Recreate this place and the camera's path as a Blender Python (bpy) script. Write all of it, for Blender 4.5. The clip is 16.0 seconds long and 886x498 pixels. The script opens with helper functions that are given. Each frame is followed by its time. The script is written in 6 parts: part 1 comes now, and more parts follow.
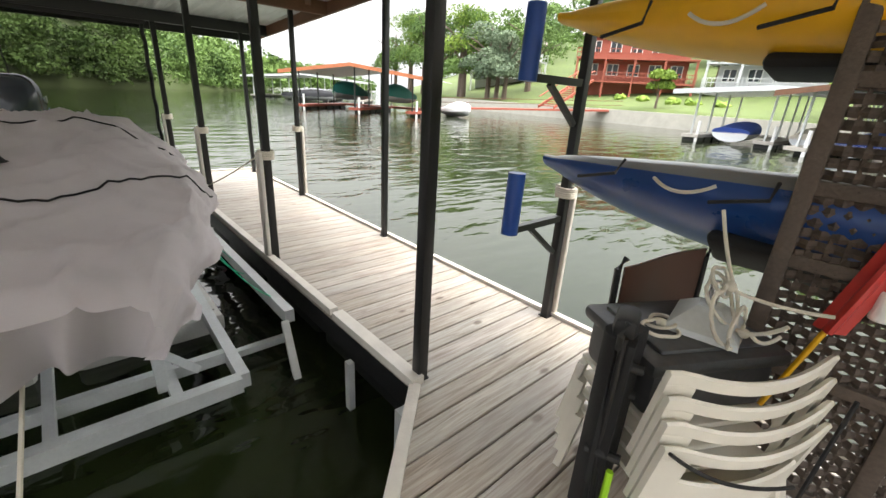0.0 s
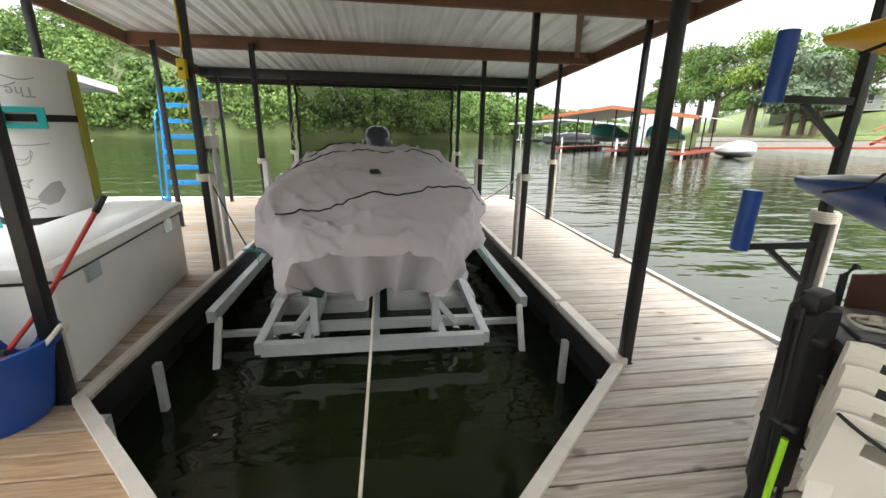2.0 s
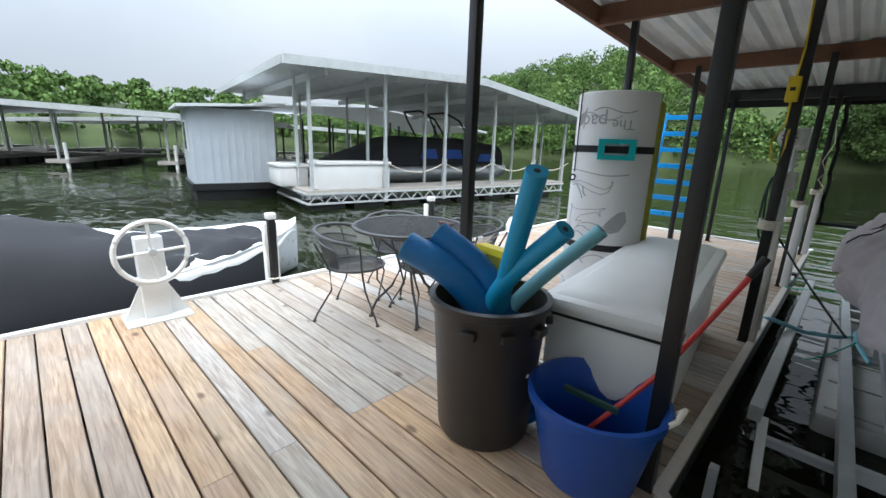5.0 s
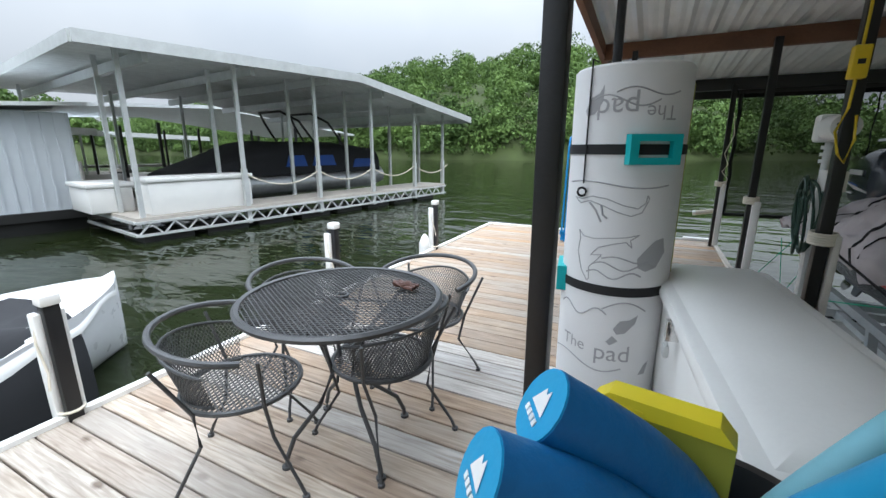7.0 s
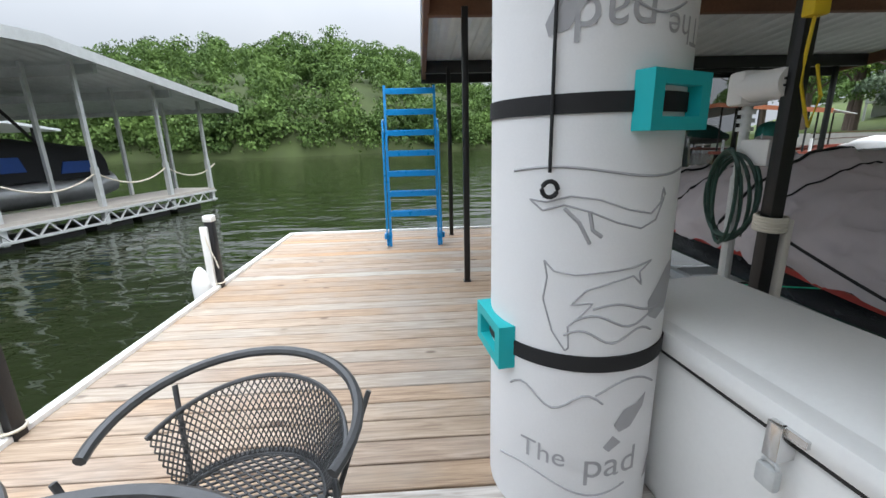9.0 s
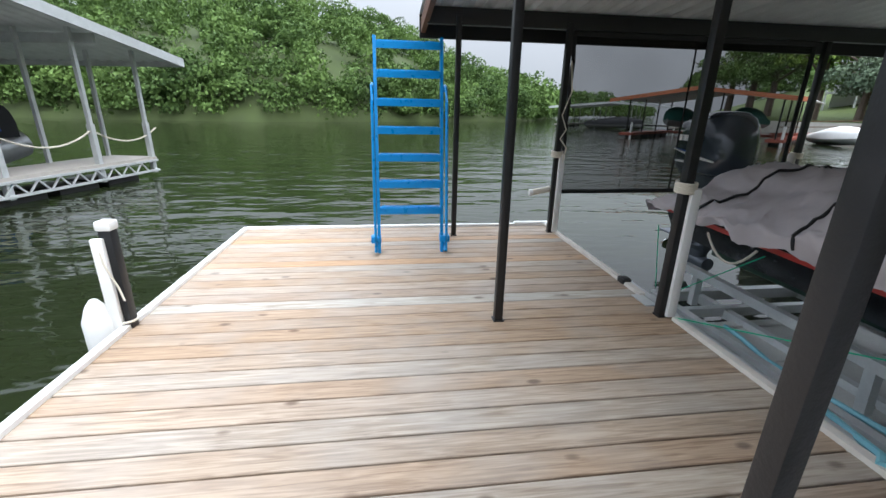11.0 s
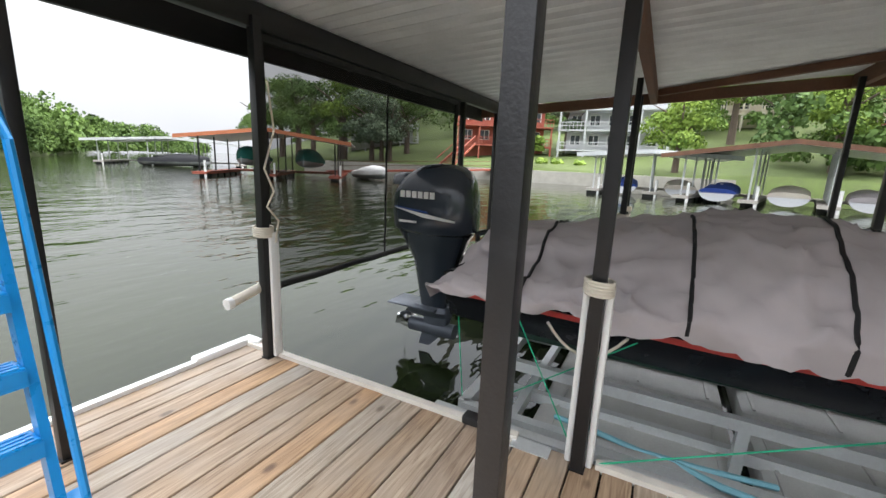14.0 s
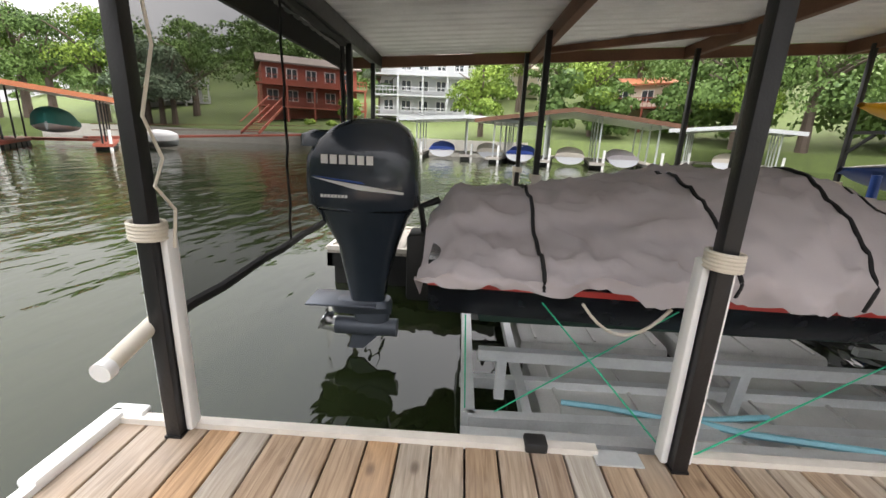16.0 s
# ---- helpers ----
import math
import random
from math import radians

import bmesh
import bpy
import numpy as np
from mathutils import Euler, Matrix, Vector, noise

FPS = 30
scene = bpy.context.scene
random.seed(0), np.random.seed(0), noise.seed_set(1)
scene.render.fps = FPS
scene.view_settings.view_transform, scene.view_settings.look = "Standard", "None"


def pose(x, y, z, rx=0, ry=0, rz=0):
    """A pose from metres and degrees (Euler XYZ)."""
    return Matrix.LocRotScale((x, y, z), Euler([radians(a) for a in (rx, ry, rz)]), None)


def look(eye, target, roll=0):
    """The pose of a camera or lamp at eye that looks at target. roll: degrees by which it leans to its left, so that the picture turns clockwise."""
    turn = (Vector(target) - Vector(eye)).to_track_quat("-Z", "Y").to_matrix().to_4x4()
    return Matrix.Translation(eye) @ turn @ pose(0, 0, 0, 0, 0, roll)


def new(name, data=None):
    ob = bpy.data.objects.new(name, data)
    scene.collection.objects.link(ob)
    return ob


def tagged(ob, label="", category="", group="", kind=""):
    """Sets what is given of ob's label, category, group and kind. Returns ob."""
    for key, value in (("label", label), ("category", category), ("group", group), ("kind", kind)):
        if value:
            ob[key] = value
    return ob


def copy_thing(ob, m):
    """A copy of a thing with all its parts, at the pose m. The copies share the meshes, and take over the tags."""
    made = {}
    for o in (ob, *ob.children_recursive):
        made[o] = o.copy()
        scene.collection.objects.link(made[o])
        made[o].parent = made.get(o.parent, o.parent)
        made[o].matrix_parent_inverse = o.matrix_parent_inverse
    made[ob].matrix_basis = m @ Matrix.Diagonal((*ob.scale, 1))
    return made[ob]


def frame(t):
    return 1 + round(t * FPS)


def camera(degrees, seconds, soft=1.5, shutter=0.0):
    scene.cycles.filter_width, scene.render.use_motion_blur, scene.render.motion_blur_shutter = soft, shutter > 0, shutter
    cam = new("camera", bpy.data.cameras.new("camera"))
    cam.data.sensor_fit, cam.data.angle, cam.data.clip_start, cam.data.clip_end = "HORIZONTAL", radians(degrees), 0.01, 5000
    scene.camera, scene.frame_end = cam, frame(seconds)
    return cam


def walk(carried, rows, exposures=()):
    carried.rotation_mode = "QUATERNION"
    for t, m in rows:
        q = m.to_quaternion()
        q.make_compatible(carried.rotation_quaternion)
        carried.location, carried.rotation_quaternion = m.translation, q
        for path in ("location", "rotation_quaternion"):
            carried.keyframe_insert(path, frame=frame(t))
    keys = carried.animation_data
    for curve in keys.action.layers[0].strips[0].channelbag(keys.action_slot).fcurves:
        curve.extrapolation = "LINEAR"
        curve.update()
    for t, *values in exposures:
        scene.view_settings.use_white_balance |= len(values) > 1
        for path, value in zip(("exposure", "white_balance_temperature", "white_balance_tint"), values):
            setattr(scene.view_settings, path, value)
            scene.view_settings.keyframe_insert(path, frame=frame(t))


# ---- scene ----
# camera: eye, target, lean
cam = camera(94.0, 16.0)
PATH = [
    (0, (1.85, -1.41, 1.48), (3.116, -0.029, 0.780), 3.5),
    (0.5, (1.79, -1.41, 1.47), (3.133, -0.122, 0.737), 3.3),
    (1.0, (1.86, -1.31, 1.46), (3.025, 0.119, 0.685), 2.8),
    (1.5, (1.83, -1.31, 1.455), (2.595, 0.361, 0.667), 1.5),
    (2.0, (1.579, -2.08, 1.4), (1.861, -0.178, 0.84), 1.1),
    (2.5, (1.459, -2.667, 1.421), (1.328, -0.735, 0.92), 1.1),
    (3, (1.347, -2.627, 1.419), (0.817, -0.766, 0.914), 1.6),
    (3.5, (1.163, -2.444, 1.376), (0.238, -0.743, 0.878), 1.5),
    (4, (0.921, -2.169, 1.374), (-0.324, -0.686, 0.873), 2.0),
    (4.2, (0.811, -2.041, 1.381), (-0.551, -0.662, 0.886), 2.0),
    (6.3, (-0.519, -1.299, 1.461), (-1.812, 0.144, 0.967), 0.5),
    (6.5, (-0.65, -1.199, 1.456), (-1.833, 0.337, 0.964), 0.3),
    (7, (-0.99, -0.932, 1.426), (-1.852, 0.81, 0.952), 0.0),
    (7.5, (-1.285, -0.651, 1.356), (-1.748, 1.234, 0.876), -3.0),
    (8, (-1.468, -0.366, 1.319), (-1.621, 1.563, 0.811), -3.4),
    (8.5, (-1.603, -0.047, 1.324), (-1.56, 1.885, 0.806), -3.1),
    (9, (-1.672, 0.306, 1.334), (-1.58, 2.238, 0.826), -1.5),
    (10.2, (-1.69, 1.1, 1.32), (-1.5, 3.0, 0.75), 0.6),
    (11.5, (-2.117, 1.976, 1.387), (-1.704, 3.82, 0.732), 2.3),
    (12, (-2.109, 2.37, 1.387), (-1.281, 4.081, 0.764), 3.0),
    (12.5, (-2.115, 2.755, 1.395), (-0.943, 4.283, 0.851), 3.0),
    (13, (-2.065, 3.12, 1.415), (-0.644, 4.442, 0.934), 2.7),
    (13.5, (-1.99, 3.51, 1.445), (-0.39, 4.628, 1.01), 2.6),
    (14, (-1.965, 3.885, 1.438), (-0.228, 4.789, 1.029), 2.5),
    (14.5, (-1.83, 4.275, 1.4), (-0.039, 5.035, 0.937), 2.1),
    (15, (-1.776, 4.641, 1.356), (0.082, 5.205, 0.875), 2.5),
    (15.5, (-1.715, 4.902, 1.338), (0.196, 5.219, 0.842), 2.8),
    (16, (-1.575, 5.06, 1.325), (0.353, 5.131, 0.799), 2.5),
]
walk(cam, [(t, look(eye, target, roll)) for t, eye, target, roll in PATH], [
    (0, 1.5, 6900, 11), (1.5, 1.45, 6900, 11), (2, 1.45, 6800, 10), (2.5, 1.2, 6500, 10), (3, 0.95, 6400, 9), (3.5, 0.78, 6200, 8), (4.2, 0.6, 6000, 8), (6.3, 0.28, 5900, 7), (7.5, 0.34, 6100, 9),
    (8.2, 0.36, 6200, 10), (9.2, 0.28, 6200, 10), (11.5, 0.48, 6000, 10), (12.5, 0.7, 6000, 10), (14, 1.0, 6600, 12), (15, 1.05, 6700, 13), (16, 1.15, 7000, 15)])

# overcast sky: soft sun high up
world = bpy.data.worlds.new("world")
scene.world = world
world.use_nodes = True
wn, wl = world.node_tree.nodes, world.node_tree.links
wn.clear()
sky = wn.new("ShaderNodeTexSky")
sky.sky_type, sky.sun_disc = "NISHITA", False
sky.sun_elevation, sky.sun_rotation = radians(55), radians(150)
sky.dust_density, sky.air_density, sky.ozone_density = 6.0, 1.0, 1.0
cloud = wn.new("ShaderNodeTexNoise")
cloud.inputs["Scale"].default_value, cloud.inputs["Detail"].default_value = 1.6, 5.0
ramp = wn.new("ShaderNodeValToRGB")
ramp.color_ramp.elements[0].color, ramp.color_ramp.elements[1].color = (6.6, 7.1, 7.7, 1), (8.6, 8.8, 9.0, 1)
ramp.color_ramp.elements[0].position, ramp.color_ramp.elements[1].position = 0.3, 0.7
mixs = wn.new("ShaderNodeMix")
mixs.data_type = "RGBA"
mixs.inputs["Factor"].default_value = 0.9
bgn, outw = wn.new("ShaderNodeBackground"), wn.new("ShaderNodeOutputWorld")
coordw = wn.new("ShaderNodeTexCoord")
wl.new(coordw.outputs["Generated"], cloud.inputs["Vector"])
wl.new(cloud.outputs["Fac"], ramp.inputs["Fac"])
wl.new(sky.outputs["Color"], mixs.inputs["A"])
wl.new(ramp.outputs["Color"], mixs.inputs["B"])
sepw, grad = wn.new("ShaderNodeSeparateXYZ"), wn.new("ShaderNodeMath")
grad.operation, grad.use_clamp = "MULTIPLY_ADD", False
grad.inputs[1].default_value, grad.inputs[2].default_value = 4.1, 0.58
topw = wn.new("ShaderNodeMath")
topw.operation = "MAXIMUM"
topw.inputs[1].default_value = 0.0
wl.new(coordw.outputs["Generated"], sepw.inputs[0])
wl.new(sepw.outputs["Z"], topw.inputs[0])
sqw = wn.new("ShaderNodeMath")
sqw.operation = "MULTIPLY"
wl.new(topw.outputs[0], sqw.inputs[0])
wl.new(topw.outputs[0], sqw.inputs[1])
wl.new(sqw.outputs[0], grad.inputs[0])
over = wn.new("ShaderNodeVectorMath")
over.operation = "SCALE"
wl.new(mixs.outputs["Result"], over.inputs[0])
wl.new(grad.outputs[0], over.inputs["Scale"])
wl.new(over.outputs["Vector"], bgn.inputs["Color"])
wl.new(bgn.outputs["Background"], outw.inputs["Surface"])
bgn.inputs["Strength"].default_value = 0.115
sun_data = bpy.data.lights.new("sun", "SUN")
sun_data.energy, sun_data.angle, sun_data.color = 1.2, radians(30), (1.0, 0.97, 0.92)
sun = new("sun", sun_data)
sun.matrix_world = look((0, 0, 30), (-8, 14, 0))

# ---- materials ----


def mat(name, color, rough=0.6, metal=0.0, var=0.15, scale=8.0, bump=0.0, bscale=60.0, stretch=(1, 1, 1), spec=0.5, rand=0.0, fine=0.0, transmission=0.0, alpha=1.0, coat=0.0):
    """Principled material: base colour varied by broad noise and fine grain, by object and by island, with bump."""
    m = bpy.data.materials.new(name)
    m.use_nodes = True
    nt = m.node_tree
    n, l = nt.nodes, nt.links
    b = n["Principled BSDF"]
    tc = n.new("ShaderNodeTexCoord")
    mp = n.new("ShaderNodeMapping")
    mp.inputs["Scale"].default_value = stretch
    l.new(tc.outputs["Object"], mp.inputs["Vector"])
    no = n.new("ShaderNodeTexNoise")
    no.inputs["Scale"].default_value, no.inputs["Detail"].default_value = scale, 6.0
    l.new(mp.outputs["Vector"], no.inputs["Vector"])
    no2 = n.new("ShaderNodeTexNoise")
    no2.inputs["Scale"].default_value, no2.inputs["Detail"].default_value = bscale, 4.0
    l.new(mp.outputs["Vector"], no2.inputs["Vector"])
    f = n.new("ShaderNodeMath")
    f.operation = "MULTIPLY_ADD"
    l.new(no.outputs["Fac"], f.inputs[0])
    f.inputs[1].default_value, f.inputs[2].default_value = 2 * var, 1 - var
    f2 = n.new("ShaderNodeMath")
    f2.operation = "MULTIPLY_ADD"
    l.new(no2.outputs["Fac"], f2.inputs[0])
    f2.inputs[1].default_value, f2.inputs[2].default_value = 2 * fine, 1 - fine
    f3 = n.new("ShaderNodeMath")
    f3.operation = "MULTIPLY"
    l.new(f.outputs[0], f3.inputs[0])
    l.new(f2.outputs[0], f3.inputs[1])
    last = f3
    if rand:
        oi = n.new("ShaderNodeObjectInfo")
        ge = n.new("ShaderNodeNewGeometry")
        ad = n.new("ShaderNodeMath")
        ad.operation = "ADD"
        l.new(oi.outputs["Random"], ad.inputs[0])
        l.new(ge.outputs["Random Per Island"], ad.inputs[1])
        fr = n.new("ShaderNodeMath")
        fr.operation = "FRACT"
        l.new(ad.outputs[0], fr.inputs[0])
        f4 = n.new("ShaderNodeMath")
        f4.operation = "MULTIPLY_ADD"
        l.new(fr.outputs[0], f4.inputs[0])
        f4.inputs[1].default_value, f4.inputs[2].default_value = 2 * rand, 1 - rand
        f5 = n.new("ShaderNodeMath")
        f5.operation = "MULTIPLY"
        l.new(f3.outputs[0], f5.inputs[0])
        l.new(f4.outputs[0], f5.inputs[1])
        last = f5
    vm = n.new("ShaderNodeVectorMath")
    vm.operation = "SCALE"
    vm.inputs[0].default_value = color[:3]
    l.new(last.outputs[0], vm.inputs["Scale"])
    l.new(vm.outputs["Vector"], b.inputs["Base Color"])
    rr = n.new("ShaderNodeMath")
    rr.operation = "MULTIPLY_ADD"
    l.new(no.outputs["Fac"], rr.inputs[0])
    rr.inputs[1].default_value, rr.inputs[2].default_value = 0.2, max(0.02, rough - 0.1)
    l.new(rr.outputs[0], b.inputs["Roughness"])
    b.inputs["Metallic"].default_value = metal
    b.inputs["Specular IOR Level"].default_value = spec
    b.inputs["Transmission Weight"].default_value = transmission
    b.inputs["Alpha"].default_value = alpha
    b.inputs["Coat Weight"].default_value = coat
    if bump:
        bu = n.new("ShaderNodeBump")
        bu.inputs["Strength"].default_value, bu.inputs["Distance"].default_value = min(1, bump), 0.01
        l.new(no2.outputs["Fac"], bu.inputs["Height"])
        l.new(bu.outputs["Normal"], b.inputs["Normal"])
    return m


def plank_mat(name, tones, grey):
    """Deck lumber: tone picked board by board, long grain, knots and grey weathering."""
    m = bpy.data.materials.new(name)
    m.use_nodes = True
    n, l = m.node_tree.nodes, m.node_tree.links
    b = n["Principled BSDF"]
    oi = n.new("ShaderNodeObjectInfo")
    tc = n.new("ShaderNodeTexCoord")
    sh = n.new("ShaderNodeVectorMath")
    sh.operation = "SCALE"
    sh.inputs["Scale"].default_value = 37.0
    l.new(oi.outputs["Random"], sh.inputs[0])
    ad = n.new("ShaderNodeVectorMath")
    l.new(tc.outputs["Object"], ad.inputs[0])
    l.new(sh.outputs["Vector"], ad.inputs[1])
    mp = n.new("ShaderNodeMapping")
    mp.inputs["Scale"].default_value = (1.6, 26, 10)
    l.new(ad.outputs["Vector"], mp.inputs["Vector"])
    grain = n.new("ShaderNodeTexNoise")
    grain.inputs["Scale"].default_value, grain.inputs["Detail"].default_value = 2.2, 8.0
    grain.inputs["Distortion"].default_value = 0.9
    l.new(mp.outputs["Vector"], grain.inputs["Vector"])
    blot = n.new("ShaderNodeTexNoise")
    blot.inputs["Scale"].default_value, blot.inputs["Detail"].default_value = 1.8, 5.0
    l.new(ad.outputs["Vector"], blot.inputs["Vector"])
    mk = n.new("ShaderNodeMapping")
    mk.inputs["Scale"].default_value = (2.6, 5.0, 1)
    l.new(ad.outputs["Vector"], mk.inputs["Vector"])
    kn = n.new("ShaderNodeTexVoronoi")
    kn.inputs["Scale"].default_value = 1.0
    l.new(mk.outputs["Vector"], kn.inputs["Vector"])
    kr = n.new("ShaderNodeValToRGB")
    kr.color_ramp.elements[0].position, kr.color_ramp.elements[1].position = 0.06, 0.13
    kr.color_ramp.elements[0].color, kr.color_ramp.elements[1].color = (0.22, 0.15, 0.11, 1), (1, 1, 1, 1)
    l.new(kn.outputs["Distance"], kr.inputs["Fac"])
    tone = n.new("ShaderNodeValToRGB")
    cr = tone.color_ramp
    cr.interpolation = "CONSTANT"
    cr.elements[0].position, cr.elements[0].color = 0.0, (*tones[0], 1)
    cr.elements[1].position, cr.elements[1].color = 1 / len(tones), (*tones[1], 1)
    for k in range(2, len(tones)):
        e = cr.elements.new(k / len(tones))
        e.color = (*tones[k], 1)
    l.new(oi.outputs["Random"], tone.inputs["Fac"])
    gr = n.new("ShaderNodeValToRGB")
    gr.color_ramp.elements[0].position, gr.color_ramp.elements[1].position = 0.32, 0.68
    gr.color_ramp.elements[0].color, gr.color_ramp.elements[1].color = (0.58, 0.53, 0.49, 1), (1.12, 1.12, 1.12, 1)
    l.new(grain.outputs["Fac"], gr.inputs["Fac"])
    m1 = n.new("ShaderNodeMix")
    m1.data_type, m1.blend_type = "RGBA", "MULTIPLY"
    m1.inputs["Factor"].default_value = 1
    l.new(tone.outputs["Color"], m1.inputs["A"])
    l.new(gr.outputs["Color"], m1.inputs["B"])
    m2 = n.new("ShaderNodeMix")
    m2.data_type, m2.blend_type = "RGBA", "MULTIPLY"
    m2.inputs["Factor"].default_value = 0.8
    l.new(m1.outputs["Result"], m2.inputs["A"])
    l.new(kr.outputs["Color"], m2.inputs["B"])
    wr = n.new("ShaderNodeValToRGB")
    wr.color_ramp.elements[0].position, wr.color_ramp.elements[1].position = 0.42, 0.7
    wr.color_ramp.elements[0].color, wr.color_ramp.elements[1].color = (0, 0, 0, 1), (grey, grey, grey, 1)
    l.new(blot.outputs["Fac"], wr.inputs["Fac"])
    m3 = n.new("ShaderNodeMix")
    m3.data_type = "RGBA"
    l.new(wr.outputs["Color"], m3.inputs["Factor"])
    l.new(m2.outputs["Result"], m3.inputs["A"])
    m3.inputs["B"].default_value = (0.36, 0.34, 0.31, 1)
    l.new(m3.outputs["Result"], b.inputs["Base Color"])
    b.inputs["Roughness"].default_value = 0.62
    bu = n.new("ShaderNodeBump")
    bu.inputs["Strength"].default_value, bu.inputs["Distance"].default_value = 0.35, 0.004
    l.new(grain.outputs["Fac"], bu.inputs["Height"])
    l.new(bu.outputs["Normal"], b.inputs["Normal"])
    return m


def water_mat():
    m = bpy.data.materials.new("lake_water")
    m.use_nodes = True
    n, l = m.node_tree.nodes, m.node_tree.links
    b = n["Principled BSDF"]
    b.inputs["Base Color"].default_value = (0.012, 0.017, 0.006, 1)
    b.inputs["Roughness"].default_value = 0.03
    b.inputs["IOR"].default_value = 1.33
    tc = n.new("ShaderNodeTexCoord")
    prev = None
    for sc, st, dist, stretch in ((0.5, 0.7, 0.09, (1.0, 2.6, 1)), (1.7, 0.6, 0.03, (1.0, 2.2, 1)), (8.0, 0.3, 0.003, (1, 1.5, 1))):
        mp = n.new("ShaderNodeMapping")
        mp.inputs["Scale"].default_value = stretch
        mp.inputs["Rotation"].default_value = (0, 0, 0.35)
        l.new(tc.outputs["Object"], mp.inputs["Vector"])
        no = n.new("ShaderNodeTexNoise")
        no.inputs["Scale"].default_value, no.inputs["Detail"].default_value = sc, 2.0
        l.new(mp.outputs["Vector"], no.inputs["Vector"])
        bu = n.new("ShaderNodeBump")
        bu.inputs["Strength"].default_value, bu.inputs["Distance"].default_value = st, dist
        l.new(no.outputs["Fac"], bu.inputs["Height"])
        if prev:
            l.new(prev.outputs["Normal"], bu.inputs["Normal"])
        prev = bu
    l.new(prev.outputs["Normal"], b.inputs["Normal"])
    return m


def leaf_mat(name, c0, c1):
    m = bpy.data.materials.new(name)
    m.use_nodes = True
    n, l = m.node_tree.nodes, m.node_tree.links
    b = n["Principled BSDF"]
    ge = n.new("ShaderNodeNewGeometry")
    no = n.new("ShaderNodeTexNoise")
    no.inputs["Scale"].default_value = 0.12
    tc = n.new("ShaderNodeTexCoord")
    l.new(tc.outputs["Object"], no.inputs["Vector"])
    mx = n.new("ShaderNodeMath")
    mx.operation = "MULTIPLY_ADD"
    l.new(ge.outputs["Random Per Island"], mx.inputs[0])
    mx.inputs[1].default_value = 0.45
    sb = n.new("ShaderNodeMath")
    sb.operation = "MULTIPLY_ADD"
    l.new(no.outputs["Fac"], sb.inputs[0])
    sb.inputs[1].default_value, sb.inputs[2].default_value = 1.8, -0.6
    l.new(sb.outputs[0], mx.inputs[2])
    r = n.new("ShaderNodeValToRGB")
    r.color_ramp.elements[0].color, r.color_ramp.elements[1].color = (*c0, 1), (*c1, 1)
    l.new(mx.outputs[0], r.inputs["Fac"])
    l.new(r.outputs["Color"], b.inputs["Base Color"])
    b.inputs["Roughness"].default_value = 0.7
    b.inputs["Specular IOR Level"].default_value = 0.2
    return m


M_TAN = plank_mat("deck_lumber_tan", [(0.39, 0.285, 0.195), (0.41, 0.325, 0.245), (0.355, 0.27, 0.2), (0.4, 0.335, 0.265), (0.365, 0.26, 0.17), (0.39, 0.305, 0.225)], 0.45)
M_PALE = plank_mat("deck_lumber_bleached", [(0.5, 0.48, 0.455), (0.46, 0.435, 0.4), (0.46, 0.32, 0.19), (0.56, 0.53, 0.49), (0.42, 0.38, 0.33), (0.5, 0.43, 0.35)], 0.5)
M_GREY = plank_mat("deck_lumber_grey", [(0.42, 0.37, 0.31), (0.45, 0.41, 0.35), (0.4, 0.35, 0.29), (0.46, 0.41, 0.36), (0.38, 0.33, 0.28), (0.44, 0.39, 0.33)], 0.6)
M_RED = plank_mat("deck_lumber_reddish", [(0.42, 0.24, 0.12), (0.46, 0.29, 0.16), (0.38, 0.23, 0.13), (0.45, 0.25, 0.12), (0.4, 0.28, 0.19), (0.44, 0.31, 0.2)], 0.3)
M_WARM = plank_mat("deck_lumber_golden", [(0.47, 0.31, 0.17), (0.44, 0.3, 0.18), (0.5, 0.35, 0.21), (0.42, 0.27, 0.15), (0.46, 0.34, 0.22), (0.48, 0.32, 0.18)], 0.3)
M_TRIM = mat("bleached_edge_strip", (0.62, 0.58, 0.52), 0.6, var=0.2, bump=0.2)
M_WHITE = mat("white_vinyl", (0.78, 0.78, 0.76), 0.4, var=0.06, scale=5)
M_BLACK = mat("black_painted_steel", (0.01, 0.01, 0.011), 0.42, var=0.35, scale=14, bump=0.12, bscale=90, fine=0.2)
M_BEAM = mat("stained_wood_beam", (0.14, 0.065, 0.035), 0.7, var=0.5, scale=3, bump=0.3, bscale=40, fine=0.25)
M_GALV = mat("galvanised_steel", (0.58, 0.6, 0.6), 0.45, metal=0.35, var=0.2, scale=6, bump=0.1, fine=0.1)
M_ROOF = mat("corrugated_roof_sheet", (0.74, 0.77, 0.78), 0.4, metal=0.25, var=0.2, scale=3, bump=0.06, fine=0.08)
M_DARKFLOAT = mat("black_dock_float", (0.012, 0.012, 0.012), 0.5, var=0.3)
M_COVER = mat("grey_canvas_cover", (0.48, 0.44, 0.45), 0.85, var=0.16, scale=2.2, bump=0.18, bscale=300, fine=0.06, spec=0.2)
M_HULL = mat("black_hull_gelcoat", (0.012, 0.014, 0.018), 0.25, var=0.2)
M_REDP = mat("red_paint", (0.5, 0.035, 0.03), 0.4)
M_MOTOR = mat("dark_blue_grey_cowling", (0.03, 0.04, 0.055), 0.22, var=0.1, coat=0.5)
M_MOTORG = mat("grey_cast_lower_unit", (0.1, 0.115, 0.14), 0.4, metal=0.3, var=0.15)
M_STEEL = mat("polished_steel", (0.7, 0.7, 0.7), 0.2, metal=1.0, var=0.1)
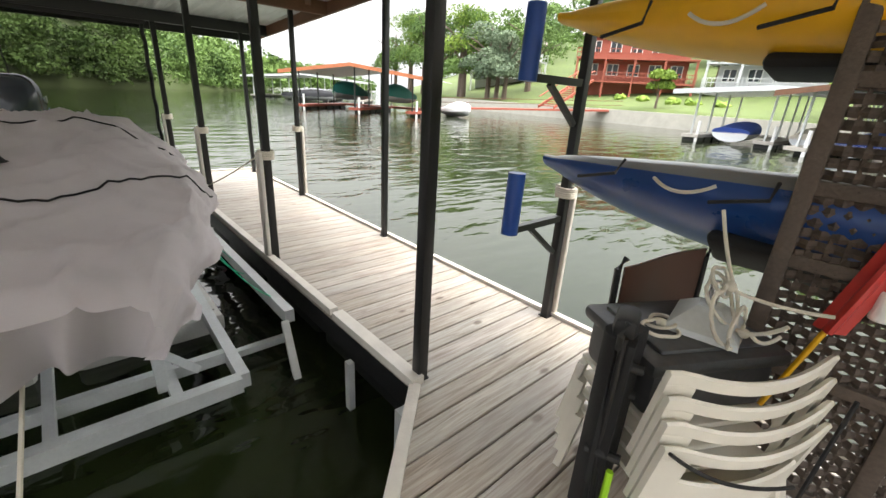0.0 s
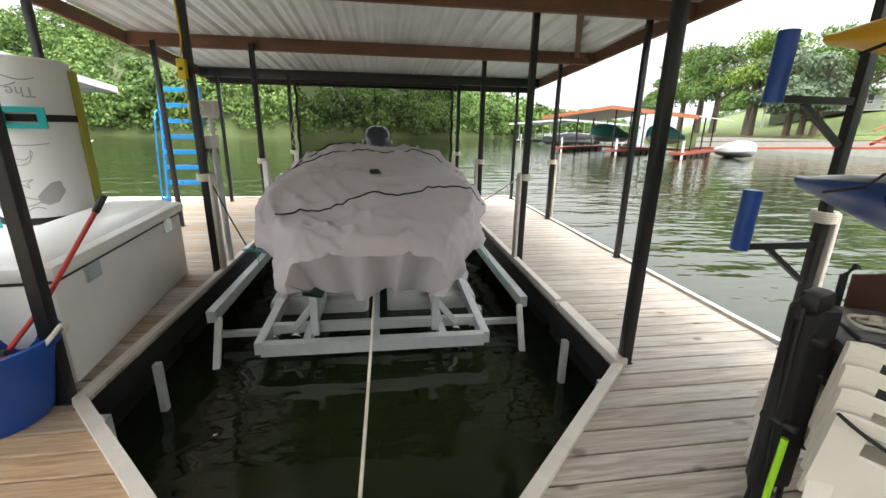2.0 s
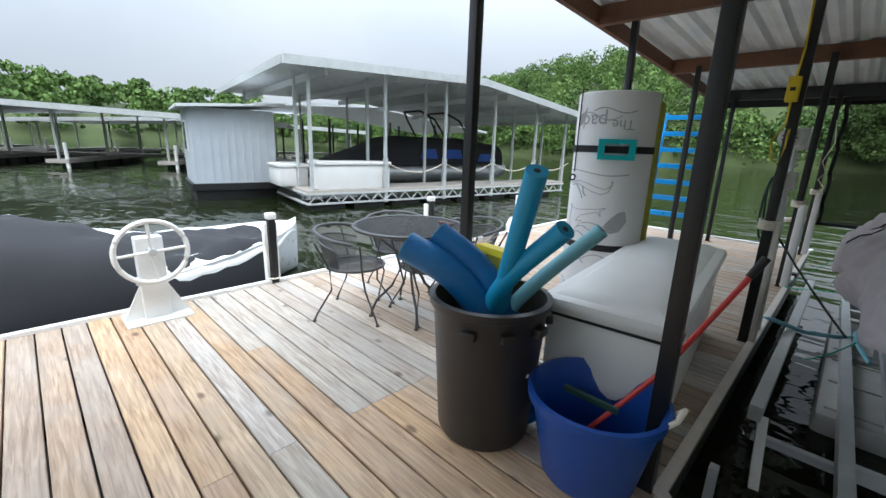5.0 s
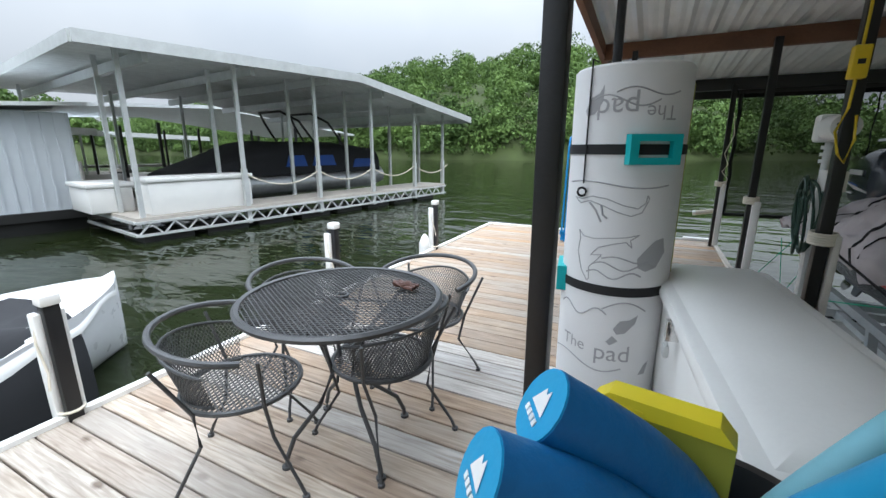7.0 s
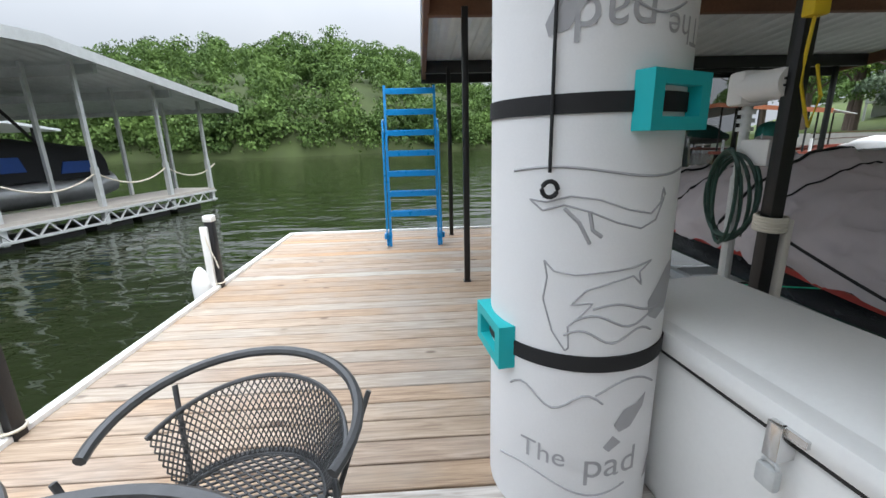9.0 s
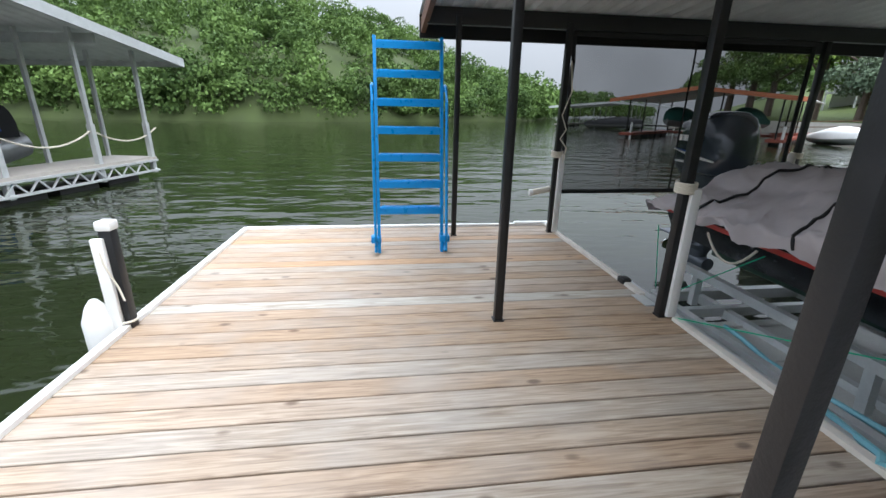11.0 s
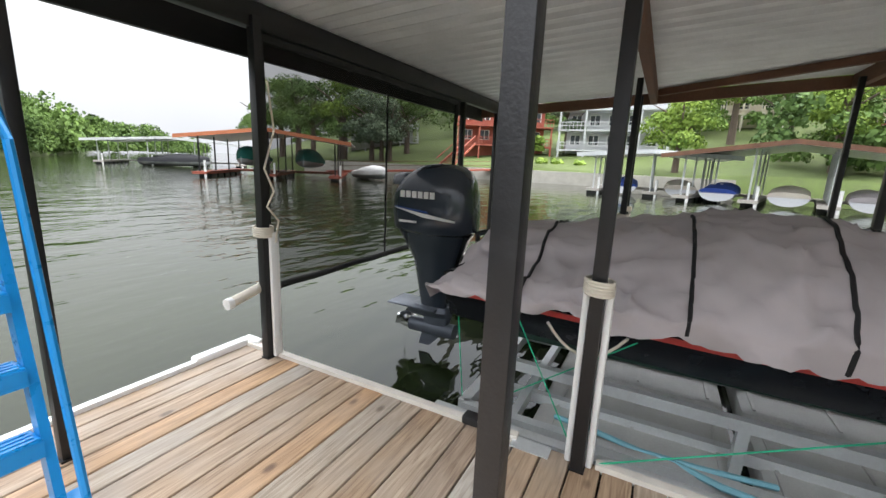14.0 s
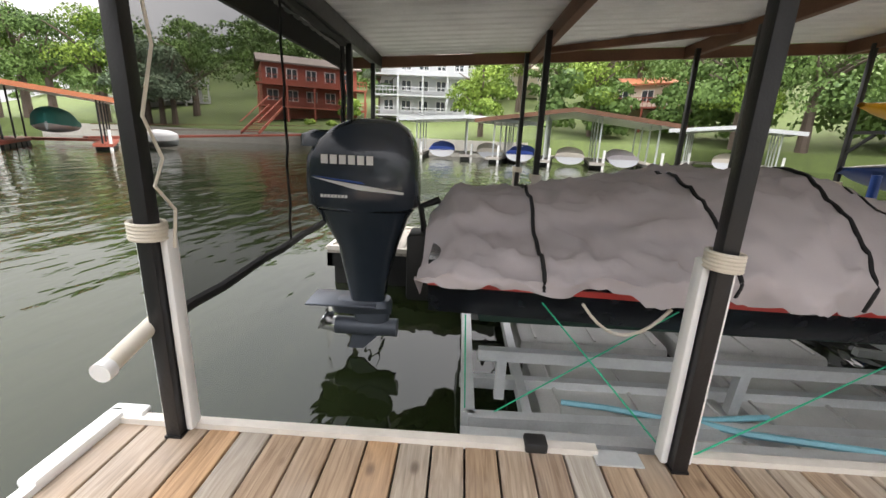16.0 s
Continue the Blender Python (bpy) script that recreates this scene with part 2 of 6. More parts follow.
M_CHEST = mat("white_fibreglass", (0.74, 0.74, 0.72), 0.35, var=0.08, scale=3, bump=0.04, fine=0.03)
M_FOAM = mat("white_foam_mat", (0.72, 0.72, 0.72), 0.75, var=0.06, scale=3, bump=0.06, bscale=150, fine=0.03)
M_PRINT = mat("grey_print", (0.36, 0.36, 0.37), 0.8, var=0.1)
M_TEAL = mat("teal_foam", (0.01, 0.4, 0.42), 0.6, var=0.1)
M_STRAP = mat("black_webbing", (0.012, 0.012, 0.013), 0.8, bump=0.2, bscale=300)
M_BLUE = mat("blue_foam", (0.012, 0.13, 0.34), 0.45, var=0.25, scale=10, bump=0.25, bscale=55, fine=0.12)
M_LBLUE = mat("bright_blue_foam", (0.02, 0.3, 0.55), 0.5, var=0.12, bump=0.1)
M_LADDER = mat("blue_anodised_ladder", (0.004, 0.22, 0.55), 0.3, metal=0.1, var=0.12, scale=20)
M_BIN = mat("dark_brown_plastic", (0.028, 0.025, 0.024), 0.4, var=0.2)
M_BUCKET = mat("blue_plastic_tub", (0.012, 0.065, 0.3), 0.4, var=0.15)
M_YELLOW = mat("yellow_foam", (0.75, 0.62, 0.02), 0.5, var=0.1)
M_OLIVE = mat("olive_foam", (0.3, 0.3, 0.03), 0.6, var=0.1)
M_IRON = mat("wrought_iron_grey", (0.075, 0.077, 0.08), 0.42, metal=0.3, var=0.3, scale=30, bump=0.1)
M_ROPE = mat("cream_rope", (0.68, 0.63, 0.53), 0.85, var=0.15, bump=0.5, bscale=250)
M_GREEN = mat("green_cord", (0.0, 0.42, 0.22), 0.6)
M_HOSE = mat("light_blue_hose", (0.2, 0.47, 0.55), 0.5, var=0.2)
M_DHOSE = mat("dark_green_hose", (0.015, 0.05, 0.035), 0.5)
M_SCREENB = mat("black_screen_hem", (0.012, 0.012, 0.012), 0.7)
M_CHAIRW = mat("white_plastic_chair", (0.76, 0.72, 0.63), 0.4, var=0.08)
M_WICKER = mat("dark_wicker", (0.1, 0.075, 0.06), 0.7, var=0.3, scale=20, bump=0.4, bscale=80, fine=0.3)
M_KAYAKB = mat("blue_kayak_plastic", (0.01, 0.05, 0.2), 0.3, var=0.3, scale=3)
M_KAYAKG = mat("grey_kayak_plastic", (0.16, 0.17, 0.18), 0.35, var=0.3, scale=4)
M_KAYAKY = mat("yellow_kayak_plastic", (0.8, 0.42, 0.01), 0.35, var=0.15)
M_BOATBLK = mat("black_boat_canvas", (0.018, 0.019, 0.022), 0.9, var=0.25, scale=4, bump=0.2, bscale=200)
M_BOATWHT = mat("white_boat_gelcoat", (0.75, 0.76, 0.78), 0.3, var=0.08)
M_SHED = mat("painted_sheet_siding", (0.5, 0.54, 0.58), 0.5, var=0.1, scale=2)
M_ALU = mat("dull_aluminium_hull", (0.42, 0.43, 0.44), 0.35, metal=0.6, var=0.2)
M_BOARDF = mat("far_deck_boards", (0.4, 0.37, 0.33), 0.7, var=0.25)
M_RUSTR = mat("rust_orange_roof", (0.42, 0.14, 0.06), 0.6, var=0.25)
M_TEALC = mat("teal_canvas", (0.01, 0.14, 0.12), 0.75, var=0.2)
M_REDWOOD = mat("red_stained_timber", (0.3, 0.075, 0.045), 0.65, var=0.25, bump=0.2)
M_GREYH = mat("grey_house_siding", (0.5, 0.51, 0.52), 0.6, var=0.1, stretch=(1, 1, 12))
M_CREAM = mat("cream_house_siding", (0.66, 0.6, 0.5), 0.6, var=0.1)
M_SHINGLE = mat("roof_shingles", (0.16, 0.13, 0.11), 0.85, var=0.3)
M_GLASS = mat("dark_window_glass", (0.03, 0.04, 0.045), 0.08)
M_CONC = mat("concrete_wall", (0.4, 0.38, 0.33), 0.85, var=0.25, scale=1.5, bump=0.3)
M_GRASS = mat("lawn", (0.075, 0.105, 0.025), 0.9, var=0.4, scale=1.2, bump=0.5, bscale=30, fine=0.3)
M_EARTH = mat("earth_bank", (0.24, 0.15, 0.09), 0.95, var=0.4, scale=0.7, bump=0.6, bscale=10)
M_FLOORF = mat("forest_floor", (0.05, 0.07, 0.02), 0.95, var=0.4, scale=0.5)
M_BARK = mat("bark", (0.12, 0.09, 0.07), 0.9, var=0.4, bump=0.6, bscale=20)
M_LEAF = leaf_mat("leaves_mid_green", (0.035, 0.07, 0.02), (0.15, 0.24, 0.06))
M_LEAFB = leaf_mat("leaves_bright_green", (0.04, 0.09, 0.012), (0.26, 0.36, 0.06))
M_PINE = leaf_mat("leaves_grey_green", (0.05, 0.08, 0.05), (0.17, 0.22, 0.13))
M_WATER = water_mat()
M_RUBBER = mat("black_rubber", (0.015, 0.015, 0.015), 0.6)
M_SKIN = mat("yellow_enclosure", (0.7, 0.5, 0.01), 0.5)
M_BROWN = mat("brown_leather", (0.09, 0.035, 0.022), 0.5, var=0.2)
M_LIME = mat("lime_green_plastic", (0.3, 0.6, 0.02), 0.5)
M_BLUEC = mat("royal_blue_canvas", (0.02, 0.06, 0.3), 0.7)
M_TANK = mat("weathered_galvanised_tank", (0.5, 0.5, 0.475), 0.55, metal=0.1, var=0.3, scale=3, bump=0.15, fine=0.12)

# ---- mesh helpers ----


def box(bm, lo, hi, bevel=0.0, m=None):
    vs = bmesh.ops.create_cube(bm, size=1.0)["verts"]
    c, s = [(a + b) / 2 for a, b in zip(lo, hi)], [abs(b - a) for a, b in zip(lo, hi)]
    for v in vs:
        v.co = Vector((v.co.x * s[0] + c[0], v.co.y * s[1] + c[1], v.co.z * s[2] + c[2]))
    if bevel:
        es = list({e for v in vs for e in v.link_edges})
        r = bmesh.ops.bevel(bm, geom=es, offset=bevel, segments=2, affect="EDGES", profile=0.5)
        vs = list({v for f in r["faces"] for v in f.verts} | {v for v in vs if v.is_valid})
    if m is not None:
        bmesh.ops.transform(bm, matrix=m, verts=vs)
    return bm


def tube(bm, pts, r, seg=8, closed=False, r2=None):
    """A round bar along points; r2: radius at the far end."""
    pts = [Vector(p) for p in pts]
    k = len(pts)
    rings = []
    up = Vector((0, 0, 1))
    for i, p in enumerate(pts):
        a = pts[i - 1] if (i or closed) else p
        b = pts[(i + 1) % k] if (i < k - 1 or closed) else p
        d = (b - a).normalized()
        ref = up if abs(d.z) < 0.95 else Vector((1, 0, 0))
        s = d.cross(ref).normalized()
        u = s.cross(d)
        rr = r if r2 is None else r + (r2 - r) * i / max(1, k - 1)
        rings.append([bm.verts.new(p + (s * math.cos(q) + u * math.sin(q)) * rr) for q in [2 * math.pi * j / seg for j in range(seg)]])
    for i in range(k if closed else k - 1):
        a, b = rings[i], rings[(i + 1) % k]
        for j in range(seg):
            bm.faces.new((a[j], a[(j + 1) % seg], b[(j + 1) % seg], b[j]))
    if not closed:
        bm.faces.new(rings[0][::-1])
        bm.faces.new(rings[-1])
    return bm


def bar(bm, a, b, w, h):
    """A square-edged bar from a to b."""
    a, b = Vector(a), Vector(b)
    d = (b - a)
    q = d.to_track_quat("Y", "Z").to_matrix().to_4x4()
    return box(bm, (-w / 2, 0, -h / 2), (w / 2, d.length, h / 2), 0.0, Matrix.Translation(a) @ q)


def lathe(bm, prof, seg=32, at=(0, 0, 0), cap=False):
    rings = [[bm.verts.new((at[0] + r * math.cos(2 * math.pi * j / seg), at[1] + r * math.sin(2 * math.pi * j / seg), at[2] + z)) for j in range(seg)] for r, z in prof]
    for a, b in zip(rings, rings[1:]):
        for j in range(seg):
            bm.faces.new((a[j], a[(j + 1) % seg], b[(j + 1) % seg], b[j]))
    if cap:
        bm.faces.new(rings[0][::-1])
        bm.faces.new(rings[-1])
    return bm


def loft(bm, rings, closed=True, caps=True):
    vr = [[bm.verts.new(p) for p in ring] for ring in rings]
    k = len(vr[0])
    for a, b in zip(vr, vr[1:]):
        for j in range(k if closed else k - 1):
            bm.faces.new((a[j], a[(j + 1) % k], b[(j + 1) % k], b[j]))
    if caps and closed:
        bm.faces.new(vr[0][::-1])
        bm.faces.new(vr[-1])
    return bm


def prism(bm, poly, axis, a, b):
    """A polygon in the other two axes, extruded along axis from a to b."""
    def at(p, v):
        q = list(p)
        q.insert(axis, v)
        return q
    return loft(bm, [[at(p, a) for p in poly], [at(p, b) for p in poly]])


def mesh_of(bm, name, material, smooth=None):
    bmesh.ops.recalc_face_normals(bm, faces=bm.faces)
    me = bpy.data.meshes.new(name)
    bm.to_mesh(me)
    bm.free()
    me.materials.append(material)
    if smooth:
        me.shade_smooth()
        me.set_sharp_from_angle(angle=radians(smooth))
    return me


def thing(name, label, category, at=(0, 0, 0), rz=0, group="", kind=""):
    e = new(name)
    e.matrix_basis = pose(*at, 0, 0, rz)
    e.empty_display_size = 0.05
    return tagged(e, label, category, group, kind)


def part(name, bm, material, parent, label="", smooth=35):
    ob = new(name, mesh_of(bm, name, material, smooth))
    ob.parent = parent
    if label:
        ob["label"] = label
    return ob


def solid(name, bm, material, label, category, smooth=35, kind="", group=""):
    return tagged(new(name, mesh_of(bm, name, material, smooth)), label, category, group, kind)


def B():
    return bmesh.new()


def arc(c, r, a0, a1, n, plane="xy"):
    out = []
    for i in range(n + 1):
        q = radians(a0 + (a1 - a0) * i / n)
        u, v = r * math.cos(q), r * math.sin(q)
        out.append({"xy": (c[0] + u, c[1] + v, c[2]), "xz": (c[0] + u, c[1], c[2] + v), "yz": (c[0], c[1] + u, c[2] + v)}[plane])
    return out


def sag(a, b, drop, n=10):
    return [tuple(a[k] + (b[k] - a[k]) * i / n - (drop * 4 * (i / n) * (1 - i / n) if k == 2 else 0) for k in range(3)) for i in range(n + 1)]


# ---- water and land ----
WATER = -0.45
bm = B()
box(bm, (-2500, -2500, WATER - 3), (2500, 2500, WATER))
solid("water", bm, M_WATER, "dark green rippled lake water reaching the horizon", "lake", None, "structure")


def shore_x(y):
    """The shoreline to the east."""
    pts = [(-160, -70), (-62, -12), (-50, 18), (-30, 36), (-10, 45), (10, 48), (30, 49), (50, 50), (75, 52), (110, 75), (200, 150), (400, 330)]
    for (y0, x0), (y1, x1) in zip(pts, pts[1:]):
        if y0 <= y <= y1:
            return x0 + (x1 - x0) * (y - y0) / (y1 - y0)
    return pts[0][1] if y < pts[0][0] else pts[-1][1]


def east_height(x, y):
    d = x - shore_x(y)
    return 0.9 + max(0, d) * 0.16 + max(0, d - 12) * 0.12 + 0.5 * noise.noise((x * 0.08, y * 0.08, 0)) if d > 0 else WATER - 1


def land(name, rows, label, material):
    bm = B()
    loft(bm, rows, closed=False, caps=False)
    return solid(name, bm, material, label, "hillside", 60, "structure")


rows = []
for d in (0, 1, 3, 6, 10, 16, 24, 34, 50, 80, 160):
    rows.append([(shore_x(y) + d, y, WATER - 0.5 if d == 0 else east_height(shore_x(y) + d, y)) for y in range(-150, 400, 5)])
land("ground_east", rows, "grassy bank rising from the east shore", M_GRASS)


def west_front(x):
    """The line of the far wooded shore, by x."""
    if x < -20:
        return 62 + (-20 - x) * 0.12
    return 62 + (x + 20) * 0.75 if x < 30 else 100 + (x - 30) * 2.2


def west_height(x, d):
    top = 23 + 4 * noise.noise((x * 0.02, 3, 0)) if x > -70 else max(15, 23 - (-70 - x) * 0.08)
    if x > -5:
        top = max(4, top - (x + 5) * 0.42)
    return 0.3 + top * (1 - math.exp(-d / 28.0))


rows = []
for d in (0, 0.8, 3, 8, 15, 25, 40, 60, 100, 200):
    rows.append([(x, west_front(x) + d, WATER - 0.5 if d == 0 else (0.2 if d < 1 else west_height(x, d))) for x in range(-320, 220, 6)])
land("ground_far_shore", rows, "wooded hill on the far shore with a bare earth edge", M_FLOORF)


def foliage(name, trees, material, label, leaf=0.5, per=160, seed=1, group="", thick=True):
    """Crowns of many leaf clumps: trees are (x, y, z, radius, height)."""
    rng = np.random.default_rng(seed)
    V, F, base = [], [], 0
    for x, y, z, r, h in trees:
        lobes = max(5, int(r * 1.7))
        for _ in range(lobes):
            q, e = rng.uniform(0, 2 * math.pi), rng.uniform(0.25, 1.0)
            lr = r * rng.uniform(0.38, 0.6)
            spread = r * 0.62 * (1.15 - e * 0.75) * rng.uniform(0.5, 1.1)
            c = np.array([x + spread * math.cos(q), y + spread * math.sin(q), z + h * e - lr * 0.4])
            k = max(8, int(per / lobes))
            d = rng.normal(size=(k, 3))
            d /= np.linalg.norm(d, axis=1)[:, None]
            d[:, 2] = np.abs(d[:, 2]) * 1.1 - 0.45
            p = c + d * lr * rng.uniform(0.72, 1.08, (k, 1)) * np.array([1, 1, 0.8])
            nrm = d + rng.normal(size=(k, 3)) * 0.45
            nrm /= np.linalg.norm(nrm, axis=1)[:, None]
            a = np.cross(nrm, rng.normal(size=(k, 3)))
            a /= np.linalg.norm(a, axis=1)[:, None] + 1e-9
            b = np.cross(nrm, a)
            s = leaf * rng.uniform(0.55, 1.35, (k, 1))
            quad = np.stack([p - a * s - b * s * 0.3, p + b * s * 0.8 - a * s * 0.15, p + a * s + b * s * 0.2, p - b * s * 0.7 + a * s * 0.1], 1)
            V.append(quad.reshape(-1, 3))
            F.append(np.arange(base, base + 4 * k).reshape(-1, 4))
            base += 4 * k
    V, F = np.concatenate(V), np.concatenate(F)
    me = bpy.data.meshes.new(name)
    me.from_pydata(V.tolist(), [], F.tolist())
    me.materials.append(material)
    return tagged(new(name, me), label, "woods" if len(trees) > 1 else "tree", group, "stuff" if len(trees) > 1 else "")


# far woods
rng = random.Random(5)
trees = []
for i in range(1250):
    x = rng.uniform(-230, 60)
    d = rng.uniform(0.5, 1.0) if i % 4 == 0 else rng.uniform(1, 62) ** 1.0
    r = rng.uniform(2.8, 4.8)
    trees.append((x, west_front(x) + d + 2, west_height(x, d) - 0.8, r, r * rng.uniform(1.5, 2.3)))
foliage("far_woods", trees, M_LEAF, "dense green summer woods covering the far hill", 0.23, 620, 2)
trees = []
for i in range(300):
    x = rng.uniform(30, 330)
    d = rng.uniform(0, 40)
    r = rng.uniform(3, 6)
    trees.append((x, west_front(x) * 0.62 + d + 40, 0, r, r * rng.uniform(1.5, 2.4)))
foliage("distant_tree_line", trees, M_LEAF, "hazy line of green trees along the distant river bend", 0.55, 260, 3)

# east shore trees, houses, docks


def tree(x, y, z, r, h, material=M_LEAF, label="broad green leafy tree on the bank", seed=1, leaf=0.3, per=700):
    t = thing("tree", label, "tree", (x, y, z))
    bm = B()
    rng2 = random.Random(seed)
    tube(bm, [(0, 0, -0.6), (0.1, 0, h * 0.3), (-0.05, 0.1, h * 0.62), (0, 0, h * 0.92)], r * 0.09, 8, r2=r * 0.02)
    for k in range(7):
        q, e = rng2.uniform(0, 6.28), rng2.uniform(0.3, 0.6)
        tube(bm, [(0, 0, h * e), (math.cos(q) * r * 0.4, math.sin(q) * r * 0.4, h * (e + 0.14)), (math.cos(q) * r * 0.75, math.sin(q) * r * 0.75, h * (e + 0.22))], r * 0.035, 6, r2=r * 0.01)
    part("trunk", bm, M_BARK, t)
    f = foliage("crown", [(0, 0, h * 0.22, r, h * 0.75)], material, "", leaf, per, seed)
    for key in ("label", "category", "kind", "group"):
        if key in f:
            del f[key]
    f.parent = t
    return t


rng = random.Random(11)
for k, (b, d, r, h, mm) in enumerate([
        (-30, 80, 5, 12, M_LEAF), (-33, 76, 6, 15, M_LEAFB), (-36, 73, 6.5, 15, M_LEAF), (-40, 62, 5.5, 13, M_LEAF), (-43, 66, 6, 14, M_LEAFB), (-46, 60, 5, 11, M_PINE), (-49, 58, 4.5, 10, M_PINE), (-38, 70, 6, 13, M_LEAF), (-53, 66, 4.5, 9, M_PINE),
        (-57, 74, 6, 12, M_LEAF), (-73, 52, 1.8, 4, M_LEAFB), (-78, 68, 4, 10, M_PINE), (-91, 53, 4.2, 9, M_LEAFB), (-96, 70, 6, 14, M_LEAFB), (-101, 62, 5, 13, M_LEAF), (-105, 56, 5, 12, M_LEAFB),
        (-110, 66, 6, 15, M_LEAF), (-116, 58, 6, 15, M_LEAF), (-121, 50, 5, 14, M_LEAF), (-126, 44, 4.5, 11, M_LEAFB), (-131, 40, 5, 12, M_LEAF), (-137, 42, 6, 13, M_LEAF), (-144, 48, 6, 14, M_LEAF), (-152, 55, 6, 14, M_LEAF)]):
    x, y = -1.7 - d * math.sin(radians(b)), 4 + d * math.cos(radians(b))
    x = max(x, shore_x(y) + 2.5)
    tree(x, y, east_height(x, y), r, h, mm, {M_LEAF: "tall leafy green tree on the shore bank", M_LEAFB: "bright yellow-green leafy tree on the bank", M_PINE: "grey-green bushy tree above the shore"}[mm], 20 + k, 0.16, 5500)
trees = []
for i in range(320):
    y = rng.uniform(-130, 160)
    d = rng.uniform(24, 75)
    if -30 < y < 36 and d < 27:
        continue
    x = shore_x(y) + d
    r = rng.uniform(3, 5.5)
    trees.append((x, y, east_height(x, y), r, r * rng.uniform(1.8, 2.8)))
for i in range(90):
    y = rng.uniform(-140, -30)
    x = shore_x(y) + rng.uniform(1, 25)
    r = rng.uniform(2.5, 5)
    trees.append((x, y, east_height(x, y), r, r * rng.uniform(1.6, 2.4)))
for i in range(34):
    y = rng.uniform(-55, -6)
    x = shore_x(y) + rng.uniform(3, 13)
    r = rng.uniform(2.2, 4)
    trees.append((x, y, east_height(x, y), r, r * rng.uniform(1.8, 2.6)))
foliage("bank_woods", trees, M_LEAF, "green woods behind the houses on the east bank", 0.27, 650, 8)

# retaining wall along the east shore
bm = B()
pts = [(shore_x(y) - 0.4, y) for y in range(-2, 62, 4)]
loft(bm, [[(x - 0.3, y, WATER - 1), (x + 0.5, y, WATER - 1), (x + 0.5, y, 1.0), (x - 0.3, y, 1.0)] for x, y in pts])
solid("retaining_wall", bm, M_CONC, "low weathered concrete retaining wall at the waterline", "wall", 30, "structure")
for y in (14, 17, 19, 23, 26):
    bm = B()
    for k in range(5):
        bmesh.ops.create_icosphere(bm, subdivisions=2, radius=0.45, matrix=pose(rng.uniform(-.5, .5), rng.uniform(-.5, .5), rng.uniform(0, .3)))
    for v in bm.verts:
        v.co += Vector((noise.noise(v.co * 3), noise.noise(v.co * 3 + Vector((5, 0, 0))), noise.noise(v.co * 3 + Vector((0, 5, 0))))) * 0.3
    ob = solid("bush", bm, M_LEAFB, "small rounded green shrub on the lawn", "bush", 60)
    ob.location = (shore_x(y) + 5 + (y % 3), y, east_height(shore_x(y) + 6, y) + 0.1)


def house(name, label, at, rz, w, d, storeys, wallm, roofm, deckm, pitch=0.35, stilts=1.5):
    """A house seen across water: walls, gable roof, storeys of windows, railed decks on posts. Front faces -y."""
    t = thing(name, label, "house", at, rz)
    h = storeys * 2.8
    bm = B()
    box(bm, (-w / 2, 0, -3), (w / 2, d, h))
    part("wall", bm, wallm, t)
    bm = B()
    rise = d * 0.5 * pitch
    prism(bm, [(-0.7, h - 0.1), (d / 2, h + rise), (d + 0.7, h - 0.1), (d + 0.7, h + 0.12), (d / 2, h + rise + 0.25), (-0.7, h + 0.12)], 0, -w / 2 - 0.6, w / 2 + 0.6)
    part("roof", bm, roofm, t)
    for s in range(storeys):
        z = s * 2.8
        k = max(3, int(w / 2.6))
        for i in range(k):
            x = -w / 2 + (i + 0.5) * w / k
            bm = B()
            box(bm, (x - 0.75, -0.08, z + 0.75), (x + 0.75, 0.03, z + 2.2))
            fr = part("window", bm, M_WHITE, t)
            for sx in (-1, 1):
                bm = B()
                box(bm, (x + sx * 0.35 - 0.29, -0.1, z + 0.83), (x + sx * 0.35 + 0.29, -0.07, z + 2.12))
                part("pane", bm, M_GLASS, fr)
        bm = B()
        box(bm, (-w / 2 - 0.8, -2.6, z - 0.22), (w / 2 + 0.8, 0, z - 0.02))
        part("deck", bm, deckm, t)
        bm = B()
        for zz in (z + 0.5, z + 0.98):
            box(bm, (-w / 2 - 0.8, -2.6, zz), (w / 2 + 0.8, -2.52, zz + 0.09))
        n = int(w / 0.45)
        for i in range(n + 1):
            x = -w / 2 - 0.8 + i * (w + 1.6) / n
            box(bm, (x - 0.03, -2.6, z), (x + 0.03, -2.54, z + 1.0))
        part("railing", bm, deckm, t)
        for i in range(5):
            x = -w / 2 - 0.6 + i * (w + 1.2) / 4
            bm = B()
            box(bm, (x - 0.12, -2.55, z - 3.4 if s == 0 else z - 2.8), (x + 0.12, -2.35, z - 0.2))
            part("post", bm, deckm, t)
    return t


def polar(b, d, c=(-1.7, 4.5)):
    return c[0] - d * math.sin(radians(b)), c[1] + d * math.cos(radians(b))


def put_house(name, label, b, d, w, dep, st, wm, rm, dm, lift=1.0, turn=0, pitch=0.35):
    x, y = polar(b, d)
    return house(name, label, (x, y, east_height(x, y) + lift), b + turn, w, dep, st, wm, rm, dm, pitch)


